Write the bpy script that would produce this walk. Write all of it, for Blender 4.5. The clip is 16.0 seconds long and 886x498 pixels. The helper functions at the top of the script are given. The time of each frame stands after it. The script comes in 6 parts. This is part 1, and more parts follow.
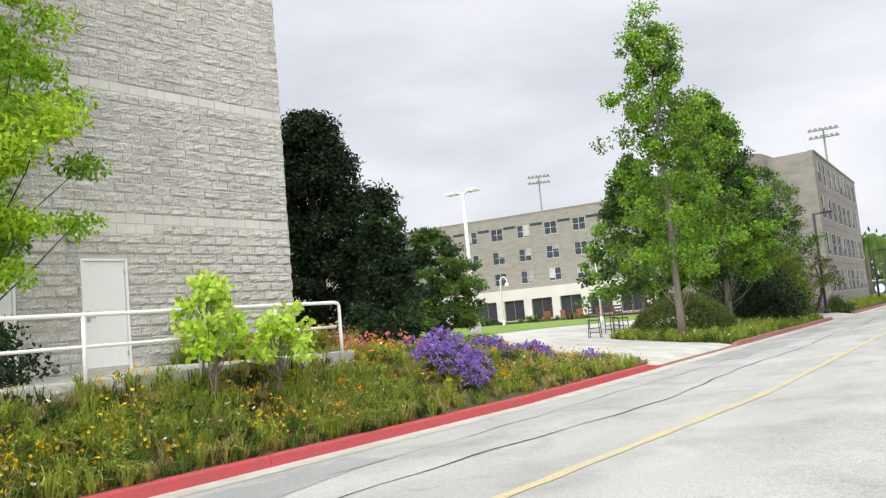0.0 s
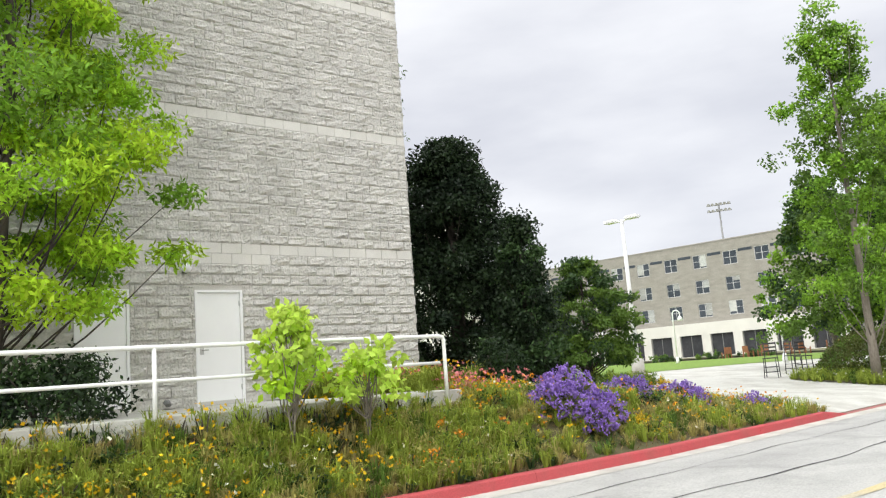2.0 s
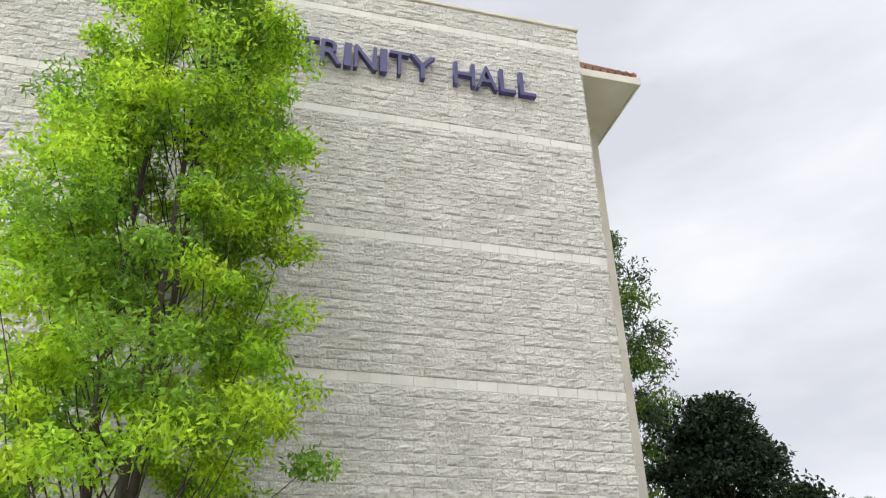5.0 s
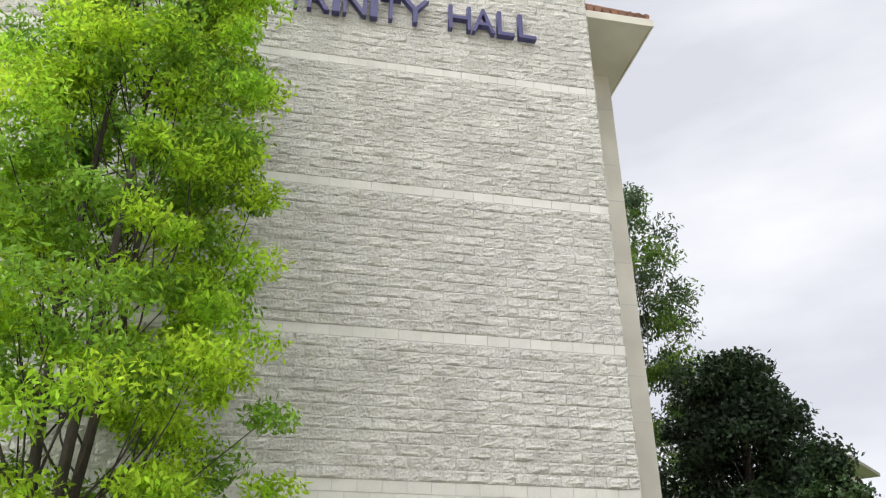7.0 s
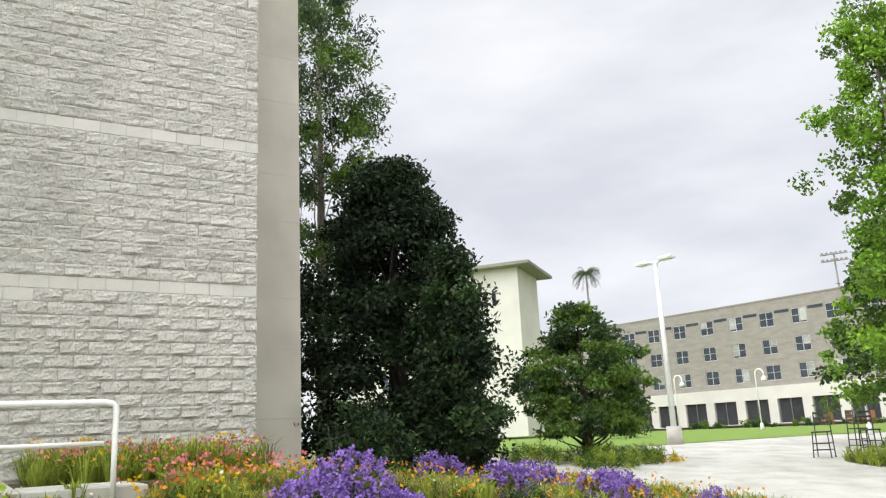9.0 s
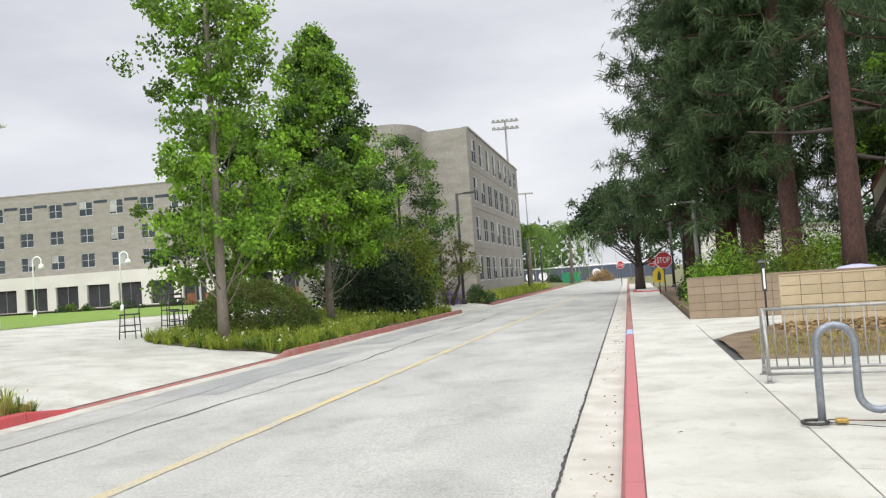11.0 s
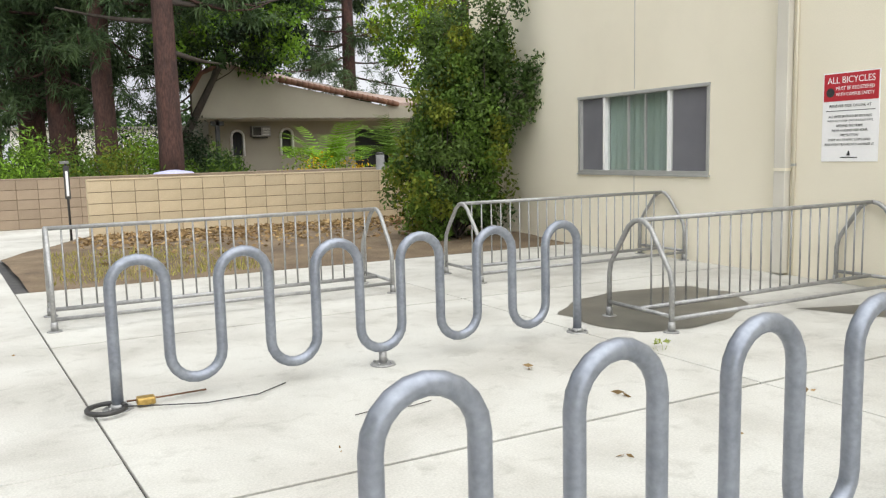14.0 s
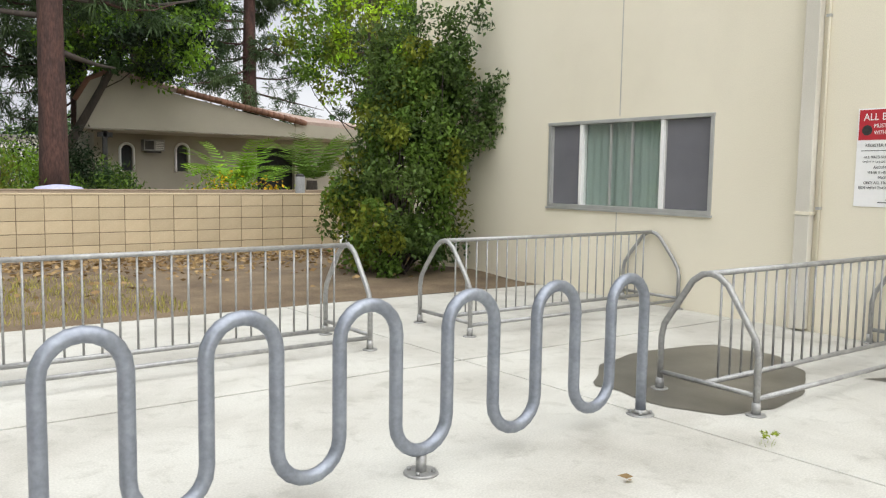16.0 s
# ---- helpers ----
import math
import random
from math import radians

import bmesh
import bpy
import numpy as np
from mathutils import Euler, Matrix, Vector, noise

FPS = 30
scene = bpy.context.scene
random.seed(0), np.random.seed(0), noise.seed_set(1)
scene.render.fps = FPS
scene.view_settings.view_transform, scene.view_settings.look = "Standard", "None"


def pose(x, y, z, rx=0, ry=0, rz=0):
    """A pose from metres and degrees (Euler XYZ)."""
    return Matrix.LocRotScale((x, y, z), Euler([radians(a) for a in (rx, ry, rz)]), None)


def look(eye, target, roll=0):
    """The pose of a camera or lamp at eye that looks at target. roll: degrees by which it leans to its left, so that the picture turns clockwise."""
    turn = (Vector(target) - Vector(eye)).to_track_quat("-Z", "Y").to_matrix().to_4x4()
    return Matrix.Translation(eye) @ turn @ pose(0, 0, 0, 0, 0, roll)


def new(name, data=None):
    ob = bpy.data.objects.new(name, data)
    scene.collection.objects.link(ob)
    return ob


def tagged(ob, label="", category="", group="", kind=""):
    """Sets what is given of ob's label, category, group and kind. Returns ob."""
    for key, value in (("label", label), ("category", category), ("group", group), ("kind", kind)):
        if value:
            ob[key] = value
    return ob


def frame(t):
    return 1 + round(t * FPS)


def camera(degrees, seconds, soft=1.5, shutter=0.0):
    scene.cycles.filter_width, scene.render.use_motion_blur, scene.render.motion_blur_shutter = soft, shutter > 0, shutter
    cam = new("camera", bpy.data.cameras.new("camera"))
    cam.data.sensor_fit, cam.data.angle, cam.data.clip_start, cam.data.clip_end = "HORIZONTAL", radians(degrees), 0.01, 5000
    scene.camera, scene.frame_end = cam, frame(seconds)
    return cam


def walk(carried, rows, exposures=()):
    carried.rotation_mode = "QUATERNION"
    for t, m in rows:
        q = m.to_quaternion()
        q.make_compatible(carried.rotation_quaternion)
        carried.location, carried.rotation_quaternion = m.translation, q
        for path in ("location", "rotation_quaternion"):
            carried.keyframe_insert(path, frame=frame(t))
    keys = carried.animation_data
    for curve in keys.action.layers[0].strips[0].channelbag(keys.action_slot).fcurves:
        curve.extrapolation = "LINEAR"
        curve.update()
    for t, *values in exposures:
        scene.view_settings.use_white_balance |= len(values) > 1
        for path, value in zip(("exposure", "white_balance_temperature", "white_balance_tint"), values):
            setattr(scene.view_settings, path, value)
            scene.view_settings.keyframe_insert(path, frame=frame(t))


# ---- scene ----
cam = camera(58.4, 16.0, soft=1.25)
PATH = [
    (0, (1.353, -0.181, 1.464), (0.101, 1.367, 1.653), -5.2),
    (0.5, (1.217, 0.281, 1.434), (-0.108, 1.763, 1.654), -5.1),
    (1, (1.155, 0.694, 1.444), (-0.244, 2.102, 1.691), -4.8),
    (1.5, (1.133, 1.126, 1.415), (-0.343, 2.445, 1.697), -4.6),
    (2, (1.129, 1.522, 1.422), (-0.416, 2.753, 1.732), -4.4),
    (2.5, (1.168, 1.958, 1.417), (-0.444, 3.083, 1.784), -4.0),
    (3, (1.206, 2.393, 1.436), (-0.457, 3.404, 1.896), -3.4),
    (3.5, (1.059, 2.955, 1.500), (-0.640, 3.831, 2.090), -2.9),
    (4, (0.881, 3.640, 1.463), (-0.828, 4.341, 2.231), -2.1),
    (4.5, (0.540, 4.211, 1.487), (-1.142, 4.738, 2.433), -1.3),
    (4.6, (0.508, 4.295, 1.483), (-1.167, 4.791, 2.458), -1.1),
    (6.8, (-0.096, 5.700, 1.500), (-1.809, 6.026, 2.480), 0.2),
    (6.9, (-0.088, 5.759, 1.497), (-1.813, 6.100, 2.450), 0.1),
    (7, (-0.059, 5.815, 1.489), (-1.791, 6.163, 2.426), -0.1),
    (7.5, (0.045, 6.170, 1.456), (-1.731, 6.617, 2.260), -0.7),
    (8, (-0.092, 6.695, 1.494), (-1.884, 7.265, 2.176), -1.3),
    (8.2, (-0.109, 6.889, 1.497), (-1.895, 7.531, 2.129), -1.6),
    (10.5, (1.511, 9.415, 1.467), (0.491, 11.126, 1.643), -4.1),
    (11, (1.678, 9.782, 1.434), (1.040, 11.676, 1.513), -4.0),
    (11.5, (1.711, 10.137, 1.410), (1.448, 12.119, 1.397), -3.6),
    (12, (1.756, 10.745, 1.400), (1.773, 12.743, 1.320), -3.2),
    (12.5, (1.861, 11.292, 1.390), (2.148, 13.266, 1.252), -2.7),
    (13, (1.968, 11.789, 1.360), (2.486, 13.712, 1.180), -2.1),
    (13.5, (2.103, 12.138, 1.360), (2.829, 13.989, 1.145), -1.9),
    (14, (2.118, 12.512, 1.379), (3.028, 14.276, 1.137), -1.4),
    (14.5, (2.115, 12.924, 1.372), (3.185, 14.595, 1.125), -0.8),
    (15, (2.094, 13.351, 1.386), (3.266, 14.952, 1.140), -0.0),
    (15.5, (2.111, 13.863, 1.381), (3.328, 15.434, 1.159), 0.6),
    (16, (2.034, 14.225, 1.398), (3.197, 15.843, 1.217), 0.9),
]
walk(cam, [(t, look(eye, target, roll)) for t, eye, target, roll in PATH], [(0, 0.14), (2.5, 0.22), (4.5, 0.18), (6.8, 0.2), (8.2, 0.24), (10.5, 0.02), (12, 0.05), (14, 0.08), (16, 0.08)])

# ---- light ----
SUN_EL, SUN_AZ = 56.0, 8.0
world = bpy.data.worlds.new("overcast_sky")
scene.world = world
world.use_nodes = True
wn, wl = world.node_tree.nodes, world.node_tree.links
wn.clear()
w_out, w_bg = wn.new("ShaderNodeOutputWorld"), wn.new("ShaderNodeBackground")
w_sky = wn.new("ShaderNodeTexSky")
w_sky.sky_type, w_sky.sun_disc = "NISHITA", False
w_sky.sun_elevation, w_sky.sun_rotation = radians(SUN_EL), radians(180 - SUN_AZ)
w_tc, w_map = wn.new("ShaderNodeTexCoord"), wn.new("ShaderNodeMapping")
w_map.inputs["Scale"].default_value = (1.0, 1.0, 3.2)
w_noise, w_ramp = wn.new("ShaderNodeTexNoise"), wn.new("ShaderNodeValToRGB")
w_noise.inputs["Scale"].default_value, w_noise.inputs["Detail"].default_value = 2.1, 7.0
w_noise.inputs["Roughness"].default_value = 0.5
w_ramp.color_ramp.elements[0].position, w_ramp.color_ramp.elements[0].color = 0.36, (6.65, 6.8, 7.4, 1)
w_ramp.color_ramp.elements[1].position, w_ramp.color_ramp.elements[1].color = 0.66, (9.3, 9.4, 9.7, 1)
w_mix = wn.new("ShaderNodeMixRGB")
w_mix.inputs["Fac"].default_value = 0.93
wl.new(w_tc.outputs["Generated"], w_map.inputs["Vector"])
wl.new(w_map.outputs["Vector"], w_noise.inputs["Vector"])
wl.new(w_noise.outputs["Fac"], w_ramp.inputs["Fac"])
wl.new(w_sky.outputs["Color"], w_mix.inputs["Color1"])
wl.new(w_ramp.outputs["Color"], w_mix.inputs["Color2"])
wl.new(w_mix.outputs["Color"], w_bg.inputs["Color"])
w_bg.inputs["Strength"].default_value = 0.1
wl.new(w_bg.outputs["Background"], w_out.inputs["Surface"])
sun = new("sun", bpy.data.lights.new("sun", "SUN"))
sun.data.energy, sun.data.angle, sun.data.color = 4.85, radians(110), (0.985, 0.99, 0.985)
sun.matrix_world = pose(0, 0, 40, 90 - SUN_EL, 0, SUN_AZ)

# ---- materials ----
MATS = {}


def mat(name, a, b=None, scale=3.0, fine=60.0, rough=0.8, bump=0.2, metal=0.0, fine_amt=0.25, island=0.0, obj=0.0, spec=0.4, stretch=(1, 1, 1), trans=0.0, dist=0.01):
    """Two-scale procedural surface: broad stains from a to b, fine grain in value and relief."""
    if name in MATS:
        return MATS[name]
    b = b or tuple(c * 0.75 for c in a)
    m = bpy.data.materials.new(name)
    m.use_nodes = True
    n, l = m.node_tree.nodes, m.node_tree.links
    p = n["Principled BSDF"]
    p.inputs["Roughness"].default_value, p.inputs["Metallic"].default_value = rough, metal
    p.inputs["Specular IOR Level"].default_value = spec
    tc, mp = n.new("ShaderNodeTexCoord"), n.new("ShaderNodeMapping")
    mp.inputs["Scale"].default_value = stretch
    l.new(tc.outputs["Object"], mp.inputs["Vector"])
    n1, n2 = n.new("ShaderNodeTexNoise"), n.new("ShaderNodeTexNoise")
    n1.inputs["Scale"].default_value, n1.inputs["Detail"].default_value = scale, 6
    n2.inputs["Scale"].default_value, n2.inputs["Detail"].default_value = fine, 3
    for t in (n1, n2):
        l.new(mp.outputs["Vector"], t.inputs["Vector"])
    r1 = n.new("ShaderNodeValToRGB")
    r1.color_ramp.elements[0].position, r1.color_ramp.elements[0].color = 0.3, (*a, 1)
    r1.color_ramp.elements[1].position, r1.color_ramp.elements[1].color = 0.7, (*b, 1)
    l.new(n1.outputs["Fac"], r1.inputs["Fac"])
    hsv = n.new("ShaderNodeHueSaturation")
    l.new(r1.outputs["Color"], hsv.inputs["Color"])
    mr = n.new("ShaderNodeMapRange")
    mr.inputs["From Min"].default_value, mr.inputs["From Max"].default_value = 0.25, 0.75
    mr.inputs["To Min"].default_value, mr.inputs["To Max"].default_value = 1 - fine_amt, 1 + fine_amt
    l.new(n2.outputs["Fac"], mr.inputs["Value"])
    value = mr.outputs["Result"]
    for amount, node, out in ((island, "ShaderNodeNewGeometry", "Random Per Island"), (obj, "ShaderNodeObjectInfo", "Random")):
        if amount:
            g, m2, mu = n.new(node), n.new("ShaderNodeMapRange"), n.new("ShaderNodeMath")
            m2.inputs["To Min"].default_value, m2.inputs["To Max"].default_value = 1 - amount, 1 + amount
            mu.operation = "MULTIPLY"
            l.new(g.outputs[out], m2.inputs["Value"])
            l.new(m2.outputs["Result"], mu.inputs[0])
            l.new(value, mu.inputs[1])
            value = mu.outputs["Value"]
    l.new(value, hsv.inputs["Value"])
    l.new(hsv.outputs["Color"], p.inputs["Base Color"])
    if bump:
        bp = n.new("ShaderNodeBump")
        bp.inputs["Strength"].default_value, bp.inputs["Distance"].default_value = bump, dist
        l.new(n2.outputs["Fac"], bp.inputs["Height"])
        l.new(bp.outputs["Normal"], p.inputs["Normal"])
    if trans:
        tr, mx = n.new("ShaderNodeBsdfTranslucent"), n.new("ShaderNodeMixShader")
        l.new(hsv.outputs["Color"], tr.inputs["Color"])
        mx.inputs["Fac"].default_value = trans
        l.new(p.outputs["BSDF"], mx.inputs[1])
        l.new(tr.outputs["BSDF"], mx.inputs[2])
        l.new(mx.outputs["Shader"], n["Material Output"].inputs["Surface"])
    MATS[name] = m
    return m


ASPHALT = mat("worn_pale_asphalt", (0.465, 0.46, 0.435), (0.345, 0.34, 0.325), 0.8, 60, 0.92, 0.45, fine_amt=0.2, stretch=(1, 0.35, 1))
CONCRETE = mat("pale_concrete", (0.555, 0.55, 0.505), (0.47, 0.455, 0.41), 1.1, 90, 0.8, 0.2, fine_amt=0.12, obj=0.03)
GUTTER = mat("gutter_concrete", (0.56, 0.54, 0.49), (0.42, 0.395, 0.35), 2.5, 80, 0.9, 0.2, fine_amt=0.12)
KERB_RED = mat("worn_red_kerb_paint", (0.49, 0.07, 0.08), (0.40, 0.085, 0.085), 2.0, 50, 0.75, 0.2, fine_amt=0.18)
KERB_PINK = mat("sun_bleached_red_kerb_paint", (0.46, 0.145, 0.16), (0.40, 0.15, 0.155), 2.0, 50, 0.8, 0.15, fine_amt=0.1)
KERB_FADED = mat("faded_red_kerb_paint", (0.36, 0.10, 0.09), (0.30, 0.2, 0.17), 3.0, 50, 0.8, 0.2, fine_amt=0.2)
KERB_BLUE = mat("pale_blue_kerb_paint", (0.30, 0.40, 0.75), (0.4, 0.45, 0.65), 6.0, 50, 0.8, 0.1)
YELLOW = mat("worn_yellow_line", (0.55, 0.45, 0.22), (0.42, 0.40, 0.34), 1.6, 40, 0.9, 0.2, fine_amt=0.2)
TAR = mat("tar_joint", (0.05, 0.05, 0.05), (0.09, 0.085, 0.08), 5, 50, 0.9, 0.3)
PATCH = mat("darker_road_patch", (0.27, 0.275, 0.275), (0.36, 0.36, 0.35), 1.4, 70, 0.9, 0.3, stretch=(1, 0.4, 1))
WET = mat("wet_concrete", (0.055, 0.05, 0.04), (0.13, 0.12, 0.1), 2.5, 60, 0.3, 0.012, fine_amt=0.1, spec=0.4)


def blotch(m, scale, low, high, amount, tint=(1.0, 0.96, 0.88), seed=0.0):
    """Old damp smudges: darker patches with a ragged edge over a surface's colour."""
    n, l = m.node_tree.nodes, m.node_tree.links
    p = n["Principled BSDF"]
    src = p.inputs["Base Color"].links[0].from_socket
    tc, mp, no, rp, mx = n.new("ShaderNodeTexCoord"), n.new("ShaderNodeMapping"), n.new("ShaderNodeTexNoise"), n.new("ShaderNodeValToRGB"), n.new("ShaderNodeMixRGB")
    mp.inputs["Location"].default_value = (seed, seed * 0.7, 0)
    no.inputs["Scale"].default_value, no.inputs["Detail"].default_value, no.inputs["Roughness"].default_value, no.inputs["Distortion"].default_value = scale, 8, 0.62, 0.5
    rp.color_ramp.elements[0].position, rp.color_ramp.elements[0].color = low, (0, 0, 0, 1)
    rp.color_ramp.elements[1].position, rp.color_ramp.elements[1].color = high, (amount, amount, amount, 1)
    mx.blend_type = "MULTIPLY"
    mx.inputs["Color2"].default_value = (0.42 * tint[0], 0.42 * tint[1], 0.42 * tint[2], 1)
    l.new(tc.outputs["Object"], mp.inputs["Vector"])
    l.new(mp.outputs["Vector"], no.inputs["Vector"])
    l.new(no.outputs["Fac"], rp.inputs["Fac"])
    l.new(rp.outputs["Color"], mx.inputs["Fac"])
    l.new(src, mx.inputs["Color1"])
    l.new(mx.outputs["Color"], p.inputs["Base Color"])


blotch(CONCRETE, 1.1, 0.46, 0.70, 0.33)
blotch(CONCRETE, 5.5, 0.54, 0.70, 0.3, (1.0, 0.95, 0.85), 3.1)
blotch(ASPHALT, 3.2, 0.6, 0.74, 0.4, (1.0, 1.0, 1.0), 4.4)
blotch(ASPHALT, 16.0, 0.56, 0.74, 0.3, (1.0, 1.0, 1.0), 2.2)
blotch(ASPHALT, 0.7, 0.48, 0.68, 0.35, (1.0, 1.0, 1.0), 1.7)
SOIL = mat("dry_brown_soil", (0.11, 0.078, 0.05), (0.22, 0.165, 0.105), 2.0, 60, 0.95, 0.6, fine_amt=0.35)
LAWN = mat("mown_lawn", (0.13, 0.22, 0.03), (0.18, 0.27, 0.045), 1.2, 90, 0.9, 0.5, fine_amt=0.4)
EARTH = mat("dull_grass_ground", (0.14, 0.15, 0.06), (0.17, 0.15, 0.09), 0.5, 30, 0.95, 0.4)
BED_SOIL = mat("bed_thatch", (0.075, 0.07, 0.03), (0.13, 0.11, 0.05), 2.5, 50, 0.95, 0.6, fine_amt=0.4)
SPLIT = mat("split_face_grey_block", (0.655, 0.635, 0.59), (0.535, 0.52, 0.48), 1.3, 22, 0.95, 0.9, fine_amt=0.16, island=0.05, obj=0.05, dist=0.05)
SMOOTH_BLOCK = mat("smooth_grey_block", (0.71, 0.69, 0.64), (0.62, 0.605, 0.56), 2.0, 60, 0.9, 0.15, fine_amt=0.1, island=0.05)
MORTAR = mat("grey_mortar", (0.62, 0.60, 0.555), (0.54, 0.52, 0.48), 3, 80, 0.95, 0.3)
CREAM = mat("cream_stucco", (0.83, 0.775, 0.635), (0.76, 0.705, 0.565), 0.5, 140, 0.9, 0.25, fine_amt=0.05, stretch=(1, 1, 0.5))
# Bungalow stucco: cream with the shade of the trees darkened into its colour.
HOUSE_CREAM = mat("shade_darkened_house_stucco", (0.41, 0.375, 0.30), (0.35, 0.32, 0.255), 0.6, 90, 0.9, 0.2, fine_amt=0.06)
blotch(CREAM, 0.35, 0.48, 0.72, 0.16, (1, 0.97, 0.9), 5.0)
CREAM_PANEL = mat("pale_plaster_side", (0.68, 0.65, 0.57), (0.54, 0.51, 0.44), 0.8, 90, 0.9, 0.1, fine_amt=0.05)
GARDEN_BLOCK = mat("buff_garden_block", (0.60, 0.50, 0.34), (0.50, 0.40, 0.26), 2.5, 70, 0.92, 0.3, fine_amt=0.14, obj=0.09)
GARDEN_BLOCK_DULL = mat("brown_garden_block", (0.33, 0.255, 0.18), (0.27, 0.205, 0.145), 2.5, 70, 0.92, 0.3, fine_amt=0.14, obj=0.09)
GARDEN_MORTAR = mat("brown_mortar", (0.15, 0.11, 0.075), (0.2, 0.15, 0.1), 4, 60, 0.95, 0.3)
DORM = mat("buff_dorm_brick", (0.31, 0.29, 0.25), (0.235, 0.22, 0.19), 0.9, 7, 0.92, 0.3, fine_amt=0.22, stretch=(1, 1, 3))
DORM_LIGHT = mat("pale_dorm_plaster", (0.29, 0.275, 0.245), (0.245, 0.23, 0.205), 0.4, 20, 0.9, 0.1, fine_amt=0.08)
WHITE_WALL = mat("white_plaster", (0.68, 0.66, 0.60), (0.60, 0.58, 0.53), 0.5, 40, 0.9, 0.1, fine_amt=0.05)
WHITE_PAINT = mat("white_door_paint", (0.92, 0.92, 0.91), (0.88, 0.88, 0.87), 1.5, 60, 0.5, 0.03, fine_amt=0.03)
WHITE_METAL = mat("white_painted_tube", (0.86, 0.86, 0.84), (0.78, 0.78, 0.76), 4, 60, 0.4, 0.03, fine_amt=0.05)
GALV = mat("galvanised_steel", (0.30, 0.325, 0.37), (0.22, 0.24, 0.28), 7, 45, 0.38, 0.05, metal=0.55, fine_amt=0.14)
GALV_DULL = mat("dull_galvanised_rail", (0.40, 0.40, 0.39), (0.29, 0.29, 0.285), 9, 45, 0.45, 0.06, metal=0.45, fine_amt=0.16)
ALU = mat("aluminium_frame", (0.55, 0.55, 0.53), (0.45, 0.45, 0.44), 5, 60, 0.4, 0.03, metal=0.5, fine_amt=0.05)
DARK_METAL = mat("dark_painted_metal", (0.035, 0.035, 0.035), (0.05, 0.048, 0.045), 4, 50, 0.5, 0.05)
GREY_METAL = mat("grey_lamp_post", (0.22, 0.22, 0.21), (0.17, 0.17, 0.165), 4, 50, 0.5, 0.05)
SIGN_WHITE = mat("sign_white", (0.9, 0.89, 0.88), (0.86, 0.86, 0.85), 2, 40, 0.4, 0.0, fine_amt=0.02)
SIGN_RED = mat("sign_red", (0.50, 0.025, 0.04), (0.44, 0.03, 0.04), 2, 40, 0.4, 0.0, fine_amt=0.03)
SIGN_YELLOW = mat("sign_yellow", (0.72, 0.52, 0.02), (0.65, 0.46, 0.03), 2, 40, 0.45, 0.0, fine_amt=0.03)
INK = mat("sign_black_ink", (0.03, 0.03, 0.03), (0.05, 0.05, 0.05), 2, 40, 0.5, 0.0)
LETTER = mat("indigo_letter_metal", (0.075, 0.07, 0.19), (0.06, 0.055, 0.15), 2, 40, 0.45, 0.02, fine_amt=0.05)
ROOF_TILE = mat("clay_roof_tile", (0.27, 0.14, 0.09), (0.19, 0.10, 0.07), 3, 40, 0.85, 0.3, fine_amt=0.2, island=0.2, obj=0.15)
ROOF_PALE = mat("weathered_roof_tile", (0.42, 0.33, 0.28), (0.33, 0.24, 0.2), 2, 30, 0.85, 0.3, fine_amt=0.2, island=0.2, obj=0.15)
CURTAIN = mat("grey_green_curtain", (0.40, 0.46, 0.42), (0.32, 0.38, 0.35), 1.0, 30, 0.9, 0.1, fine_amt=0.06, stretch=(1, 14, 0.2))
SCREEN = mat("grey_insect_screen", (0.17, 0.17, 0.185), (0.13, 0.13, 0.145), 2, 200, 0.6, 0.05)
# Near-black colour that paints in the darkness of unlit interiors behind openings.
UNLIT_BLACK = mat("unlit_interior_black", (0.03, 0.032, 0.035), (0.05, 0.05, 0.055), 1, 10, 0.9, 0.0)
WINDOW_DARK = mat("dark_window_pane", (0.045, 0.055, 0.065), (0.075, 0.085, 0.1), 0.6, 8, 1.0, 0.0, spec=0.0)
BLIND = mat("pale_window_blind", (0.42, 0.42, 0.38), (0.3, 0.31, 0.3), 0.8, 10, 0.8, 0.0, obj=0.25)
BARK_GREY = mat("pale_grey_bark", (0.24, 0.21, 0.17), (0.17, 0.145, 0.12), 3, 30, 0.95, 0.6, fine_amt=0.25, stretch=(1, 1, 0.3))
BARK_DARK = mat("dark_bark", (0.075, 0.06, 0.05), (0.05, 0.042, 0.036), 4, 30, 0.95, 0.6, stretch=(1, 1, 0.3))
BARK_PINE = mat("red_brown_pine_bark", (0.095, 0.048, 0.038), (0.045, 0.028, 0.025), 5, 26, 0.95, 1.0, fine_amt=0.4, stretch=(1, 1, 0.3))


def leaf(name, a, b, trans=0.3, rough=0.55, island=0.3):
    return mat(name, a, b, 0.9, 12, rough, 0.0, fine_amt=0.15, island=island, trans=trans, spec=0.16)


LEAF_LIME = leaf("lime_green_leaf", (0.53, 0.70, 0.05), (0.30, 0.53, 0.04), 0.5, island=0.45)
LEAF_PALE = leaf("pale_lime_leaf", (0.64, 0.78, 0.16), (0.48, 0.68, 0.09), 0.5, island=0.35)
LEAF_MID = leaf("mid_green_leaf", (0.15, 0.24, 0.04), (0.09, 0.165, 0.035), 0.35, island=0.4)
LEAF_BRIGHT = leaf("bright_green_leaf", (0.27, 0.45, 0.045), (0.135, 0.28, 0.035), 0.35, island=0.4)
LEAF_DARK = leaf("dark_green_leaf", (0.030, 0.052, 0.020), (0.014, 0.026, 0.014), 0.12, 0.45, 0.5)
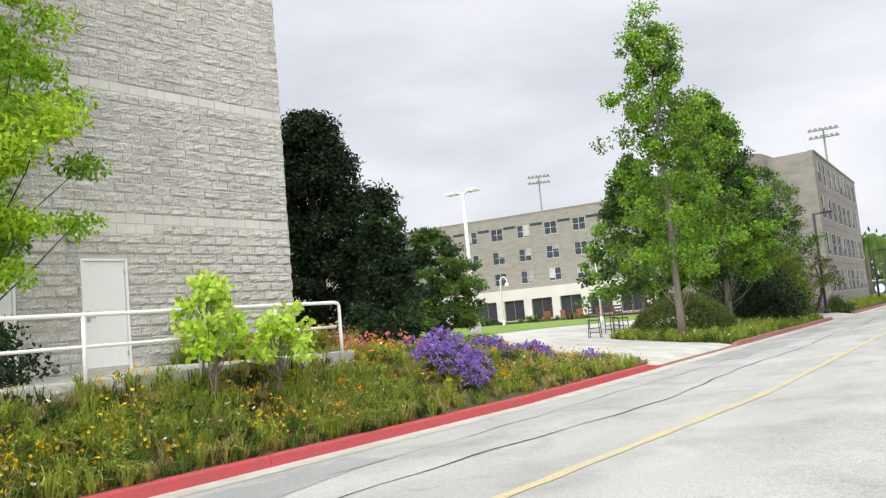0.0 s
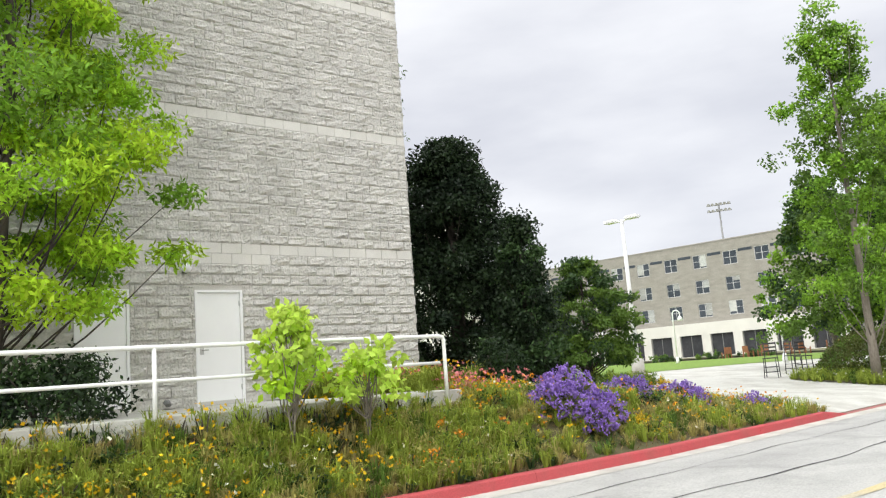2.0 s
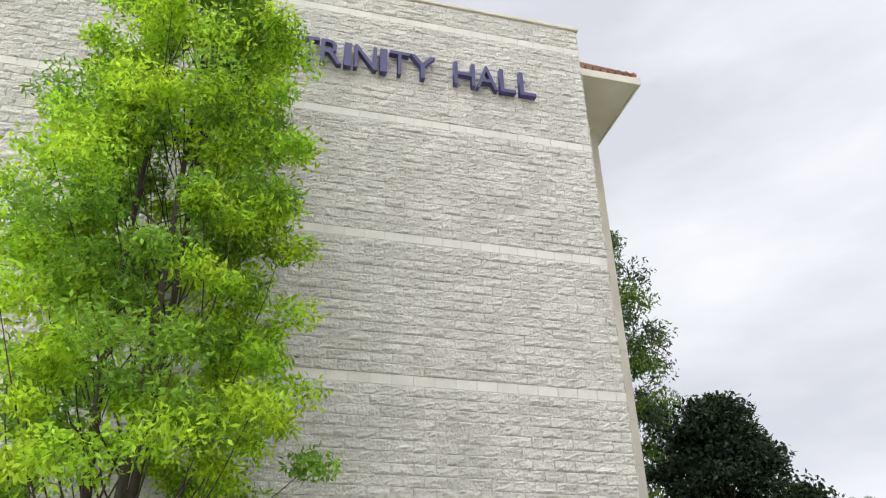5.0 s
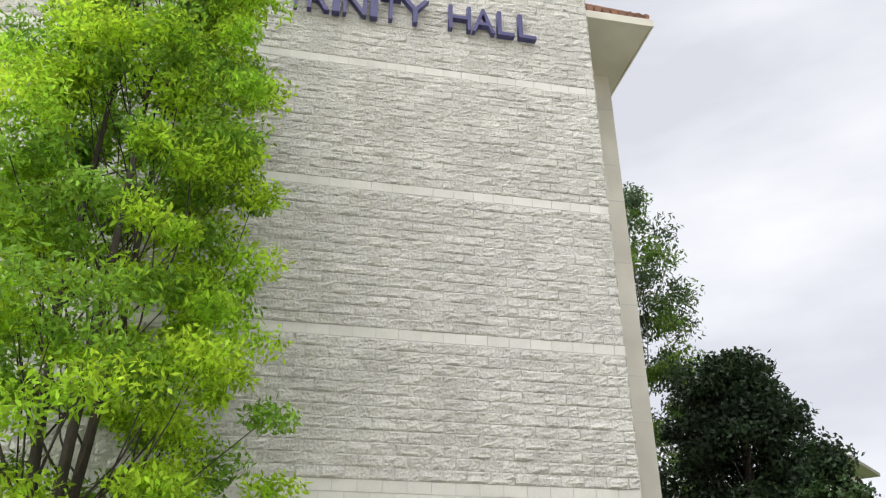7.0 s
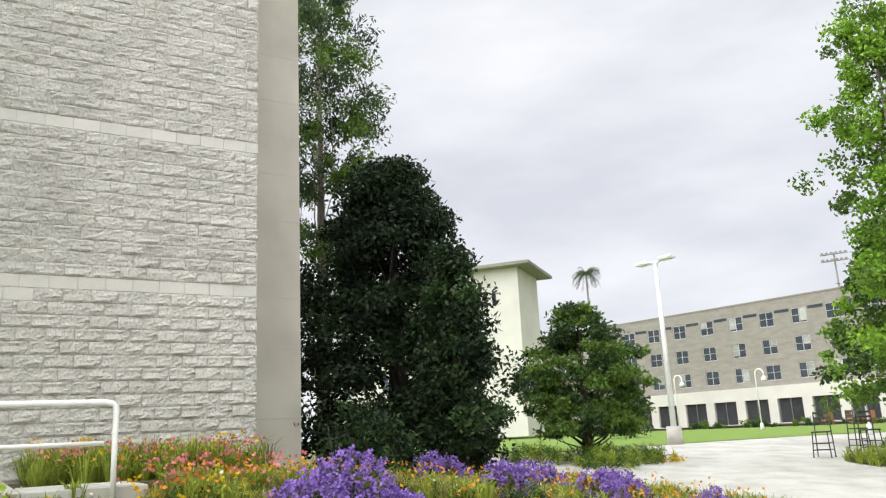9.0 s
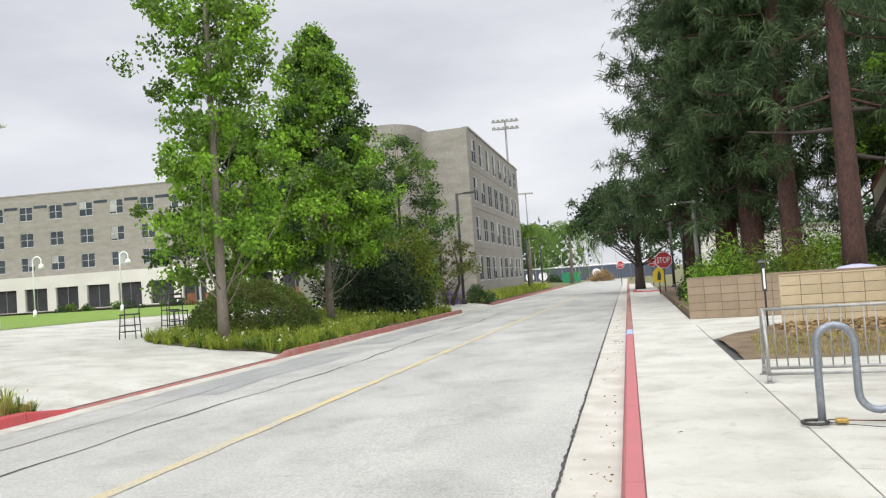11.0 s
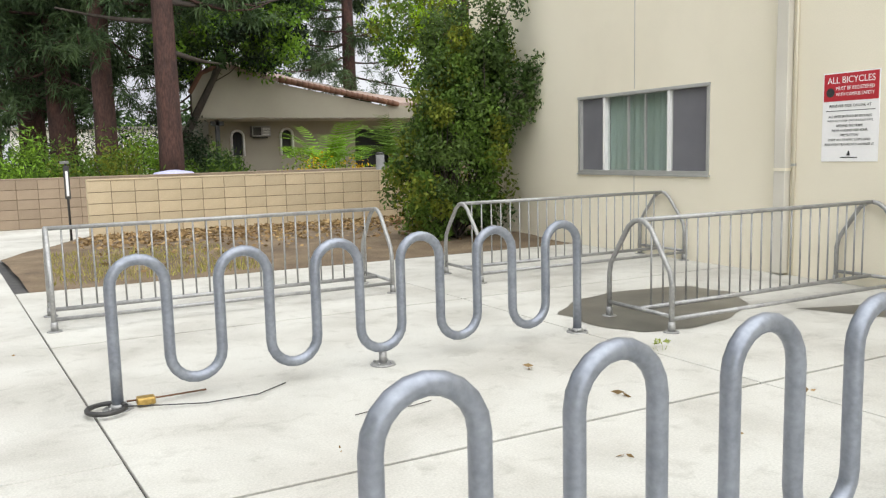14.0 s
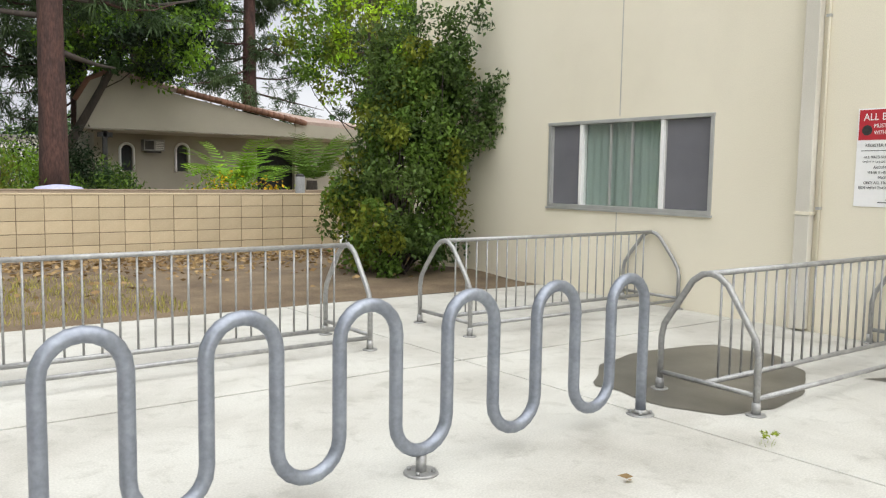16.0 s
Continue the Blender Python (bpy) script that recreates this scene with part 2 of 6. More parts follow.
LEAF_MAGNOLIA = leaf("deep_green_leaf", (0.06, 0.11, 0.035), (0.04, 0.075, 0.028), 0.2, 0.45)
LEAF_EUC = leaf("dusty_green_leaf", (0.075, 0.115, 0.05), (0.05, 0.08, 0.04), 0.3)
LEAF_IVY = leaf("climber_green_leaf", (0.115, 0.175, 0.042), (0.045, 0.085, 0.026), 0.3, 0.42, 0.5)
LEAF_YEL = leaf("yellow_green_leaf", (0.22, 0.25, 0.03), (0.13, 0.17, 0.03), 0.35)
LEAF_HEDGE = leaf("hedge_leaf", (0.15, 0.165, 0.045), (0.085, 0.105, 0.035), 0.15)
NEEDLE = leaf("pine_needles", (0.105, 0.16, 0.065), (0.042, 0.072, 0.036), 0.25, 0.5, 0.5)
GRASS = leaf("bed_grass_blade", (0.34, 0.33, 0.07), (0.42, 0.36, 0.15), 0.3, 0.7)
GRASS_GREEN = leaf("green_grass_blade", (0.35, 0.42, 0.07), (0.26, 0.33, 0.05), 0.3, 0.7)
FL_YELLOW = leaf("yellow_petal", (0.75, 0.52, 0.02), (0.7, 0.4, 0.02), 0.3)
FL_WHITE = leaf("cream_petal", (0.75, 0.72, 0.52), (0.7, 0.7, 0.6), 0.3)
FL_PURPLE = leaf("purple_petal", (0.33, 0.21, 0.58), (0.23, 0.13, 0.44), 0.25)
FL_PINK = leaf("pink_petal", (0.62, 0.16, 0.17), (0.7, 0.3, 0.28), 0.25)
FL_ORANGE = leaf("orange_petal", (0.75, 0.25, 0.03), (0.7, 0.35, 0.03), 0.25)
DRY_LEAF = leaf("dry_fallen_leaf", (0.38, 0.27, 0.13), (0.25, 0.16, 0.08), 0.1, 0.8, 0.4)


def glass_mat():
    m = bpy.data.materials.new("window_glass")
    m.use_nodes = True
    p = m.node_tree.nodes["Principled BSDF"]
    p.inputs["Base Color"].default_value, p.inputs["Roughness"].default_value = (0.9, 0.95, 0.93, 1), 0.03
    p.inputs["Transmission Weight"].default_value, p.inputs["IOR"].default_value = 1.0, 1.45
    return m


GLASS = glass_mat()


def lamp_glass():
    m = bpy.data.materials.new("lit_lamp_lens")
    m.use_nodes = True
    p = m.node_tree.nodes["Principled BSDF"]
    p.inputs["Emission Color"].default_value, p.inputs["Emission Strength"].default_value = (1, 0.97, 0.9, 1), 3.0
    return m


LAMP_LIT = lamp_glass()

# ---- mesh helpers ----


def mesh_of(name, bm, material):
    me = bpy.data.meshes.new(name)
    bm.to_mesh(me)
    bm.free()
    me.materials.append(material)
    return me


def part(name, bm, material, parent=None, label="", m=None, smooth=False):
    me = mesh_of(name, bm, material) if isinstance(bm, bmesh.types.BMesh) else bm
    if smooth:
        me.shade_smooth()
    ob = new(name, me)
    if m is not None:
        ob.matrix_basis = m
    if parent is not None:
        ob.parent = parent
    return tagged(ob, label)


def thing(name, m, label, category, group="", kind=""):
    ob = new(name)
    ob.empty_display_size = 0.1
    ob.matrix_basis = m
    return tagged(ob, label, category, group, kind)


def bx(lo, hi, bevel=0.0, bm=None):
    """A box between two corners, its edges eased by bevel."""
    bm = bm or bmesh.new()
    made = bmesh.ops.create_cube(bm, size=1.0)["verts"]
    c = [(a + b) / 2 for a, b in zip(lo, hi)]
    s = [max(b - a, 1e-4) for a, b in zip(lo, hi)]
    for v in made:
        v.co = Vector([v.co[i] * s[i] + c[i] for i in range(3)])
    if bevel:
        edges = list({e for v in made for e in v.link_edges})
        bmesh.ops.bevel(bm, geom=edges, offset=bevel, segments=2, affect="EDGES", profile=0.6)
    return bm


def prism(corners, z0, z1, bm=None, bevel=0.0):
    """An upright solid over a ground polygon given counter-clockwise; z1 may be one height per corner."""
    bm = bm or bmesh.new()
    tops = z1 if isinstance(z1, (list, tuple)) else [z1] * len(corners)
    low = [bm.verts.new((x, y, z0)) for x, y in corners]
    top = [bm.verts.new((x, y, z)) for (x, y), z in zip(corners, tops)]
    face = bm.faces.new(top)
    bm.faces.new(low[::-1])
    k = len(corners)
    for i in range(k):
        bm.faces.new((low[i], low[(i + 1) % k], top[(i + 1) % k], top[i]))
    if bevel:
        bmesh.ops.bevel(bm, geom=list(face.edges), offset=bevel, segments=1, affect="EDGES")
    return bm


def tube(points, radius, seg=10, bm=None, radii=None, caps=True):
    """A round bar along a line of points."""
    bm = bm or bmesh.new()
    pts = [Vector(p) for p in points]
    rings, ref = [], None
    for i, p in enumerate(pts):
        d = (pts[min(i + 1, len(pts) - 1)] - pts[max(i - 1, 0)]).normalized()
        if ref is None:
            ref = d.orthogonal().normalized()
        ref = (ref - d * ref.dot(d))
        ref = ref.normalized() if ref.length > 1e-5 else d.orthogonal().normalized()
        s = d.cross(ref)
        r = radii[i] if radii else radius
        rings.append([bm.verts.new(p + (ref * math.cos(a) + s * math.sin(a)) * r) for a in (2 * math.pi * k / seg for k in range(seg))])
    for a, b in zip(rings, rings[1:]):
        for k in range(seg):
            f = bm.faces.new((a[k], a[(k + 1) % seg], b[(k + 1) % seg], b[k]))
            f.smooth = True
    if caps:
        bm.faces.new(rings[0][::-1])
        bm.faces.new(rings[-1])
    return bm


def disc(center, r0, r1, h, seg=20, bm=None):
    return tube([center, (center[0], center[1], center[2] + h)], r0, seg, bm, [r0, r1])


def arc(c, r, a0, a1, n, u, v):
    """Points of an arc about c in the plane of u and v, degrees."""
    c, u, v = Vector(c), Vector(u), Vector(v)
    return [c + (u * math.cos(radians(a0 + (a1 - a0) * k / n)) + v * math.sin(radians(a0 + (a1 - a0) * k / n))) * r for k in range(n + 1)]


def holed_wall(width, height, thick, holes, bm=None):
    """A wall in x (0..width) and z (0..height), its front at y=0 and its back at y=thick, with openings (x0, z0, x1, z1) right through."""
    bm = bm or bmesh.new()
    xs = sorted({0.0, width, *[h[0] for h in holes], *[h[2] for h in holes]})
    zs = sorted({0.0, height, *[h[1] for h in holes], *[h[3] for h in holes]})
    grid = {}

    def vert(i, j, y):
        key = (i, j, y)
        if key not in grid:
            grid[key] = bm.verts.new((xs[i], y, zs[j]))
        return grid[key]

    def solid(i, j):
        if not (0 <= i < len(xs) - 1 and 0 <= j < len(zs) - 1):
            return False
        cx, cz = (xs[i] + xs[i + 1]) / 2, (zs[j] + zs[j + 1]) / 2
        return not any(h[0] < cx < h[2] and h[1] < cz < h[3] for h in holes)
    for i in range(len(xs) - 1):
        for j in range(len(zs) - 1):
            if not solid(i, j):
                continue
            bm.faces.new([vert(i, j, 0), vert(i + 1, j, 0), vert(i + 1, j + 1, 0), vert(i, j + 1, 0)])
            bm.faces.new([vert(i, j, thick), vert(i, j + 1, thick), vert(i + 1, j + 1, thick), vert(i + 1, j, thick)])
            for di, dj, a, b in ((-1, 0, (i, j), (i, j + 1)), (1, 0, (i + 1, j + 1), (i + 1, j)), (0, -1, (i + 1, j), (i, j)), (0, 1, (i, j + 1), (i + 1, j + 1))):
                if not solid(i + di, j + dj):
                    bm.faces.new([vert(*a, 0), vert(*b, 0), vert(*b, thick), vert(*a, thick)])
    return bm


def quads(name, V, material, parent=None, label="", m=None):
    """A mesh of loose quads from an array (n, 4, 3)."""
    n = len(V)
    me = bpy.data.meshes.new(name)
    me.vertices.add(4 * n)
    me.vertices.foreach_set("co", np.ascontiguousarray(V, dtype=np.float32).ravel())
    me.loops.add(4 * n)
    me.loops.foreach_set("vertex_index", np.arange(4 * n, dtype=np.int32))
    me.polygons.add(n)
    me.polygons.foreach_set("loop_start", np.arange(0, 4 * n, 4, dtype=np.int32))
    me.update(calc_edges=True)
    me.materials.append(material)
    return part(name, me, material, parent, label, m)


RNG = np.random.default_rng(7)


def unit(n):
    v = RNG.normal(size=(n, 3))
    return v / np.linalg.norm(v, axis=1, keepdims=True)


def leaf_quads(centers, length, width, droop=0.3, flat=0.0):
    """Pointed leaves, each a kite of four corners, at random turns about their places."""
    n = len(centers)
    d = unit(n)
    d[:, 2] = d[:, 2] * (1 - flat) - droop
    d /= np.linalg.norm(d, axis=1, keepdims=True)
    s = np.cross(d, unit(n))
    s /= np.linalg.norm(s, axis=1, keepdims=True) + 1e-9
    L = (length * RNG.uniform(0.6, 1.3, n))[:, None]
    W = (width * RNG.uniform(0.7, 1.2, n))[:, None]
    c = np.asarray(centers)
    mid = c + d * L * 0.45
    up = np.cross(s, d) * L * 0.08
    return np.stack([c, mid + s * W / 2 + up, c + d * L, mid - s * W / 2 + up], axis=1)


def limb(a, b, r0, r1, bend=0.15, n=5, bm=None, seg=7):
    a, b = Vector(a), Vector(b)
    side = Vector(unit(1)[0]) * (b - a).length * bend
    pts, rad = [], []
    for k in range(n + 1):
        t = k / n
        pts.append(a.lerp(b, t) + side * math.sin(math.pi * t) + Vector((0, 0, -(b - a).length * 0.08 * math.sin(math.pi * t))))
        rad.append(r0 + (r1 - r0) * t)
    return tube(pts, r0, seg, bm, rad)


def tree(name, base, height, profile, first, trunk_r, bark, leaves, clusters, per, size, spread, label, stems=1, lean=(0, 0), leafw=0.5, droop=0.3, limbs=34, shell=0.55, squash=0.8):
    """A tree: tapered trunk, limbs to the clumps, and a crown of leaves in clumps inside profile(h), h from 0 (first) to 1 (top)."""
    ob = thing(name, pose(*base), label, "tree")
    bm = bmesh.new()
    top = Vector((lean[0], lean[1], height * 0.96))
    roots = []
    for s in range(stems):
        a = 2 * math.pi * s / max(stems, 1) + 0.4
        off = Vector((math.cos(a), math.sin(a), 0)) * (trunk_r * 1.1 if stems > 1 else 0)
        out = off * (3.0 if stems > 1 else 0)
        pts = [off, off * 1.3 + top * 0.12 + out * 0.15, off + top * 0.35 + out * 0.9, top * 0.65 + out * 1.2, top + out * 0.7]
        rr = trunk_r / (1.0 if stems == 1 else 1.5)
        tube(pts, rr, 9, bm, [rr * 1.25, rr, rr * 0.72, rr * 0.42, rr * 0.08])
        roots.append([Vector(p) for p in pts])
    h = np.sort(RNG.beta(1.15, 1.25, clusters))
    ang = RNG.uniform(0, 2 * math.pi, clusters)
    rad = np.array([profile(t) for t in h]) * (shell + (1 - shell) * RNG.uniform(0, 1, clusters)) * RNG.uniform(0.75, 1.15, clusters)
    z = first + (height - first) * h
    cx = np.stack([rad * np.cos(ang) + lean[0] * z / height, rad * np.sin(ang) + lean[1] * z / height, z], axis=1)
    for k in RNG.choice(clusters, min(limbs, clusters), replace=False):
        tip = Vector(cx[k])
        pts = roots[k % stems]
        zt = max(first * 0.8, tip.z - 0.45 * math.hypot(tip.x, tip.y) - 0.3)
        f = min(zt / height, 0.93) * (len(pts) - 1)
        i = min(int(f), len(pts) - 2)
        start = pts[i].lerp(pts[i + 1], f - i)
        limb(start, tip, max(0.01, trunk_r * 0.2 * (1 - 0.7 * zt / height)), 0.006, 0.12, 5, bm, 6)
    part("trunk", bm, bark, ob)
    cen = np.repeat(cx, per, axis=0)
    off = unit(len(cen)) * (RNG.uniform(0, 1, len(cen)) ** 0.5)[:, None] * (spread * RNG.uniform(0.6, 1.4, clusters).repeat(per))[:, None]
    off[:, 2] *= squash
    V = leaf_quads(cen + off, size, size * leafw, droop)
    mats = leaves if isinstance(leaves, (list, tuple)) else [leaves]
    pick = RNG.integers(0, len(mats), clusters).repeat(per)
    for k, lm in enumerate(mats):
        quads("crown", V[pick == k], lm, ob)
    return ob


def shrub(name, base, rx, ry, h, leaves, n, size, label, category="shrub", leafw=0.5, clump=40, droop=0.1, stemm=None, inner=0.55, fuzz=0.28):
    """A bush of leaf clumps over an uneven half dome, on short stems."""
    ob = thing(name, pose(*base), label, category)
    bm = bmesh.new()
    for k in range(7):
        a = 2 * math.pi * k / 7
        limb((min(0.08, rx * 0.3) * math.cos(a), min(0.08, rx * 0.3) * math.sin(a), -0.02), (rx * 0.6 * math.cos(a), ry * 0.6 * math.sin(a), h * 0.65), min(0.025, h * 0.05), min(0.006, h * 0.02), 0.1, 4, bm, 5)
    part("stems", bm, stemm or BARK_DARK, ob)
    c = max(6, n // clump)
    d = unit(c)
    d[:, 2] = np.abs(d[:, 2])
    r = RNG.uniform(inner, 1.0, c)[:, None] * (RNG.uniform(0.85, 1.12, c)[:, None] if inner < 0.8 else 1.0)
    cen = d * r * np.array([rx, ry, h])
    cen[:, 2] = np.maximum(cen[:, 2], 0.06)
    cen = cen.repeat(clump, axis=0) + unit(c * clump) * (RNG.uniform(0, 1, c * clump) ** 0.5)[:, None] * min(rx, h) * fuzz
    cen[:, 2] = np.maximum(cen[:, 2], 0.02)
    mats = leaves if isinstance(leaves, (list, tuple)) else [leaves]
    pick = RNG.integers(0, len(mats), c).repeat(clump)
    V = leaf_quads(cen, size, size * leafw, droop)
    for k, lm in enumerate(mats):
        quads("foliage", V[pick == k], lm, ob)
    return ob


# ---- plan ----


def xr(y):
    """The right kerb's road edge."""
    return 0.83 - 0.0985 * (y - 17.2)


def xl(y):
    """The left kerb's road edge."""
    return -6.95 - 0.075 * max(0.0, y - 12.0)


def xj(y):
    """The joint between the right pavement and the rack yard."""
    return 2.57 - 0.0925 * (y - 14.48)


def sm(a, b, t):
    t = min(1.0, max(0.0, (t - a) / (b - a)))
    return t * t * (3 - 2 * t)


def plaza_z(x, y):
    d = max(0.0, xl(y) - x)
    return -0.115 + 0.085 * sm(0.0, 0.9, d) + 0.058 * min(d, 13) + 0.006 * min(max(0.0, d - 13), 80)


def left_z(x, y):
    """Ground level on the left side of the road: a plaza that rises gently and a steep planted bank."""
    d = xl(y) - x
    p = plaza_z(x, y)
    if y > 19.2:
        return p
    top = 0.98 * (1 - sm(9.5, 18.6, y)) + (p + 0.1) * sm(9.5, 18.6, y)
    z = -0.01 + (top + 0.01) * sm(0.05, 1.75, d)
    return z * (1 - sm(18.2, 19.2, y)) + p * sm(18.2, 19.2, y)


SLAB_Z = 1.13


def sheet(name, xs_of, ys, nx, zf, material, label, category, lift=0.0, kind="structure"):
    """A ground sheet between two lines xs_of(y), draped over zf."""
    bm = bmesh.new()
    rows = []
    for y in ys:
        a, b = xs_of(y)
        rows.append([bm.verts.new((a + (b - a) * i / nx, y, zf(a + (b - a) * i / nx, y) + lift)) for i in range(nx + 1)])
    for r0, r1 in zip(rows, rows[1:]):
        for i in range(nx):
            bm.faces.new((r0[i], r0[i + 1], r1[i + 1], r1[i])).smooth = True
    return tagged(part(name, bm, material), label, category, kind=kind)


def steps(a, b, n):
    return [a + (b - a) * k / n for k in range(n + 1)]

# ---- ground, road, pavements ----
far = bmesh.new()
bmesh.ops.create_grid(far, x_segments=2, y_segments=2, size=2500)
tagged(part("ground", far, EARTH, m=pose(0, 0, -0.32)), "dull green and brown ground out to the horizon", "ground", kind="structure")
sheet("lawn_ground", lambda y: (-130, xl(y) - 0.1), steps(-40, 19, 40) + steps(19.3, 130, 40), 60, lambda x, y: left_z(x, y) - 0.06, EARTH, "rising planted ground beside the road", "ground")
sheet("road", lambda y: (xl(y) + 0.02, xr(y) - 0.52), steps(-40, 130, 60), 6, lambda x, y: -0.13 + 0.03 * math.sin(math.pi * (x - xl(y)) / (xr(y) - xl(y))), ASPHALT, "worn pale grey asphalt road with cracks and patches", "road")
sheet("gutter", lambda y: (xr(y) - 0.5, xr(y) - 0.02), steps(-40, 125, 40), 1, lambda x, y: -0.122 - 0.01 * (x - xr(y) + 0.5), GUTTER, "stained concrete gutter pan beside the red kerb", "gutter")
sheet("gutter", lambda y: (xl(y) - 0.02, xl(y) + 0.42), steps(-40, 125, 40), 1, lambda x, y: -0.121, GUTTER, "pale concrete gutter along the planted bank", "gutter")
sheet("road_joint", lambda y: (xr(y) - 0.522 + 0.008 * math.sin(y * 5.3) - 0.008 * math.sin(y * 23), xr(y) - 0.5 + 0.006 * math.sin(y * 3.7) + 0.007 * math.sin(y * 31)), steps(2, 50, 900), 1, lambda x, y: -0.116, TAR, "dark ragged joint between road and gutter", "road joint")


def road_z(x, y):
    return -0.13 + 0.03 * math.sin(math.pi * (x - xl(y)) / (xr(y) - xl(y)))


def mid_x(y):
    return -2.93 if y < 13 else -2.93 - 0.072 * (y - 13)


sheet("road_line", lambda y: (mid_x(y) - 0.075 + 0.015 * math.sin(y * 3.3), mid_x(y) + 0.075 + 0.012 * math.sin(y * 5.1)), steps(-30, 60, 300), 1, road_z, YELLOW, "faded yellow centre line on the road", "road marking", 0.006)
for k, (off, w, y0, y1, seed) in enumerate(((2.5, 0.034, -5, 44, 1), (1.25, 0.016, 6, 22, 4))):
    sheet("road_crack", lambda y: (xl(y) + off + 0.1 * math.sin(y * 0.55 + seed) + 0.03 * math.sin(y * 3.1) - w / 2 * (1 + math.sin(y * 1.7 + seed)), xl(y) + off + 0.1 * math.sin(y * 0.55 + seed) + 0.03 * math.sin(y * 3.1) + w / 2), steps(y0, y1, 160), 1, road_z, TAR, "thin dark crack sealed along the road", "road crack", 0.005)
for k, (ox, y0, w, ln) in enumerate(((0.5, 20.5, 1.3, 6.5), (0.6, 29, 1.1, 7.0), (0.7, 3, 0.9, 4.0))):
    sheet("road_patch", lambda y: (xl(y) + ox + 0.12 * math.sin(y * 2.1 + k) + 0.05 * math.sin(y * 7), xl(y) + ox + w + 0.15 * math.sin(y * 1.3 + k) - 0.3 * w * abs((y - y0) / ln - 0.5)), steps(y0, y0 + ln, 24), 1, road_z, PATCH, "darker patched and stained road surface", "road patch", 0.004)


def kerb(name, line, side, y0, y1, top, material, label, n=None, pieces=3.0):
    """A kerb along a line, in cast lengths with fine joints; side is the way it leans back from the road."""
    ob = thing(name, pose(0, 0, 0), label, "kerb", kind="structure")
    count = max(1, round((y1 - y0) / pieces))
    for k in range(count):
        a, b = y0 + (y1 - y0) * k / count + 0.004, y0 + (y1 - y0) * (k + 1) / count - 0.004
        bm = bmesh.new()
        rows = []
        for y in steps(a, b, 6):
            x = line(y)
            h = top(y) if callable(top) else top
            prof = [(0.0, -0.3), (0.0, -0.135), (0.028, h - 0.02), (0.045, h), (0.16, h + 0.002), (0.17, h - 0.01), (0.17, -0.3)]
            rows.append([bm.verts.new((x + side * (px - 0.05), y, pz)) for px, pz in prof])
        for r0, r1 in zip(rows, rows[1:]):
            for i in range(len(r0) - 1):
                bm.faces.new((r0[i], r0[i + 1], r1[i + 1], r1[i]) if side < 0 else (r0[i + 1], r0[i], r1[i], r1[i + 1]))
        bm.faces.new(rows[0] if side > 0 else rows[0][::-1])
        bm.faces.new(rows[-1] if side < 0 else rows[-1][::-1])
        part("kerbstone", bm, material, ob)
    return ob


kerb("kerb", xr, 1, -30, 27.3, 0.0, KERB_PINK, "red painted concrete kerb beside the right pavement")
kerb("kerb", xr, 1, 27.3, 28.6, 0.0, KERB_BLUE, "pale blue painted length of kerb")
kerb("kerb", xr, 1, 28.6, 46, 0.0, KERB_FADED, "faded red painted kerb further along the pavement")
kerb("kerb", xr, 1, 46, 90, lambda y: 0.02, KERB_FADED, "faded red kerb by the street trees")
kerb("kerb", xl, -1, -30, 18.3, 0.02, KERB_RED, "red painted kerb holding the planted bank")
kerb("kerb", xl, -1, 18.3, 19.3, lambda y: 0.02 - 0.12 * (y - 18.3), KERB_RED, "red kerb end ramped down to the plaza")
kerb("kerb", xl, -1, 19.3, 25.9, -0.1, KERB_FADED, "dropped kerb with worn red paint at the plaza")
kerb("kerb", xl, -1, 25.9, 26.6, lambda y: -0.1 + 0.12 * (y - 25.9) / 0.7, KERB_FADED, "kerb end rising to the tree island")
kerb("kerb", xl, -1, 26.6, 44.7, 0.03, KERB_FADED, "faded red kerb round the tree island")
kerb("kerb", xl, -1, 44.7, 52, -0.08, GUTTER, "dropped concrete kerb at the driveway")
kerb("kerb", xl, -1, 52, 90, 0.03, KERB_FADED, "faded red kerb before the dormitory")

pavement = thing("pavement", pose(0, 0, 0), "pale concrete pavement in slabs beside the kerb", "pavement", kind="structure")
ys = [-30, -21, -12, -6, -1.5, 1.5, 4.6, 7.7, 10.0, 13.1, 16.3, 19.5, 23.0, 27.2, 31.4, 35.6, 39.8, 44, 49, 56, 64, 72, 80]
for a, b in zip(ys, ys[1:]):
    g = 0.005
    part("slab", prism([(xr(a) + 0.125, a + g), (xj(a) - g, a + g), (xj(b) - g, b - g), (xr(b) + 0.125, b - g)], -0.15, 0.0, bevel=0.004), CONCRETE, pavement)
yard = thing("yard", pose(0, 0, 0), "pale concrete bicycle yard in large slabs with dark joints", "yard", kind="structure")
for a, b in zip((-25, -5, 3, 9.4, 15.66, 19.0), (-5, 3, 9.4, 15.66, 19.0, 21.95)):
    cuts = [0.0, 0.5, 1.0] if a > 5 else [0.0, 1.0]
    for c0, c1 in zip(cuts, cuts[1:]):
        g = 0.013
        xa = lambda y, c: xj(y) + (9.17 - xj(y)) * c
        part("slab", prism([(xa(a, c0) + 0.006, a + g), (xa(a, c1) - 0.006, a + g), (xa(b, c1) - 0.006, b - g), (xa(b, c0) + 0.006, b - g)], -0.15, 0.0, bevel=0.003), CONCRETE, yard)
part("slab", prism([(1.15, 29.0), (2.98, 28.05), (14, 28.05), (14, 31.0), (1.04, 31.0)], -0.15, 0.002), CONCRETE, yard)
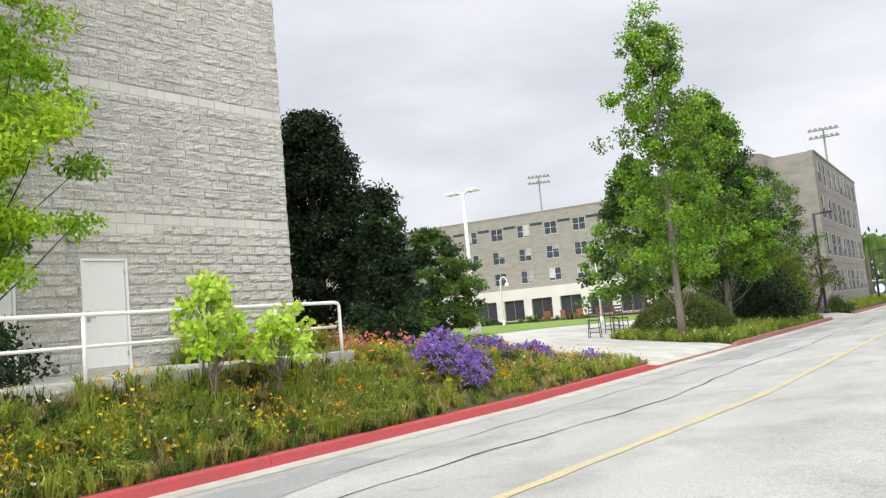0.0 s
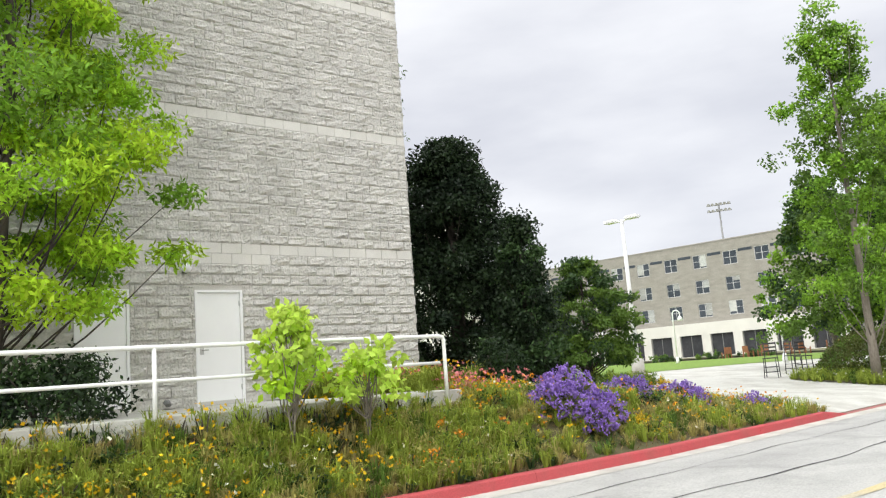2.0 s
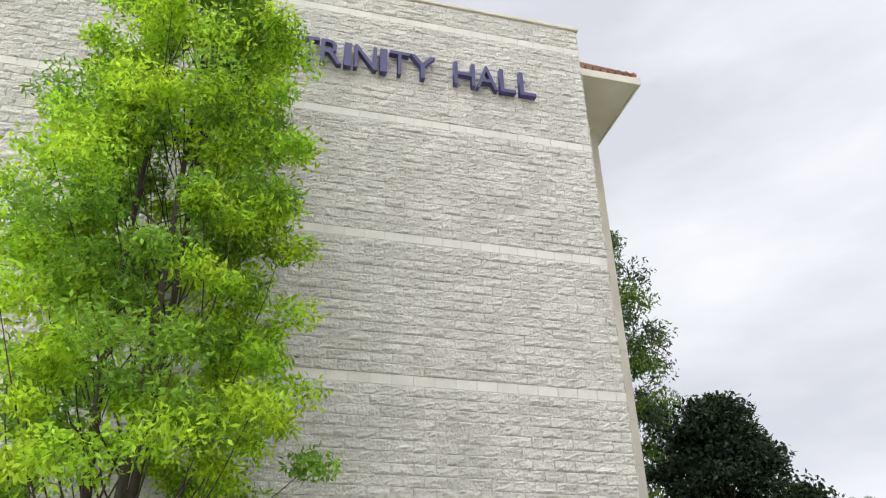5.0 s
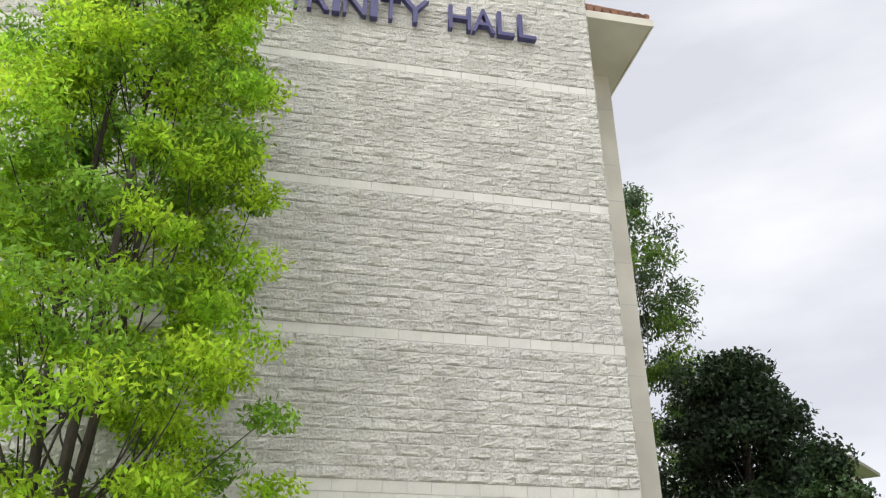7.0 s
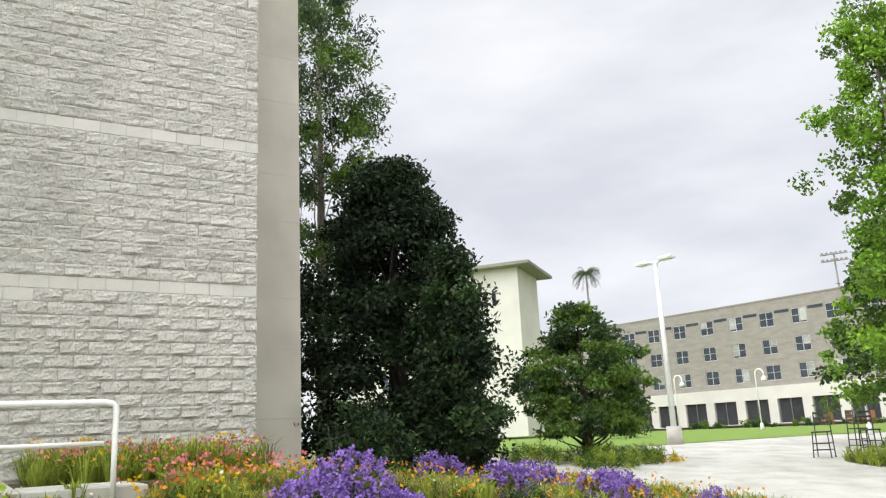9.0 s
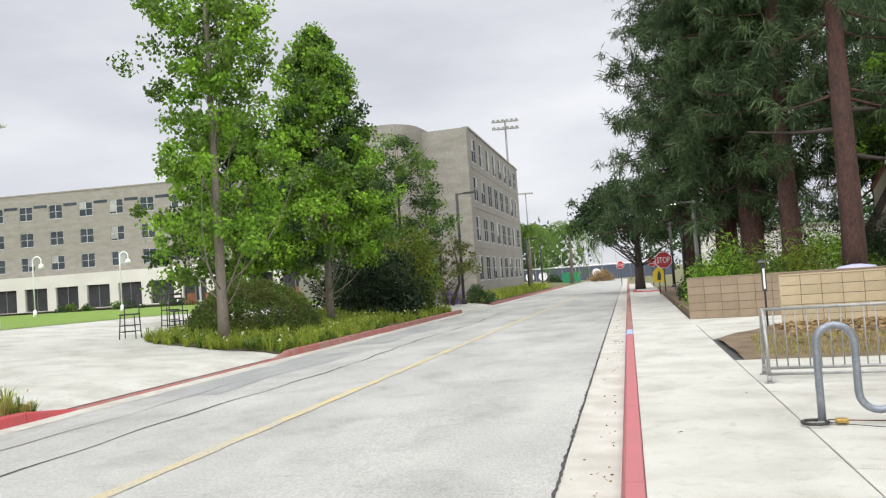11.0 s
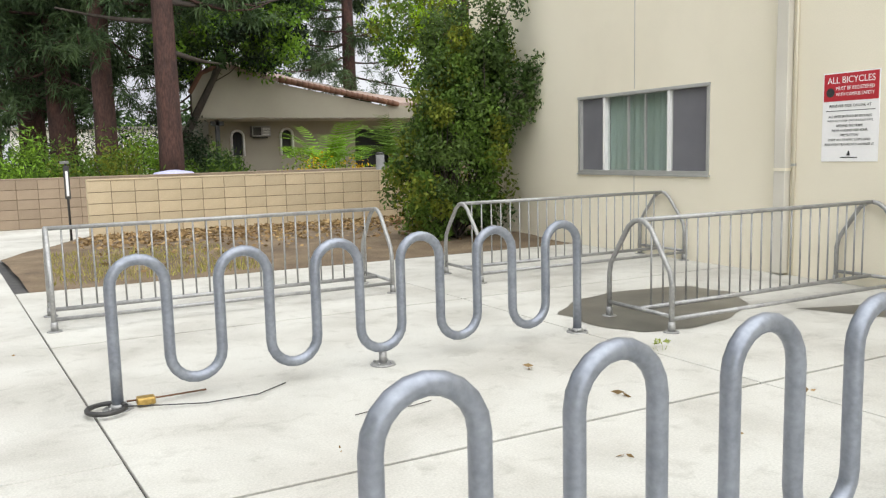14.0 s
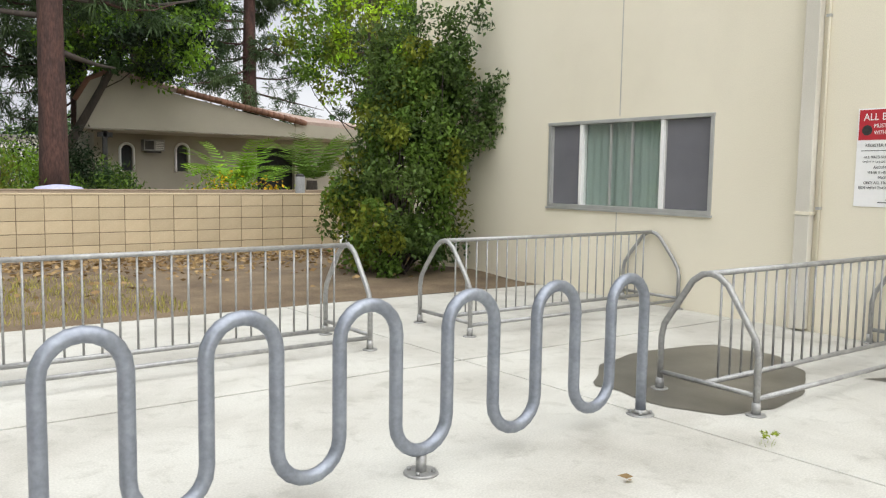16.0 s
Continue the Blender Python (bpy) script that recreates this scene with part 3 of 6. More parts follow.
part("slab", prism([(xj(25.3) + 0.01, 25.3), (2.98, 27.95), (2.98, 28.1), (1.1, 29.1), (xj(29) + 0.01, 29)], -0.15, 0.001), CONCRETE, yard)
part("joint_filler", prism([(xr(-30) + 0.12, -30), (9.17, -30), (9.17, 31), (xr(31) + 0.12, 31)], -0.2, -0.02), TAR, yard)
dirt = bmesh.new()
rows = []
for y in steps(21.96, 27.9, 24):
    x0 = 2.02 - 0.11 * (y - 21.95) if y < 25.2 else 1.66 + (2.99 - 1.66) * (y - 25.2) / 2.7
    rows.append([dirt.verts.new((x0 + (9.17 - x0) * i / 40, y, -0.01 + 0.05 * sm(0, 1.2, min(y - 21.96, 9)) + 0.03 * noise.noise(Vector((x0 + (9.17 - x0) * i / 40, y, 0)) * 1.3))) for i in range(41)])
for r0, r1 in zip(rows, rows[1:]):
    for i in range(40):
        dirt.faces.new((r0[i], r0[i + 1], r1[i + 1], r1[i])).smooth = True
tagged(part("soil_bed", dirt, SOIL), "bare brown soil bed strewn with dry leaves", "soil bed", kind="structure")
soil2 = bmesh.new()
prism([(1.1, 31.2), (30, 31.2), (30, 60), (xj(60) + 0.05, 60), (xj(40) + 0.05, 40)], -0.2, 0.15, soil2)
tagged(part("planted_ground", soil2, SOIL), "mulched ground under the pines behind the garden wall", "ground", kind="structure")

# ---- the hall on the left ----
HX, HY0, HY1, HZ0, HTOP = -12.91, -16.0, 11.82, 1.16, 16.4
BLK_L, BLK_H = 0.4, 0.2
DOORS = ((4.82, 5.715), (6.862, 7.782))
DOOR_TOP = 3.27
hall = thing("hall", pose(0, 0, 0), "tall windowless hall of grey split-face concrete block", "building")
core = holed_wall(HY1 - HY0 - 0.06, HTOP - 0.35, 0.6, [(a - HY0, -0.0 + 0.9, b - HY0, DOOR_TOP - 0.35) for a, b in DOORS])
part("wall", core, MORTAR, hall, "recessed mortar joints", pose(HX - 0.006, HY0, 0.35, 0, 0, 90))
part("wall", bx((HX - 14, HY1 - 0.055, 0.2), (HX - 0.04, HY1 + 0.0, HTOP - 0.1)), CREAM_PANEL, hall, "smooth pale side wall")
part("wall", bx((HX - 14, HY0 - 0.3, 0.2), (HX - 0.1, HY0, HTOP - 0.1)), CREAM_PANEL, hall)
part("roof", bx((HX - 14, HY0 - 0.3, HTOP - 0.4), (HX - 0.5, HY1 - 0.06, HTOP - 0.2)), CREAM_PANEL, hall)
part("parapet_cap", bx((HX - 0.6, HY0 - 0.3, HTOP), (HX + 0.06, HY1 + 0.05, HTOP + 0.09), 0.015), CREAM_PANEL, hall, "pale metal parapet cap")
WX, WY, WZ = -16.1, 13.76, 16.1
wing = thing("hall_wing", pose(0, 0, 0), "plastered stair wing with overhanging clay-tiled eaves", "building")
part("wall", bx((WX - 9, HY1 + 0.002, 0.4), (WX, WY, WZ)), CREAM_PANEL, wing)
for z in (2.0, 3.5, 4.56, 6.28, 7.36, 9.12, 10.24, 12.0, 13.1, 14.9):
    part("joint", bx((WX - 4, HY1, z), (WX + 0.006, WY + 0.006, z + 0.022)), MORTAR, wing, "shadow joint")

# ---- the walkway, its railing and the doors ----
walkway = thing("walkway", pose(0, 0, 0), "raised pale concrete walkway along the hall", "walkway", kind="structure")
for a, b in zip((-16, -10, -5, 0, 3.4, 6.3, 8.2), (-10, -5, 0, 3.4, 6.3, 8.2, 9.35)):
    back = HX + 0.02 if b < 8.5 else -9.9
    part("slab", prism([(back, a + 0.006), (-8.5, a + 0.006), (-8.5, b - 0.006), (back, b - 0.006)], 0.3, SLAB_Z + 0.04, bevel=0.01), CONCRETE, walkway)
part("bed_soil", prism([(HX + 0.02, 8.2), (-9.91, 8.2), (-9.91, 11.3), (HX + 0.02, 11.3)], 0.3, SLAB_Z + 0.01), BED_SOIL, walkway, "planted soil at the walkway's end")


def railing():
    ob = thing("handrail", pose(-8.42, 0, SLAB_Z), "white painted tubular steel handrail beside the walkway", "railing")
    posts = (-8.2, -5.1, -2.0, 1.35, 3.0, 4.65, 6.3, 7.66, 9.0)
    for y in posts[:-1]:
        part("post", tube([(0, y, -0.1), (0, y, 0.85)], 0.027, 10), WHITE_METAL, ob)
    for k, z in enumerate((0.86, 0.46)):
        pts = [(0, y, z) for y in steps(-9, 8.9, 20)]
        if not k:
            pts += [(0, 8.97, z - 0.015), (0, 9.0, z - 0.05), (0, 9.0, 0.4), (0, 9.0, -0.1)]
        part("rail" if k == 0 else "lower_rail", tube(pts, 0.029 if k == 0 else 0.024, 10), WHITE_METAL, ob)
    return ob


railing()


def door_leaf(y0, y1, name, handle_side):
    ob = thing(name, pose(HX - 0.02, y0, SLAB_Z + 0.04), "closed white flush steel door in a white frame", "door", "hall doors", "structure")
    w, h = y1 - y0, DOOR_TOP - SLAB_Z - 0.04
    part("panel", bx((-0.05, 0.055, 0.01), (0.0, w - 0.055, h - 0.055), 0.004), WHITE_PAINT, ob)
    for a, b in (((-0.09, 0, 0), (0.035, 0.05, h)), ((-0.09, w - 0.05, 0), (0.035, w, h)), ((-0.09, 0.05, h - 0.05), (0.035, w - 0.05, h))):
        part("frame", bx(a, b, 0.005), WHITE_PAINT, ob)
    y = 0.12 if handle_side < 0 else w - 0.12
    part("handle", tube([(0.0, y, 1.0), (0.06, y, 1.0), (0.06, y - 0.11 * handle_side, 1.0)], 0.012, 8), ALU, ob, "brushed metal lever")
    part("lock", bx((0.0, y - 0.035, 0.92), (0.012, y + 0.035, 1.12), 0.004), ALU, ob)
    for z in (0.25, h / 2, h - 0.3):
        part("hinge", tube([(0.012, w - 0.06 if handle_side < 0 else 0.06, z), (0.012, w - 0.06 if handle_side < 0 else 0.06, z + 0.1)], 0.012, 8), ALU, ob)
    part("threshold", bx((-0.09, 0.05, 0.0), (0.03, w - 0.05, 0.012)), ALU, ob)
    return ob


for k, (a, b) in enumerate(DOORS):
    door_leaf(a, b, f"door_{k + 1}", -1)

# lettering on the hall
sign_word = thing("wall_lettering", pose(HX + 0.06, 0, 0), "raised indigo metal letters reading TRINITY HALL", "sign")


def letters(text, height, depth, material, parent, m, label="", width=None, name="letter"):
    cu = bpy.data.curves.new(name, "FONT")
    cu.body, cu.size, cu.extrude, cu.bevel_depth = text, height / 0.73, depth / 2, 0.0
    tmp = bpy.data.objects.new(name, cu)
    scene.collection.objects.link(tmp)
    bpy.context.view_layer.update()
    me = bpy.data.meshes.new_from_object(tmp.evaluated_get(bpy.context.evaluated_depsgraph_get()))
    bpy.data.objects.remove(tmp)
    xs = [v.co.x for v in me.vertices]
    ys_ = [v.co.y for v in me.vertices]
    sx = (width / (max(xs) - min(xs))) if width else 1.0
    sy = height / (max(ys_) - min(ys_))
    x0, y0 = min(xs), min(ys_)
    for v in me.vertices:
        v.co.x, v.co.y = (v.co.x - x0) * sx, (v.co.y - y0) * sy
    me.materials.clear()
    me.materials.append(material)
    return part(name, me, material, parent, label, m)


WORD = (("T", 5.0, 0.42), ("R", 5.45, 0.47), ("I", 5.97, 0.16), ("N", 6.2, 0.5), ("I", 6.78, 0.16), ("T", 7.0, 0.45), ("Y", 7.46, 0.6), ("H", 8.5, 0.5), ("A", 9.02, 0.52), ("L", 9.6, 0.38), ("L", 10.08, 0.4))
for ch, y, w in WORD:
    letters(ch, 0.68, 0.14, LETTER, sign_word, pose(0.07, y, 13.8, 90, 0, 90), width=w)

# small fixtures on the hall
wall_lamp = thing("wall_lamp", pose(HX + 0.02, 6.68, 3.62), "small round outdoor wall light over the doors", "lamp")
part("base", bx((0, -0.05, -0.06), (0.05, 0.05, 0.12), 0.01), GREY_METAL, wall_lamp)
part("arm", tube([(0.04, 0, 0.03), (0.1, 0, 0.03)], 0.015, 8), GREY_METAL, wall_lamp)
dome = bmesh.new()
bmesh.ops.create_uvsphere(dome, u_segments=16, v_segments=10, radius=0.09)
part("shade", dome, WHITE_METAL, wall_lamp, "white globe shade", pose(0.12, 0, 0.03), True)
vent = thing("wall_vent", pose(HX + 0.02, 6.3, 1.24), "small rusty round vent by the doorstep", "vent")
part("pipe", tube([(0, 0, 0.05), (0.09, 0, 0.05), (0.13, 0, 0.0)], 0.05, 12), GREY_METAL, vent)

# ---- the cream building on the right ----
BX0, BY0, BY1, BTOP = 9.17, -12.0, 24.97, 7.4
W1, W2 = (19.37, 21.81, 1.07, 2.08), (14.6, 17.04, 1.07, 2.08)
cream = thing("cream_building", pose(0, 0, 0), "two-storey cream stucco building with sliding windows", "building")
holes = [(BY1 - w[1], w[2] + 0.2, BY1 - w[0], w[3] + 0.2) for w in (W1, W2)]
part("wall", holed_wall(BY1 - BY0, BTOP, 0.25, holes), CREAM, cream, m=pose(BX0, BY1, -0.2, 0, 0, -90))
part("wall", bx((BX0 + 0.002, BY1 - 0.25, -0.2), (BX0 + 14, BY1 - 0.002, BTOP - 0.2)), CREAM, cream)
part("wall", bx((BX0 + 0.26, BY0, -0.2), (BX0 + 14, BY0 + 0.25, BTOP - 0.2)), CREAM, cream)
part("wall", bx((BX0 + 13.7, BY0 + 0.26, -0.2), (BX0 + 14, BY1 - 0.26, BTOP - 0.2)), CREAM, cream)
part("roof", bx((BX0 + 0.26, BY0 + 0.26, BTOP - 0.6), (BX0 + 13.6, BY1 - 0.26, BTOP - 0.4)), CREAM, cream)
part("expansion_joint", bx((BX0 - 0.003, 20.64, 2.14), (BX0 + 0.01, 20.655, BTOP - 0.2)), GUTTER, cream)
part("expansion_joint", bx((BX0 - 0.003, 20.64, 0.0), (BX0 + 0.01, 20.655, 1.02)), GUTTER, cream)


def slider(name, y0, y1, z0, z1):
    """A four-light aluminium sliding window with screens, curtains and a near-black sheet for the unlit interior
    behind.
    """
    w, h = y1 - y0, z1 - z0
    ob = thing(name, pose(BX0, y1, z0, 0, 0, -90), "aluminium sliding window with grey screens and pale curtains", "window", kind="structure")
    fr = 0.03
    for a, b in (((-0.02, -0.015, -fr), (w + 0.02, 0.1, 0.012)), ((-0.03, -0.02, h - 0.01), (w + 0.03, 0.1, h + 0.03)), ((-0.025, -0.012, 0.012), (0.02, 0.1, h - 0.01)), ((w - 0.02, -0.012, 0.012), (w + 0.025, 0.1, h - 0.01))):
        part("window_frame", bx(a, b, 0.004), ALU, ob)
    part("window_sill", bx((-0.04, -0.03, -0.055), (w + 0.04, 0.02, -0.031), 0.004), ALU, ob)
    for x in (0.225 * w, 0.735 * w):
        part("mullion", bx((x - 0.022, -0.008, 0.012), (x + 0.022, 0.09, h - 0.01), 0.003), WHITE_METAL, ob)
    for x in (0.41 * w, 0.545 * w):
        part("stile", bx((x - 0.012, 0.03, 0.02), (x + 0.012, 0.06, h - 0.02), 0.002), ALU, ob)
    for a, b in ((0.02, 0.225 * w - 0.022), (0.735 * w + 0.022, w - 0.02)):
        part("screen", bx((a, 0.034, 0.015), (b, 0.038, h - 0.015)), SCREEN, ob, "grey mesh insect screen")
        part("screen_frame", bx((a, 0.028, 0.015), (a + 0.02, 0.032, h - 0.015)), ALU, ob)
    g = part("pane", bx((0.225 * w + 0.022, 0.05, 0.02), (0.735 * w - 0.022, 0.056, h - 0.02)), GLASS, ob, "reflective window glass")
    g.visible_shadow = False
    bm = bmesh.new()
    n = 60
    top = [bm.verts.new((0.2 * w + 0.6 * w * k / n, 0.12 + 0.02 * math.sin(k * 1.25), h)) for k in range(n + 1)]
    low = [bm.verts.new((0.2 * w + 0.6 * w * k / n, 0.12 + 0.025 * math.sin(k * 1.25 + 0.3), 0)) for k in range(n + 1)]
    for k in range(n):
        bm.faces.new((low[k], low[k + 1], top[k + 1], top[k])).smooth = True
    part("curtain", bm, CURTAIN, ob)
    # Flat near-black sheet: the interior's shade is put into its colour.
    part("room", bx((-0.1, 0.24, -0.1), (w + 0.1, 0.26, h + 0.1)), UNLIT_BLACK, ob)
    return ob


slider("window_1", *W1)
slider("window_2", *W2)
downpipe = thing("downpipe", pose(BX0 - 0.004, 18.29, 0), "cream painted square downpipe fixed to the wall", "downpipe")
part("pipe", bx((-0.09, -0.07, 0.02), (0.0, 0.07, 6.9), 0.008), CREAM_PANEL, downpipe)
for z in (1.1, 3.3, 5.5):
    part("strap", bx((-0.097, -0.085, z), (-0.002, 0.085, z + 0.03)), CREAM, downpipe)
conduit = thing("conduit", pose(BX0 - 0.02, 18.17, 0), "thin painted conduit beside the downpipe", "conduit")
part("tube", tube([(0, 0, 0.02), (0, 0, 6.8)], 0.014, 8), CREAM, conduit)
for z in (1.15, 2.9, 4.6):
    part("clip", bx((-0.02, -0.022, z), (0.012, 0.022, z + 0.025)), ALU, conduit)

# the notice on the wall
notice = thing("notice_sign", pose(BX0 - 0.008, 17.86, 1.195, 0, 0, -90), "white metal notice with a red heading about bicycles", "sign")
NW, NH = 0.6, 0.86
part("plate", bx((0, 0, 0), (NW, 0.006, NH), 0.002), SIGN_WHITE, notice)
part("heading", bx((0.012, -0.0025, NH - 0.275), (NW - 0.012, -0.0005, NH - 0.012)), SIGN_RED, notice, "red heading panel")
def line_of(text, x, z, h, w, material):
    letters(text, h, 0.001, material, notice, pose(x, -0.004, z, 90, 0, 0), width=w, name="text")
line_of("ALL BICYCLES", 0.05, NH - 0.105, 0.062, NW - 0.1, SIGN_WHITE)
line_of("MUST BE REGISTERED", 0.145, NH - 0.17, 0.034, NW - 0.2, SIGN_WHITE)
line_of("WITH CAMPUS SAFETY", 0.145, NH - 0.228, 0.034, NW - 0.2, SIGN_WHITE)
part("seal", tube([(0.085, -0.003, NH - 0.19), (0.085, -0.0045, NH - 0.19)], 0.045, 24), INK, notice, "round grey seal")
line_of("REGISTER FREE ONLINE AT", 0.08, NH - 0.335, 0.026, NW - 0.16, INK)
part("line", bx((0.04, -0.002, NH - 0.372), (NW - 0.04, -0.0005, NH - 0.366)), INK, notice)
for k, (text, w) in enumerate((("ALL BIKES SHOULD BE SECURED", 0.46), ("WITH A U-LOCK (WITH A CUT KEY)", 0.48), ("AROUND THE FRAME", 0.28), ("WEAR A HELMET FOR YOUR", 0.38), ("PROTECTION", 0.19), ("OBEY ALL TRAFFIC LAWS AND", 0.44), ("RIDE WITH TRAFFIC NOT AGAINST IT", 0.52))):
    line_of(text, (NW - w) / 2, NH - 0.435 - 0.045 * k, 0.023, w, INK)
part("emblem", tube([(NW / 2, -0.003, 0.06), (NW / 2, -0.003, 0.105)], 0.03, 3, radii=[0.03, 0.004]), INK, notice)
part("line", bx((NW / 2 - 0.09, -0.002, 0.036), (NW / 2 + 0.09, -0.0005, 0.044)), INK, notice)


# ---- bicycle racks ----
def wave_rack(x0, y0, x1, y1):
    """A serpentine bicycle rack of bent steel pipe: six loops, feet at both ends and in the middle."""
    ln = math.hypot(x1 - x0, y1 - y0)
    ob = thing("serpentine_rack", pose(x0, y0, 0, 0, 0, math.degrees(math.atan2(y1 - y0, x1 - x0))), "serpentine bicycle rack of thick galvanised steel pipe", "bicycle rack", "serpentine racks")
    r, leg, hi, lo = 0.032, ln / 11, 0.832, 0.115
    c = leg / 2
    pts = [(0, 0, 0.0), (0, 0, 0.3)]
    for k in range(11):
        xc = leg * (k + 0.5)
        if k % 2 == 0:
            pts += arc((xc, 0, hi - c), c, 180, 0, 10, (1, 0, 0), (0, 0, 1))
        else:
            pts += arc((xc, 0, lo + c), c, 180, 360, 10, (1, 0, 0), (0, 0, 1))
    pts += [(ln, 0, 0.3), (ln, 0, 0.0)]
    part("pipe", tube(pts, r, 14), GALV, ob)
    for x in (0, ln):
        part("base_plate", disc((x, 0, -0.004), 0.085, 0.08, 0.012), GALV_DULL, ob)
        part("collar", disc((x, 0, 0.012), 0.048, 0.036, 0.02), GALV_DULL, ob)
        for a in range(4):
            part("bolt", disc((x + 0.06 * math.cos(a * 1.57 + 0.7), 0.06 * math.sin(a * 1.57 + 0.7), 0.012), 0.011, 0.01, 0.014, 6), GALV_DULL, ob)
    part("base_plate", disc((ln / 2, 0, 0.0), 0.085, 0.08, 0.012), GALV_DULL, ob)
    part("stub", tube([(ln / 2, 0, 0.01), (ln / 2, 0, lo - r + 0.01)], 0.026, 12), GALV_DULL, ob)
    for a in range(4):
        part("bolt", disc((ln / 2 + 0.06 * math.cos(a * 1.57 + 0.7), 0.06 * math.sin(a * 1.57 + 0.7), 0.012), 0.011, 0.01, 0.014, 6), GALV_DULL, ob)
    return ob


wave_rack(2.455, 17.165, 5.72, 17.3)
wave_rack(2.77, 14.17, 6.04, 14.24)


def rail_rack(x, y, length, turn=0.0, depth=0.75):
    """A free-standing rail rack: bent hoops at both ends, a top rail, pickets, a bottom rail and a ground rail."""
    ob = thing("rail_rack", pose(x, y, 0, 0, 0, turn), "galvanised bicycle rail rack with hooped ends and many pickets", "bicycle rack", "rail racks")
    top = 0.82
    for x0 in (0.0, length):
        s = 1 if x0 else -1
        pts = [(x0, 0, 0.0), (x0, 0, 0.36)]
        pts += [(x0, 0.02, 0.45), (x0, 0.08, 0.54), (x0, depth / 2 - 0.13, top - 0.06), (x0, depth / 2 - 0.06, top - 0.012), (x0, depth / 2, top), (x0, depth / 2 + 0.06, top - 0.012), (x0, depth / 2 + 0.13, top - 0.06), (x0, depth - 0.08, 0.54), (x0, depth - 0.02, 0.45), (x0, depth, 0.36), (x0, depth, 0.0)]
        part("hoop", tube(pts, 0.021, 10), GALV_DULL, ob)
        part("cross_bar", tube([(x0, 0, 0.12), (x0, depth, 0.12)], 0.017, 8), GALV_DULL, ob)
        for y0 in (0, depth):
            part("foot", disc((x0, y0, 0), 0.062, 0.055, 0.01, 14), GALV_DULL, ob)
            part("sleeve", disc((x0, y0, 0.01), 0.029, 0.027, 0.07, 12), GALV_DULL, ob)
    part("top_rail", tube([(0, depth / 2, top), (length, depth / 2, top)], 0.019, 10), GALV_DULL, ob)
    part("bottom_rail", tube([(0, depth / 2, 0.12), (length, depth / 2, 0.12)], 0.019, 10), GALV_DULL, ob)
    part("ground_rail", tube([(0, 0, 0.1), (length, 0, 0.1)], 0.017, 8), GALV_DULL, ob)
    n = round(length / 0.122)
    pk = mesh_of("picket", tube([(0, 0, 0.12), (0, 0, top)], 0.0085, 6), GALV_DULL)
    for k in range(1, n):
        part("picket", pk, GALV_DULL, ob, m=pose(length * k / n, depth / 2, 0))
    return ob


rail_rack(2.2, 19.62, 3.04, 1.0)
rail_rack(6.26, 19.68, 2.86, 0.0, 0.79)
rail_rack(6.29, 16.9, 2.83, 0.0, 0.72)

# ---- garden walls ----
def block_wall(name, x0, y0, length, courses, thick, material, label, cap=True):
    """A low garden wall of stack-bonded blocks with recessed joints."""
    ob = thing(name, pose(x0, y0, 0), label, "garden wall", kind="structure")
    part("core", bx((0.01, 0.012, -0.2), (length - 0.01, thick - 0.012, courses * 0.204)), GARDEN_MORTAR, ob)
    shapes = []
    for k in range(4):
        bm = bx((0.005, 0, 0.005), (0.396, 0.06, 0.199), 0.006)
        for v in bm.verts:
            v.co.y += 0.004 * noise.noise(v.co * 9 + Vector((k * 3.1, 0, 0)))
        shapes.append(mesh_of("block", bm, material))
    n = int(length / 0.4)
    for i in range(n):
        for j in range(courses):
            part("block", shapes[(i * 7 + j * 3) % 4], material, ob, m=pose(i * 0.4, 0.0, j * 0.204 + 0.002))
    if cap:
        part("top_course", bx((-0.004, -0.006, courses * 0.204), (n * 0.4 + 0.004, thick, courses * 0.204 + 0.03), 0.008), material, ob)
    part("end_face", bx((-0.003, 0.002, -0.1), (0.012, thick - 0.002, courses * 0.204)), material, ob)
    return ob


# ---- house behind the walls ----
house = thing("bungalow", pose(0, 43, 0), "cream bungalow with a low clay-tiled gable roof", "house")
part("wall", holed_wall(13, 2.78, 0.25, [(0.85, 1.45, 1.25, 2.35), (2.75, 1.45, 3.17, 2.4), (5.8, 0.1, 7.35, 2.4)]), HOUSE_CREAM, house, m=pose(8.15, 0, 0))
part("wall", bx((8.15, 0.26, 0), (8.4, 11, 2.78)), HOUSE_CREAM, house)
part("wall", bx((20.9, 0.26, 0), (21.15, 11, 2.78)), HOUSE_CREAM, house)
# One near-black sheet across the house, painting the unlit inside behind its openings.
part("back_room", bx((8.45, 0.6, 0), (20.8, 0.7, 2.7)), UNLIT_BLACK, house)
part("fascia", prism([(0, 0), (7.3, 0), (7.3, 0.42), (3.4, 1.15), (1.1, 1.75), (0.35, 1.5), (0, 0.8)], 0.0, 0.16), HOUSE_CREAM, house, "cream gable fascia", pose(7.25, -1.9, 2.76, 90, 0, 0))
part("fascia", prism([(0, 0), (3.6, 0), (3.6, 0.35), (0, 0.5)], 0.0, 0.16), HOUSE_CREAM, house, "lower cream porch fascia", pose(14.56, -1.9, 2.74, 90, 0, 0))
part("soffit", bx((7.4, -1.89, 2.72), (18.1, -0.002, 2.757)), CREAM_PANEL, house)
roof = bmesh.new()
rows_ = [[(8.3, -2.05, 4.53), (10.65, -2.05, 3.95), (14.75, -2.05, 3.2), (18.4, -2.05, 3.1)], [(8.3, 8, 6.0), (10.65, 8, 5.75), (14.75, 8, 4.9), (18.4, 8, 4.3)]]
lo_ = [[roof.verts.new(p) for p in r] for r in rows_]
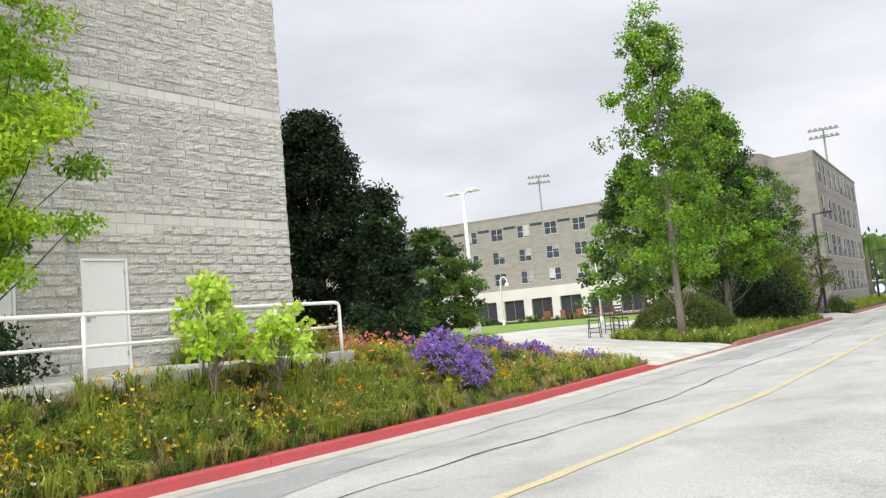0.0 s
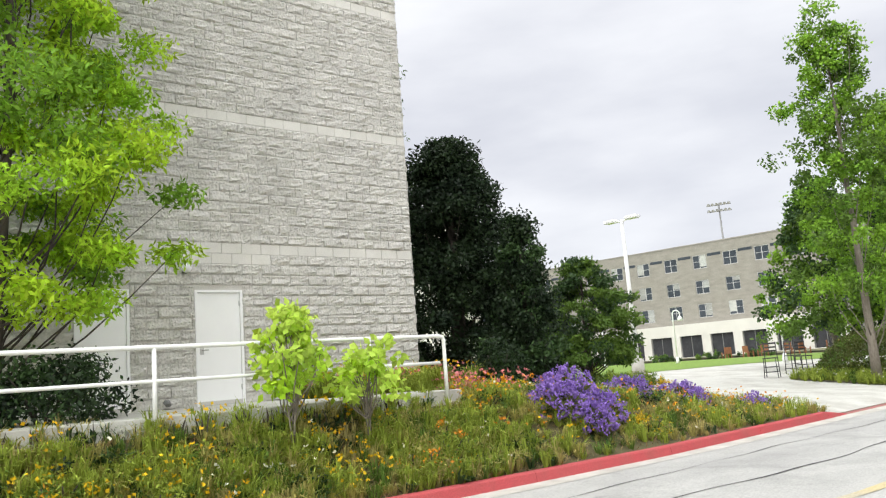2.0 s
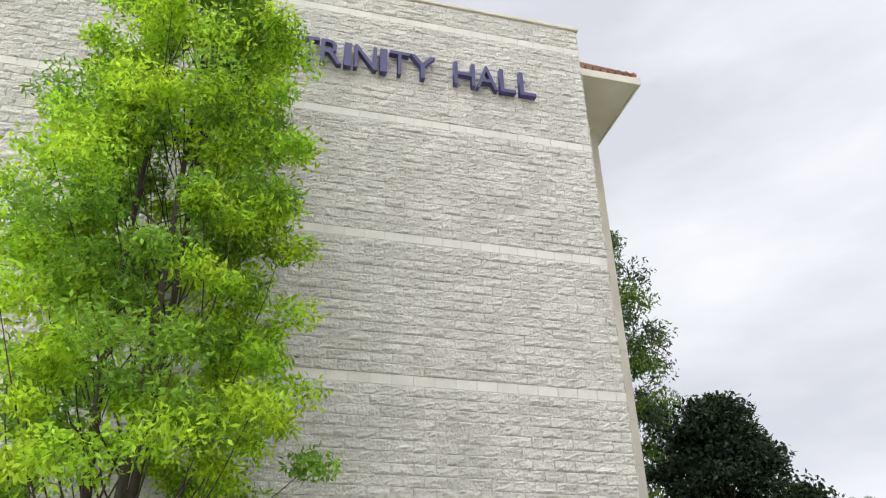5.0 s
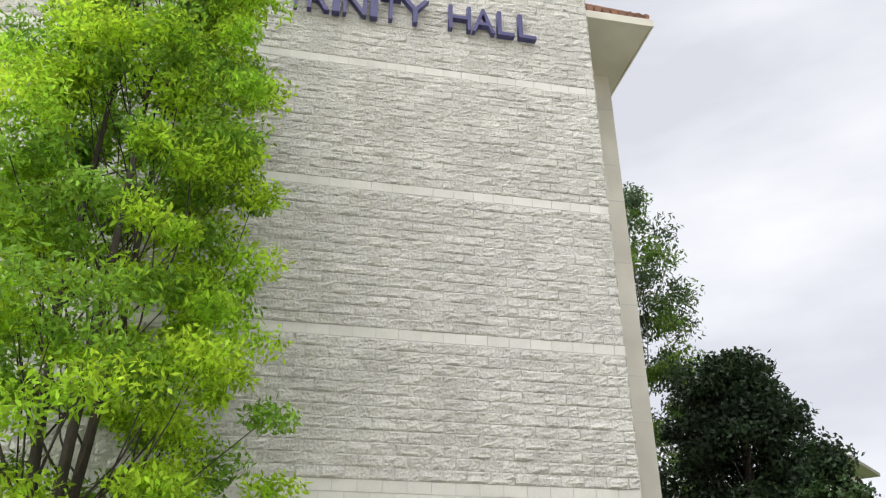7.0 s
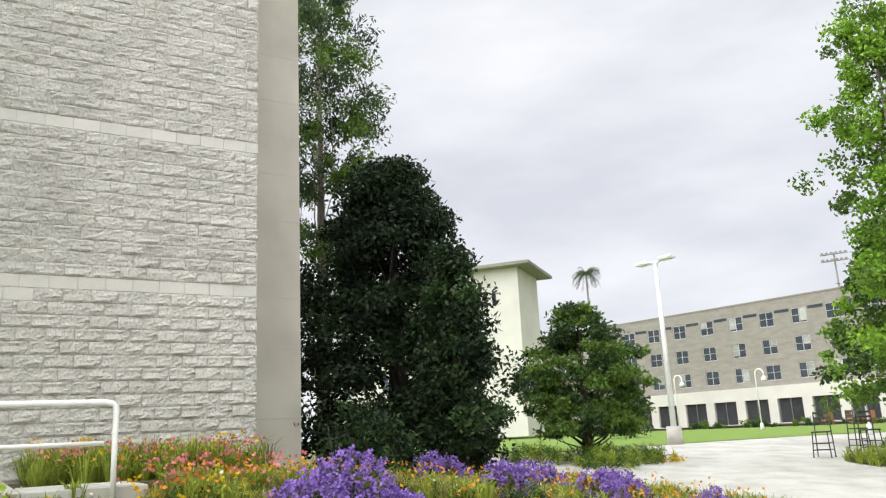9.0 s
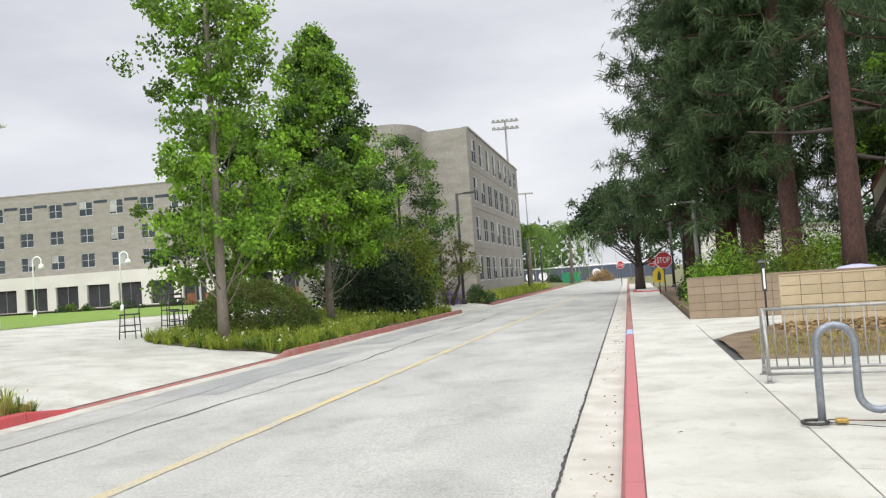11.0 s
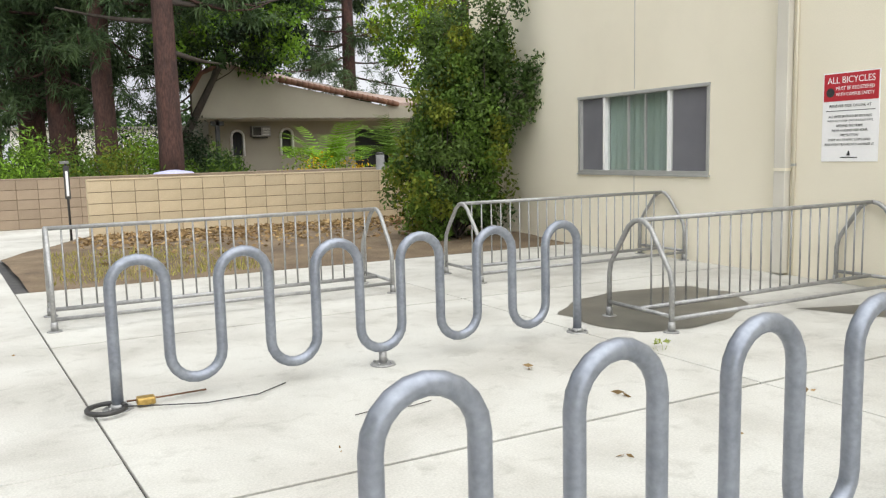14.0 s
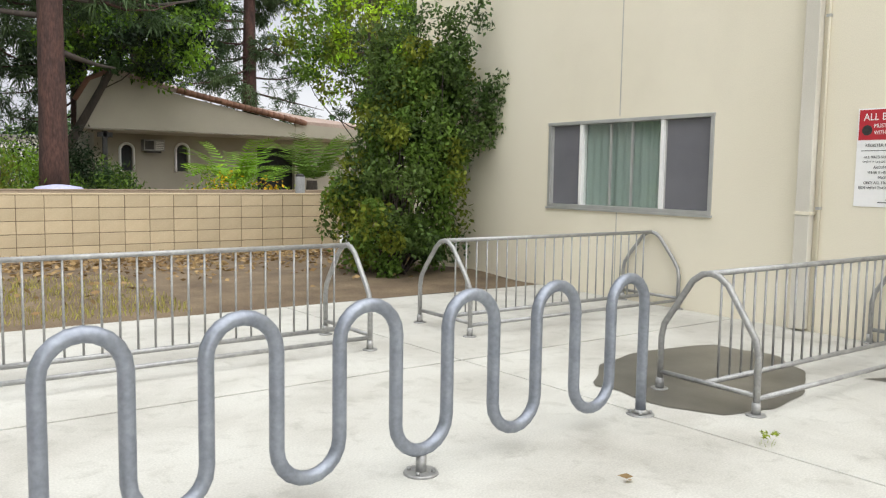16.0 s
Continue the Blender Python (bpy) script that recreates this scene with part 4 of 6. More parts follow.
up_ = [[roof.verts.new((p[0], p[1], p[2] + 0.14)) for p in r] for r in rows_]
for k in range(3):
    roof.faces.new((up_[0][k], up_[0][k + 1], up_[1][k + 1], up_[1][k]))
    roof.faces.new((lo_[0][k + 1], lo_[0][k], lo_[1][k], lo_[1][k + 1]))
    roof.faces.new((lo_[0][k], lo_[0][k + 1], up_[0][k + 1], up_[0][k]))
part("roof", roof, ROOF_PALE, house, "weathered pale tile roof")
part("rake", tube([(7.2, -2.0, 3.6), (7.6, -2.0, 4.27), (8.4, -2.0, 4.62)], 0.09, 8), ROOF_TILE, house)
for k in range(22):
    f = k / 21
    a = Vector((10.3 + 4.4 * f, -2.12, 4.12 - 0.8 * f))
    part("ridge_tile", tube([a, a + Vector((0.26, 0, -0.055))], 0.1, 8, None, [0.11, 0.085]), ROOF_TILE, house)
for x, z, w, h in ((9.0, 1.45, 0.4, 0.9), (10.9, 1.45, 0.42, 0.95)):
    # Panes are near-black sheets, coloured for the unlit inside.
    win = part("window", bx((x + 0.02, 0.12, z), (x + w - 0.02, 0.14, z + h)), UNLIT_BLACK, house)
    pts = [(x - 0.03, -0.02, z - 0.03), (x - 0.03, -0.02, z + h - 0.2)] + arc((x + w / 2, -0.02, z + h - 0.2), w / 2 + 0.03, 180, 0, 10, (1, 0, 0), (0, 0, 1)) + [(x + w + 0.03, -0.02, z - 0.03)]
    part("arch_trim", tube(pts, 0.045, 6), WHITE_PAINT, win)
    for s in (0, 1):
        part("spandrel", prism([(0, 0), (0, -0.2), (0.03, -0.09), (0.16, 0)] if s == 0 else [(0, 0), (-0.16, 0), (-0.03, -0.09), (0, -0.2)], 0, 0.1), HOUSE_CREAM, win, m=pose(x + w * s, 0.1, z + h, 90, 0, 0))
ac = thing("air_conditioner", pose(9.68, 42.99, 2.14), "boxy grey window air conditioner in the bungalow wall", "air conditioner")
part("case", bx((0, -0.35, 0), (0.72, 0.0, 0.4), 0.02), GALV_DULL, ac)
part("grille", bx((0.04, -0.36, 0.05), (0.34, -0.345, 0.35)), DARK_METAL, ac)
for k in range(5):
    part("slat", bx((0.4, -0.358, 0.06 + 0.06 * k), (0.68, -0.345, 0.085 + 0.06 * k)), WHITE_METAL, ac)
part("bracket", bx((0.1, -0.33, -0.06), (0.6, -0.01, -0.001)), DARK_METAL, ac)
bench_pole = thing("porch_post", pose(8.05, 41.25, 0), "dark wooden porch post under the eave", "post")
part("post", bx((0, 0, 0), (0.14, 0.14, 2.7), 0.01), DARK_METAL, bench_pole)
part("bracket", bx((-0.15, 0.0, 2.5), (0.3, 0.14, 2.66), 0.01), DARK_METAL, bench_pole)


# ---- far buildings ----
def far_window(ob, x, z, w, h, blind=True, recess=0.05):
    """One window set in its opening: frame, mullions, dark pane and a blind."""
    win = part("window", bx((x, recess + 0.02, z), (x + w, recess + 0.05, z + h)), WINDOW_DARK, ob)
    r = recess
    for a, b in (((x, r, z), (x + w, r + 0.018, z + 0.06)), ((x, r, z + h - 0.05), (x + w, r + 0.018, z + h)), ((x, r, z + 0.06), (x + 0.05, r + 0.018, z + h - 0.05)), ((x + w - 0.05, r, z + 0.06), (x + w, r + 0.018, z + h - 0.05)), ((x + w / 2 - 0.03, r, z + 0.06), (x + w / 2 + 0.03, r + 0.018, z + h - 0.05)), ((x + 0.05, r + 0.004, z + h * 0.5), (x + w - 0.05, r + 0.016, z + h * 0.5 + 0.04))):
        part("frame", bx(a, b), ALU, win)
    if blind and RNG.uniform() < 0.55:
        f = RNG.uniform(0.3, 0.95)
        s = RNG.integers(0, 2)
        part("blind", bx((x + 0.06 + s * w / 2, r + 0.017, z + h * (1 - f)), (x + w / 2 - 0.03 + s * (w / 2 - 0.04), r + 0.0195, z + h - 0.06)), BLIND, win)
    return win


def block_of_rooms(name, m, length, height, depth, cols, first_x, pitch, sills, w, h, wall_m, label, shop=False, recess=0.05):
    ob = thing(name, m, label, "building")
    holes = [(first_x + pitch * c, s, first_x + pitch * c + w, s + h) for c in range(cols) for s in sills]
    if shop:
        holes += [(first_x + pitch * c - 0.3, 0.25, first_x + pitch * c + 2.1, 2.6) for c in range(cols)]
    part("wall", holed_wall(length, height, 0.3, holes), wall_m, ob)
    part("wall", bx((0, 0.31, 0), (0.3, depth, height - 0.02)), wall_m, ob)
    part("wall", bx((length - 0.3, 0.31, 0), (length, depth, height - 0.02)), wall_m, ob)
    part("wall", bx((0.31, depth - 0.3, 0), (length - 0.31, depth, height - 0.02)), wall_m, ob)
    part("roof", bx((0.31, 0.31, height - 0.4), (length - 0.31, depth - 0.31, height - 0.2)), wall_m, ob)
    part("parapet_cap", bx((-0.05, -0.06, height), (length + 0.05, 0.35, height + 0.15), 0.02), DORM_LIGHT, ob)
    for x0, z0, x1, z1 in holes:
        if z1 - z0 > 2 and shop:
            far_window(ob, x0, z0, x1 - x0, z1 - z0, False)
        else:
            far_window(ob, x0, z0, x1 - x0, z1 - z0, recess < 0.04 or RNG.uniform() < 0.8, recess)
    return ob


def bearing_m(x0, y0, x1, y1, z):
    return pose(x0, y0, z, 0, 0, math.degrees(math.atan2(y1 - y0, x1 - x0)))


# long dormitory across the lawn
long_m = bearing_m(-90, 71, -34, 81, 1.25)
dorm_long = block_of_rooms("dormitory", long_m, 56.9, 12.2, 12, 16, 2.2, 3.45, (4.1, 6.7, 9.5), 1.55, 1.5, DORM, "long four-storey buff dormitory across the lawn")
for c in range(15):
    part("vent_slot", bx((3.95 + 3.45 * c, -0.03, 10.75), (5.45 + 3.45 * c, -0.004, 11.05)), WINDOW_DARK, dorm_long, "dark slot under the parapet")
arcade = thing("arcade", bearing_m(-90.3, 68.6, -34, 78.65, 1.1), "white ground-floor arcade with dark wide openings", "building")
a_holes = [(1.4 + 3.45 * c, 0.05, 3.9 + 3.45 * c, 2.35) for c in range(5, 16)]
part("wall", holed_wall(42.2, 3.6, 0.3, [(a - 15, b, c - 15, d) for a, b, c, d in a_holes if a > 19.5]), WHITE_WALL, arcade, m=pose(15, 0, 0))
part("roof", bx((15, 0.31, 3.3), (57.2, 2.4, 3.55)), WHITE_WALL, arcade)
# Inner end wall coloured near-black to paint the shade inside the arcade.
part("back_wall", bx((15, 0.31, 0), (15.3, 2.4, 3.29)), UNLIT_BLACK, arcade)
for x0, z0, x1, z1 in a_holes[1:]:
    # Near-black sheet fills each opening, shade behind it painted as colour.
    part("window", bx((x0, 0.26, z0), (x1, 0.29, z1)), UNLIT_BLACK, arcade)
    for x in (x0 + 0.05, (x0 + x1) / 2 - 0.03, x1 - 0.11):
        part("mullion", bx((x, 0.18, 0.05), (x + 0.06, 0.24, 2.35)), GREY_METAL, arcade)

# dormitory by the road, with its rounded stair tower
dorm_road = block_of_rooms("dormitory", bearing_m(-12.2, 57.4, -14.35, 79.6, 0.0), 22.3, 10.85, 12, 8, 0.9, 2.68, (1.25, 3.8, 6.35, 8.85), 1.45, 1.62, DORM_LIGHT, "four-storey buff brick dormitory beside the road", recess=0.012)
for z in (3.35, 5.9, 8.42):
    part("string_course", bx((0.02, -0.02, z), (22.2, -0.002, z + 0.07)), DORM_LIGHT, dorm_road)
dorm_end = thing("dormitory_end", pose(0, 0, 0), "buff brick end wall with a rounded stair tower", "building")
part("wall", bx((-15.5, 57.0, 0), (-12.17, 57.35, 10.9)), DORM, dorm_end)
tower = [(-15.2, 57.6)] + [(-16.9 + 1.72 * math.cos(radians(a)), 56.7 + 2.2 * math.sin(radians(a))) for a in range(0, -91, -10)] + [(-22, 54.1), (-22, 61), (-15.2, 61)]
part("stair_tower", prism(tower[::-1], 0.0, 11.2), DORM, dorm_end, "rounded stair tower")
part("downpipe", tube([(-15.1, 56.9, 0), (-15.1, 56.9, 8.7)], 0.11, 8), DORM_LIGHT, dorm_end)
for k in range(5):
    part("string_course", prism([(x, y - 0.03) for x, y in tower[::-1]], 0.25 + 2.58 * k, 0.3 + 2.58 * k), DORM, dorm_end)

# white residence with eaves beyond the hall
resid = block_of_rooms("residence", bearing_m(-69.7, 35.9, -56.6, 46.4, 1.15), 17.0, 13.2, 10, 4, 1.8, 3.9, (1.2, 4.2, 7.2, 10.0), 1.3, 1.7, WHITE_WALL, "white plastered residence with flat overhanging eaves")
part("eave", bx((13.0, -1.6, 14.3), (20.5, 7.0, 14.6), 0.04), DORM_LIGHT, resid)
part("stair_tower", bx((14.2, -0.6, 0), (19.2, 6, 14.3)), WHITE_WALL, resid)
for x in (15.2, 16.0, 16.8):
    part("window", bx((x, -0.63, 11.2), (x + 0.35, -0.605, 12.4)), UNLIT_BLACK, resid)

# ---- eaves of the hall wing ----
EX, EY = -14.05, 14.1
part("soffit", bx((WX - 4, HY1 + 0.06, WZ), (EX, EY, WZ + 0.09)), CREAM_PANEL, wing, "pale boarded soffit")
part("fascia", bx((EX, HY1 + 0.06, WZ - 0.04), (EX + 0.05, EY + 0.05, WZ + 0.2), 0.01), CREAM_PANEL, wing)
part("fascia", bx((WX - 4, EY, WZ - 0.04), (EX - 0.003, EY + 0.05, WZ + 0.2), 0.01), CREAM_PANEL, wing)
for k in range(10):
    y = HY1 + 0.2 + 0.22 * k
    part("roof_tile", tube([(EX + 0.03, y, WZ + 0.3), (EX - 3.0, y, WZ + 0.55)], 0.09, 8), ROOF_TILE, wing)
for k in range(14):
    x = EX - 0.05 - 0.24 * k
    part("roof_tile", tube([(x, EY - 0.12, WZ + 0.3), (x, EY - 2.0, WZ + 0.42)], 0.09, 8), ROOF_TILE, wing)

# ---- plaza, lawn and island ----
sheet("plaza", lambda y: (-21.0 - 1.5 * math.sin((y - 19) * 0.12), xl(y) - 0.11), steps(18.4, 52, 40), 24, lambda x, y: plaza_z(x, y) - 0.15 * (1 - sm(18.6, 19.2, y)), CONCRETE, "pale concrete plaza rising to the lawn", "pavement", 0.02)
sheet("lawn", lambda y: (-110, -21.2 - 1.5 * math.sin((y - 19) * 0.12)), steps(26, 66, 40), 50, plaza_z, LAWN, "bright mown lawn before the long dormitory", "lawn", 0.03)

# ---- street furniture ----
def area_lamp(x, y, z, h, label):
    """A tall white pole with a flat double head on a concrete footing."""
    ob = thing("area_lamp", pose(x, y, z), label, "street lamp")
    part("footing", disc((0, 0, -0.2), 0.3, 0.28, 0.85, 16), GUTTER, ob, "round concrete footing")
    part("pole", tube([(0, 0, 0.6), (0, 0, h)], 0.1, 10, None, [0.11, 0.08]), WHITE_METAL, ob)
    for s in (-1, 1):
        part("arm", tube([(0, 0, h - 0.1), (s * 0.35, 0, h)], 0.04, 8), WHITE_METAL, ob)
        part("head", bx((s * 0.62 - 0.32, -0.2, h - 0.06), (s * 0.62 + 0.32, 0.2, h + 0.1), 0.05), WHITE_METAL, ob)
    return ob


area_lamp(-22.2, 30.9, 0.78, 7.1, "tall white double-headed area lamp at the lawn edge")


def hook_lamp(x, y, z, h):
    ob = thing("path_lamp", pose(x, y, z, 0, 0, 25), "white path lamp with a curved crook and bell shade", "street lamp", "path lamps")
    part("base", disc((0, 0, 0), 0.16, 0.09, 0.5, 12), WHITE_METAL, ob)
    part("pole", tube([(0, 0, 0.4), (0, 0, h - 0.45)] + arc((0.28, 0, h - 0.4), 0.28, 180, 0, 10, (1, 0, 0), (0, 0, 1)) + [(0.56, 0, h - 0.62)], 0.045, 8), WHITE_METAL, ob)
    part("shade", tube([(0.56, 0, h - 0.95), (0.56, 0, h - 0.7), (0.56, 0, h - 0.6)], 0.2, 14, None, [0.22, 0.16, 0.05]), WHITE_METAL, ob)
    return ob


for x, y, h in ((-42.8, 52.7, 4.3), (-37.4, 55.0, 4.3), (-20.4, 40.4, 4.5)):
    hook_lamp(x, y, plaza_z(x, y), h)


def cobra_lamp(name, x, y, z, h, turn, material, label, lit=True):
    ob = thing(name, pose(x, y, z, 0, 0, turn), label, "street lamp")
    part("base", disc((0, 0, 0), 0.16, 0.1, 0.3, 12), material, ob)
    part("pole", tube([(0, 0, 0.2), (0, 0, h)], 0.08, 10), material, ob)
    part("arm", tube([(0, 0, h - 0.05), (-0.5, 0, h - 0.02)], 0.035, 8), material, ob)
    part("head", bx((-1.05, -0.12, h - 0.07), (-0.4, 0.12, h + 0.03), 0.03), material, ob)
    if lit:
        part("lens", bx((-1.0, -0.08, h - 0.078), (-0.6, 0.08, h - 0.068)), LAMP_LIT, ob, "lit lamp lens")
    return ob


cobra_lamp("street_lamp", 1.2, 40.0, 0.1, 3.6, 0, GREY_METAL, "grey street lamp with a lit flat head over the pavement")
cobra_lamp("street_lamp", 0.55, 46.0, 0.05, 3.9, 0, DARK_METAL, "dark slim street lamp further along the pavement")
cobra_lamp("street_lamp", -0.4, 56.0, 0.05, 3.9, 0, DARK_METAL, "dark slim street lamp by the crossing")
cobra_lamp("street_lamp", -10.9, 50.0, 0.1, 5.9, 180, DARK_METAL, "dark lamp post before the dormitory", False)
for x, y in ((-11.8, 70), (-13.6, 84)):
    cobra_lamp("street_lamp", x, y, 0.0, 4.2, 180, DARK_METAL, "dark slim lamp post by the verge", False)


def flood_mast(x, y, z, h, cols, rows, turn):
    ob = thing("floodlight_mast", pose(x, y, z, 0, 0, turn), "tall grey floodlight mast over the playing field", "floodlight", "floodlight masts")
    part("pole", tube([(0, 0, 0), (0, 0, h)], 0.3, 8, None, [0.32, 0.14]), GREY_METAL, ob)
    for r in range(rows):
        z0 = h - 0.3 - 1.3 * r
        part("bar", tube([(-cols * 0.4, 0, z0), (cols * 0.4, 0, z0)], 0.09, 6), GREY_METAL, ob)
        for k in range(cols):
            xx = -cols * 0.4 + 0.4 + 0.8 * k
            part("lamp", tube([(xx, -0.1, z0 + 0.25), (xx, -0.65, z0 + 0.05)], 0.3, 10, None, [0.15, 0.32]), ALU, ob)
    return ob


flood_mast(-31.0, 146.0, 0, 29, 6, 2, 12)
flood_mast(-88.5, 146.0, 0, 31.6, 6, 2, 30)
flood_mast(-52.0, 254.0, 0, 27.0, 6, 1, 10)
flood_mast(-162.0, 202.0, 0, 33.0, 4, 1, 35)


def octagon(r, t, inset=0.0):
    return prism([(r * math.cos(radians(22.5 + 45 * k)), r * math.sin(radians(22.5 + 45 * k))) for k in range(8)], 0, t)


def stop_sign(x, y, label, s=0.3):
    ob = thing("stop_sign", pose(x, y, 0.0), label, "road sign", "stop signs")
    part("post", tube([(0, 0.03, 0), (0, 0.03, 2.0)], 0.028, 8), DARK_METAL, ob)
    part("plate", octagon(s * 1.08, 0.004), SIGN_WHITE, ob, "white sign edge", pose(0, 0, 1.67, 90, 0, 0))
    part("face", octagon(s, 0.004), SIGN_RED, ob, "red octagonal sign face", pose(0, -0.005, 1.67, 90, 0, 0))
    letters("STOP", s * 0.7, 0.002, SIGN_WHITE, ob, pose(-s * 0.75, -0.011, 1.67 - s * 0.35, 90, 0, 0), width=s * 1.5, name="text")
    return ob


stop_sign(-0.46, 48.3, "red octagonal stop sign on a dark post by the pavement", 0.39)
stop_sign(-2.2, 66.0, "small distant stop sign beyond the crossing")
stop_sign(-5.2, 74.0, "small distant stop sign beside the far gate")
warn = thing("crossing_sign", pose(-0.85, 50.6, 0), "yellow pedestrian warning sign on a post", "road sign")
part("post", tube([(0, 0.03, 0), (0, 0.03, 1.5)], 0.028, 8), DARK_METAL, warn)
part("plate", prism([(-0.3, 0.0), (0.3, 0.0), (0.3, 0.5), (0, 0.85), (-0.3, 0.5)], 0, 0.006), SIGN_YELLOW, warn, "yellow pentagon plate", pose(0, 0, 0.6, 90, 0, 0))
part("pictogram", prism([(-0.1, 0.1), (0.08, 0.1), (0.1, 0.4), (0.0, 0.6), (-0.08, 0.4)], 0, 0.002), INK, warn, "plain black mark", pose(0, -0.007, 0.6, 90, 0, 0))
island2 = thing("kerb_island", pose(0, 0, 0), "small red-edged kerb island at the crossing", "kerb", kind="structure")
part("kerbstone", prism([(-2.7, 56), (-0.4, 55), (0.1, 58.5), (-1.8, 62), (-3.0, 60)], -0.15, 0.06, bevel=0.02), KERB_RED, island2)
part("surface", prism([(-2.5, 56.25), (-0.55, 55.4), (-0.15, 58.4), (-1.8, 61.6), (-2.8, 59.8)], -0.1, 0.068), CONCRETE, island2)

marker = thing("marker_post", pose(2.66, 27.3, 0.0), "slim black post with a narrow vertical label", "post")
part("base", disc((0, 0, 0), 0.16, 0.13, 0.02, 16), DARK_METAL, marker)
part("post", tube([(0, 0, 0.0), (0, 0, 1.36)], 0.02, 8), DARK_METAL, marker)
part("panel", bx((-0.045, -0.035, 0.75), (0.045, 0.02, 1.3), 0.006), DARK_METAL, marker)
part("label_strip", bx((-0.018, -0.038, 0.8), (0.022, -0.0355, 1.22)), SIGN_WHITE, marker, "white and pink label strip")
part("cap", bx((-0.09, -0.04, 1.34), (0.05, 0.03, 1.385), 0.008), GREY_METAL, marker)

vent_pipe = thing("vent_pipe", pose(9.35, 29.6, 0.0), "grey capped vent pipe behind the garden wall", "pipe")
part("pipe", tube([(0, 0, 0), (0, 0, 1.36)], 0.1, 14), GREY_METAL, vent_pipe)
part("cap", tube([(0, 0, 1.36), (0, 0, 1.42)], 0.1, 14, None, [0.1, 0.06]), DARK_METAL, vent_pipe)

# tall stools on the plaza
def stool(x, y, turn, label):
    z = plaza_z(x, y) + 0.02
    ob = thing("bar_chair", pose(x, y, z, 0, 0, turn), label, "chair", "plaza chairs")
    for a, b in ((-1, -1), (1, -1), (-1, 1), (1, 1)):
        part("leg", tube([(a * 0.24, b * 0.22, 0), (a * 0.2, b * 0.18, 0.72 if b < 0 else 1.3)], 0.018, 6), DARK_METAL, ob)
    part("seat", bx((-0.23, -0.22, 0.7), (0.23, 0.22, 0.74), 0.012), DARK_METAL, ob)
    for z0 in (0.22, 0.4):
        part("rung", tube([(-0.23, -0.2, z0), (0.23, -0.2, z0)], 0.014, 6), DARK_METAL, ob)
        part("rung", tube([(-0.23, 0.2, z0), (0.23, 0.2, z0)], 0.014, 6), DARK_METAL, ob)
        part("rung", tube([(-0.23, -0.2, z0), (-0.23, 0.2, z0)], 0.014, 6), DARK_METAL, ob)
    for z0 in (0.95, 1.08, 1.22):
        part("back_slat", bx((-0.2, 0.17, z0), (0.2, 0.2, z0 + 0.06), 0.006), DARK_METAL, ob)
    return ob


stool(-14.6, 28.9, 20, "tall dark metal bar chair standing on the plaza")
stool(-14.4, 30.9, 60, "tall dark metal bar chair near the hedge")
stool(-15.1, 31.4, 150, "tall dark metal bar chair beside the hedge")

def patio_chair(x, y, turn):
    ob = thing("patio_chair", pose(x, y, plaza_z(x, y) + 0.02, 0, 0, turn), "reddish wooden patio chair before the arcade", "chair", "patio chairs")
    WOOD = mat("red_brown_wood", (0.30, 0.13, 0.06), (0.22, 0.09, 0.045), 3, 40, 0.6, 0.1)
    for a, b in ((-1, -1), (1, -1), (-1, 1), (1, 1)):
        part("leg", bx((a * 0.3 - 0.04, b * 0.3 - 0.04, 0), (a * 0.3 + 0.04, b * 0.3 + 0.04, 0.55 if b < 0 else 1.0)), WOOD, ob)
    for k in range(4):
        part("seat_slat", bx((-0.3, -0.3 + 0.155 * k, 0.38), (0.3, -0.17 + 0.155 * k, 0.42)), WOOD, ob)
        part("back_slat", bx((-0.3 + 0.155 * k, 0.29, 0.45), (-0.17 + 0.155 * k, 0.33, 1.0)), WOOD, ob)
    return ob


for k, (x, y) in enumerate(((-36.5, 66.0), (-35.0, 67.5), (-33.0, 66.5), (-31.5, 68.0), (-38.5, 67.0), (-30.0, 67.0), (-41.0, 67.5))):
    patio_chair(x, y, 40 * k)
for x, y in ((-44, 69.5), (-40, 70.5), (-49, 69), (-54, 68)):
    shrub("border_plant", (x, y, plaza_z(x, y)), 2.2, 0.8, 0.7, [LEAF_MID, LEAF_MAGNOLIA], 900, 0.25, "low green planting before the arcade")

# ---- planting on the left ----
tree("street_tree", (-10.4, 3.2, SLAB_Z - 0.05), 13.8, lambda t: 2.5 * min(1, 0.78 + 2.6 * t) * (1 - 0.5 * t ** 1.3), 1.45, 0.115, BARK_DARK, [LEAF_LIME, LEAF_LIME, LEAF_BRIGHT], 410, 310, 0.12, 0.46, "leafy lime-green ash tree with several stems before the hall", stems=3, leafw=0.4, droop=0.35, limbs=110, shell=0.45, squash=0.5)
tree("broadleaf_tree", (-17.7, 16.9, 0.6), 8.0, lambda t: 3.4 * (1 - t) ** 0.5 * (0.7 + 0.3 * min(1, t * 5)), 0.2, 0.3, BARK_DARK, LEAF_DARK, 330, 190, 0.16, 0.6, "dense dark evergreen tree beyond the hall corner", leafw=0.5, limbs=30, shell=0.4, squash=0.6)
tree("broadleaf_tree", (-14.5, 16.7, 0.45), 5.2, lambda t: 1.0 * (1 - t) ** 0.5 * (0.6 + 0.4 * min(1, t * 5)), 0.3, 0.2, BARK_DARK, [LEAF_DARK, LEAF_DARK, LEAF_MAGNOLIA], 110, 150, 0.13, 0.36, "lower dark evergreen tree beside the plaza", leafw=0.5, limbs=20, shell=0.6)
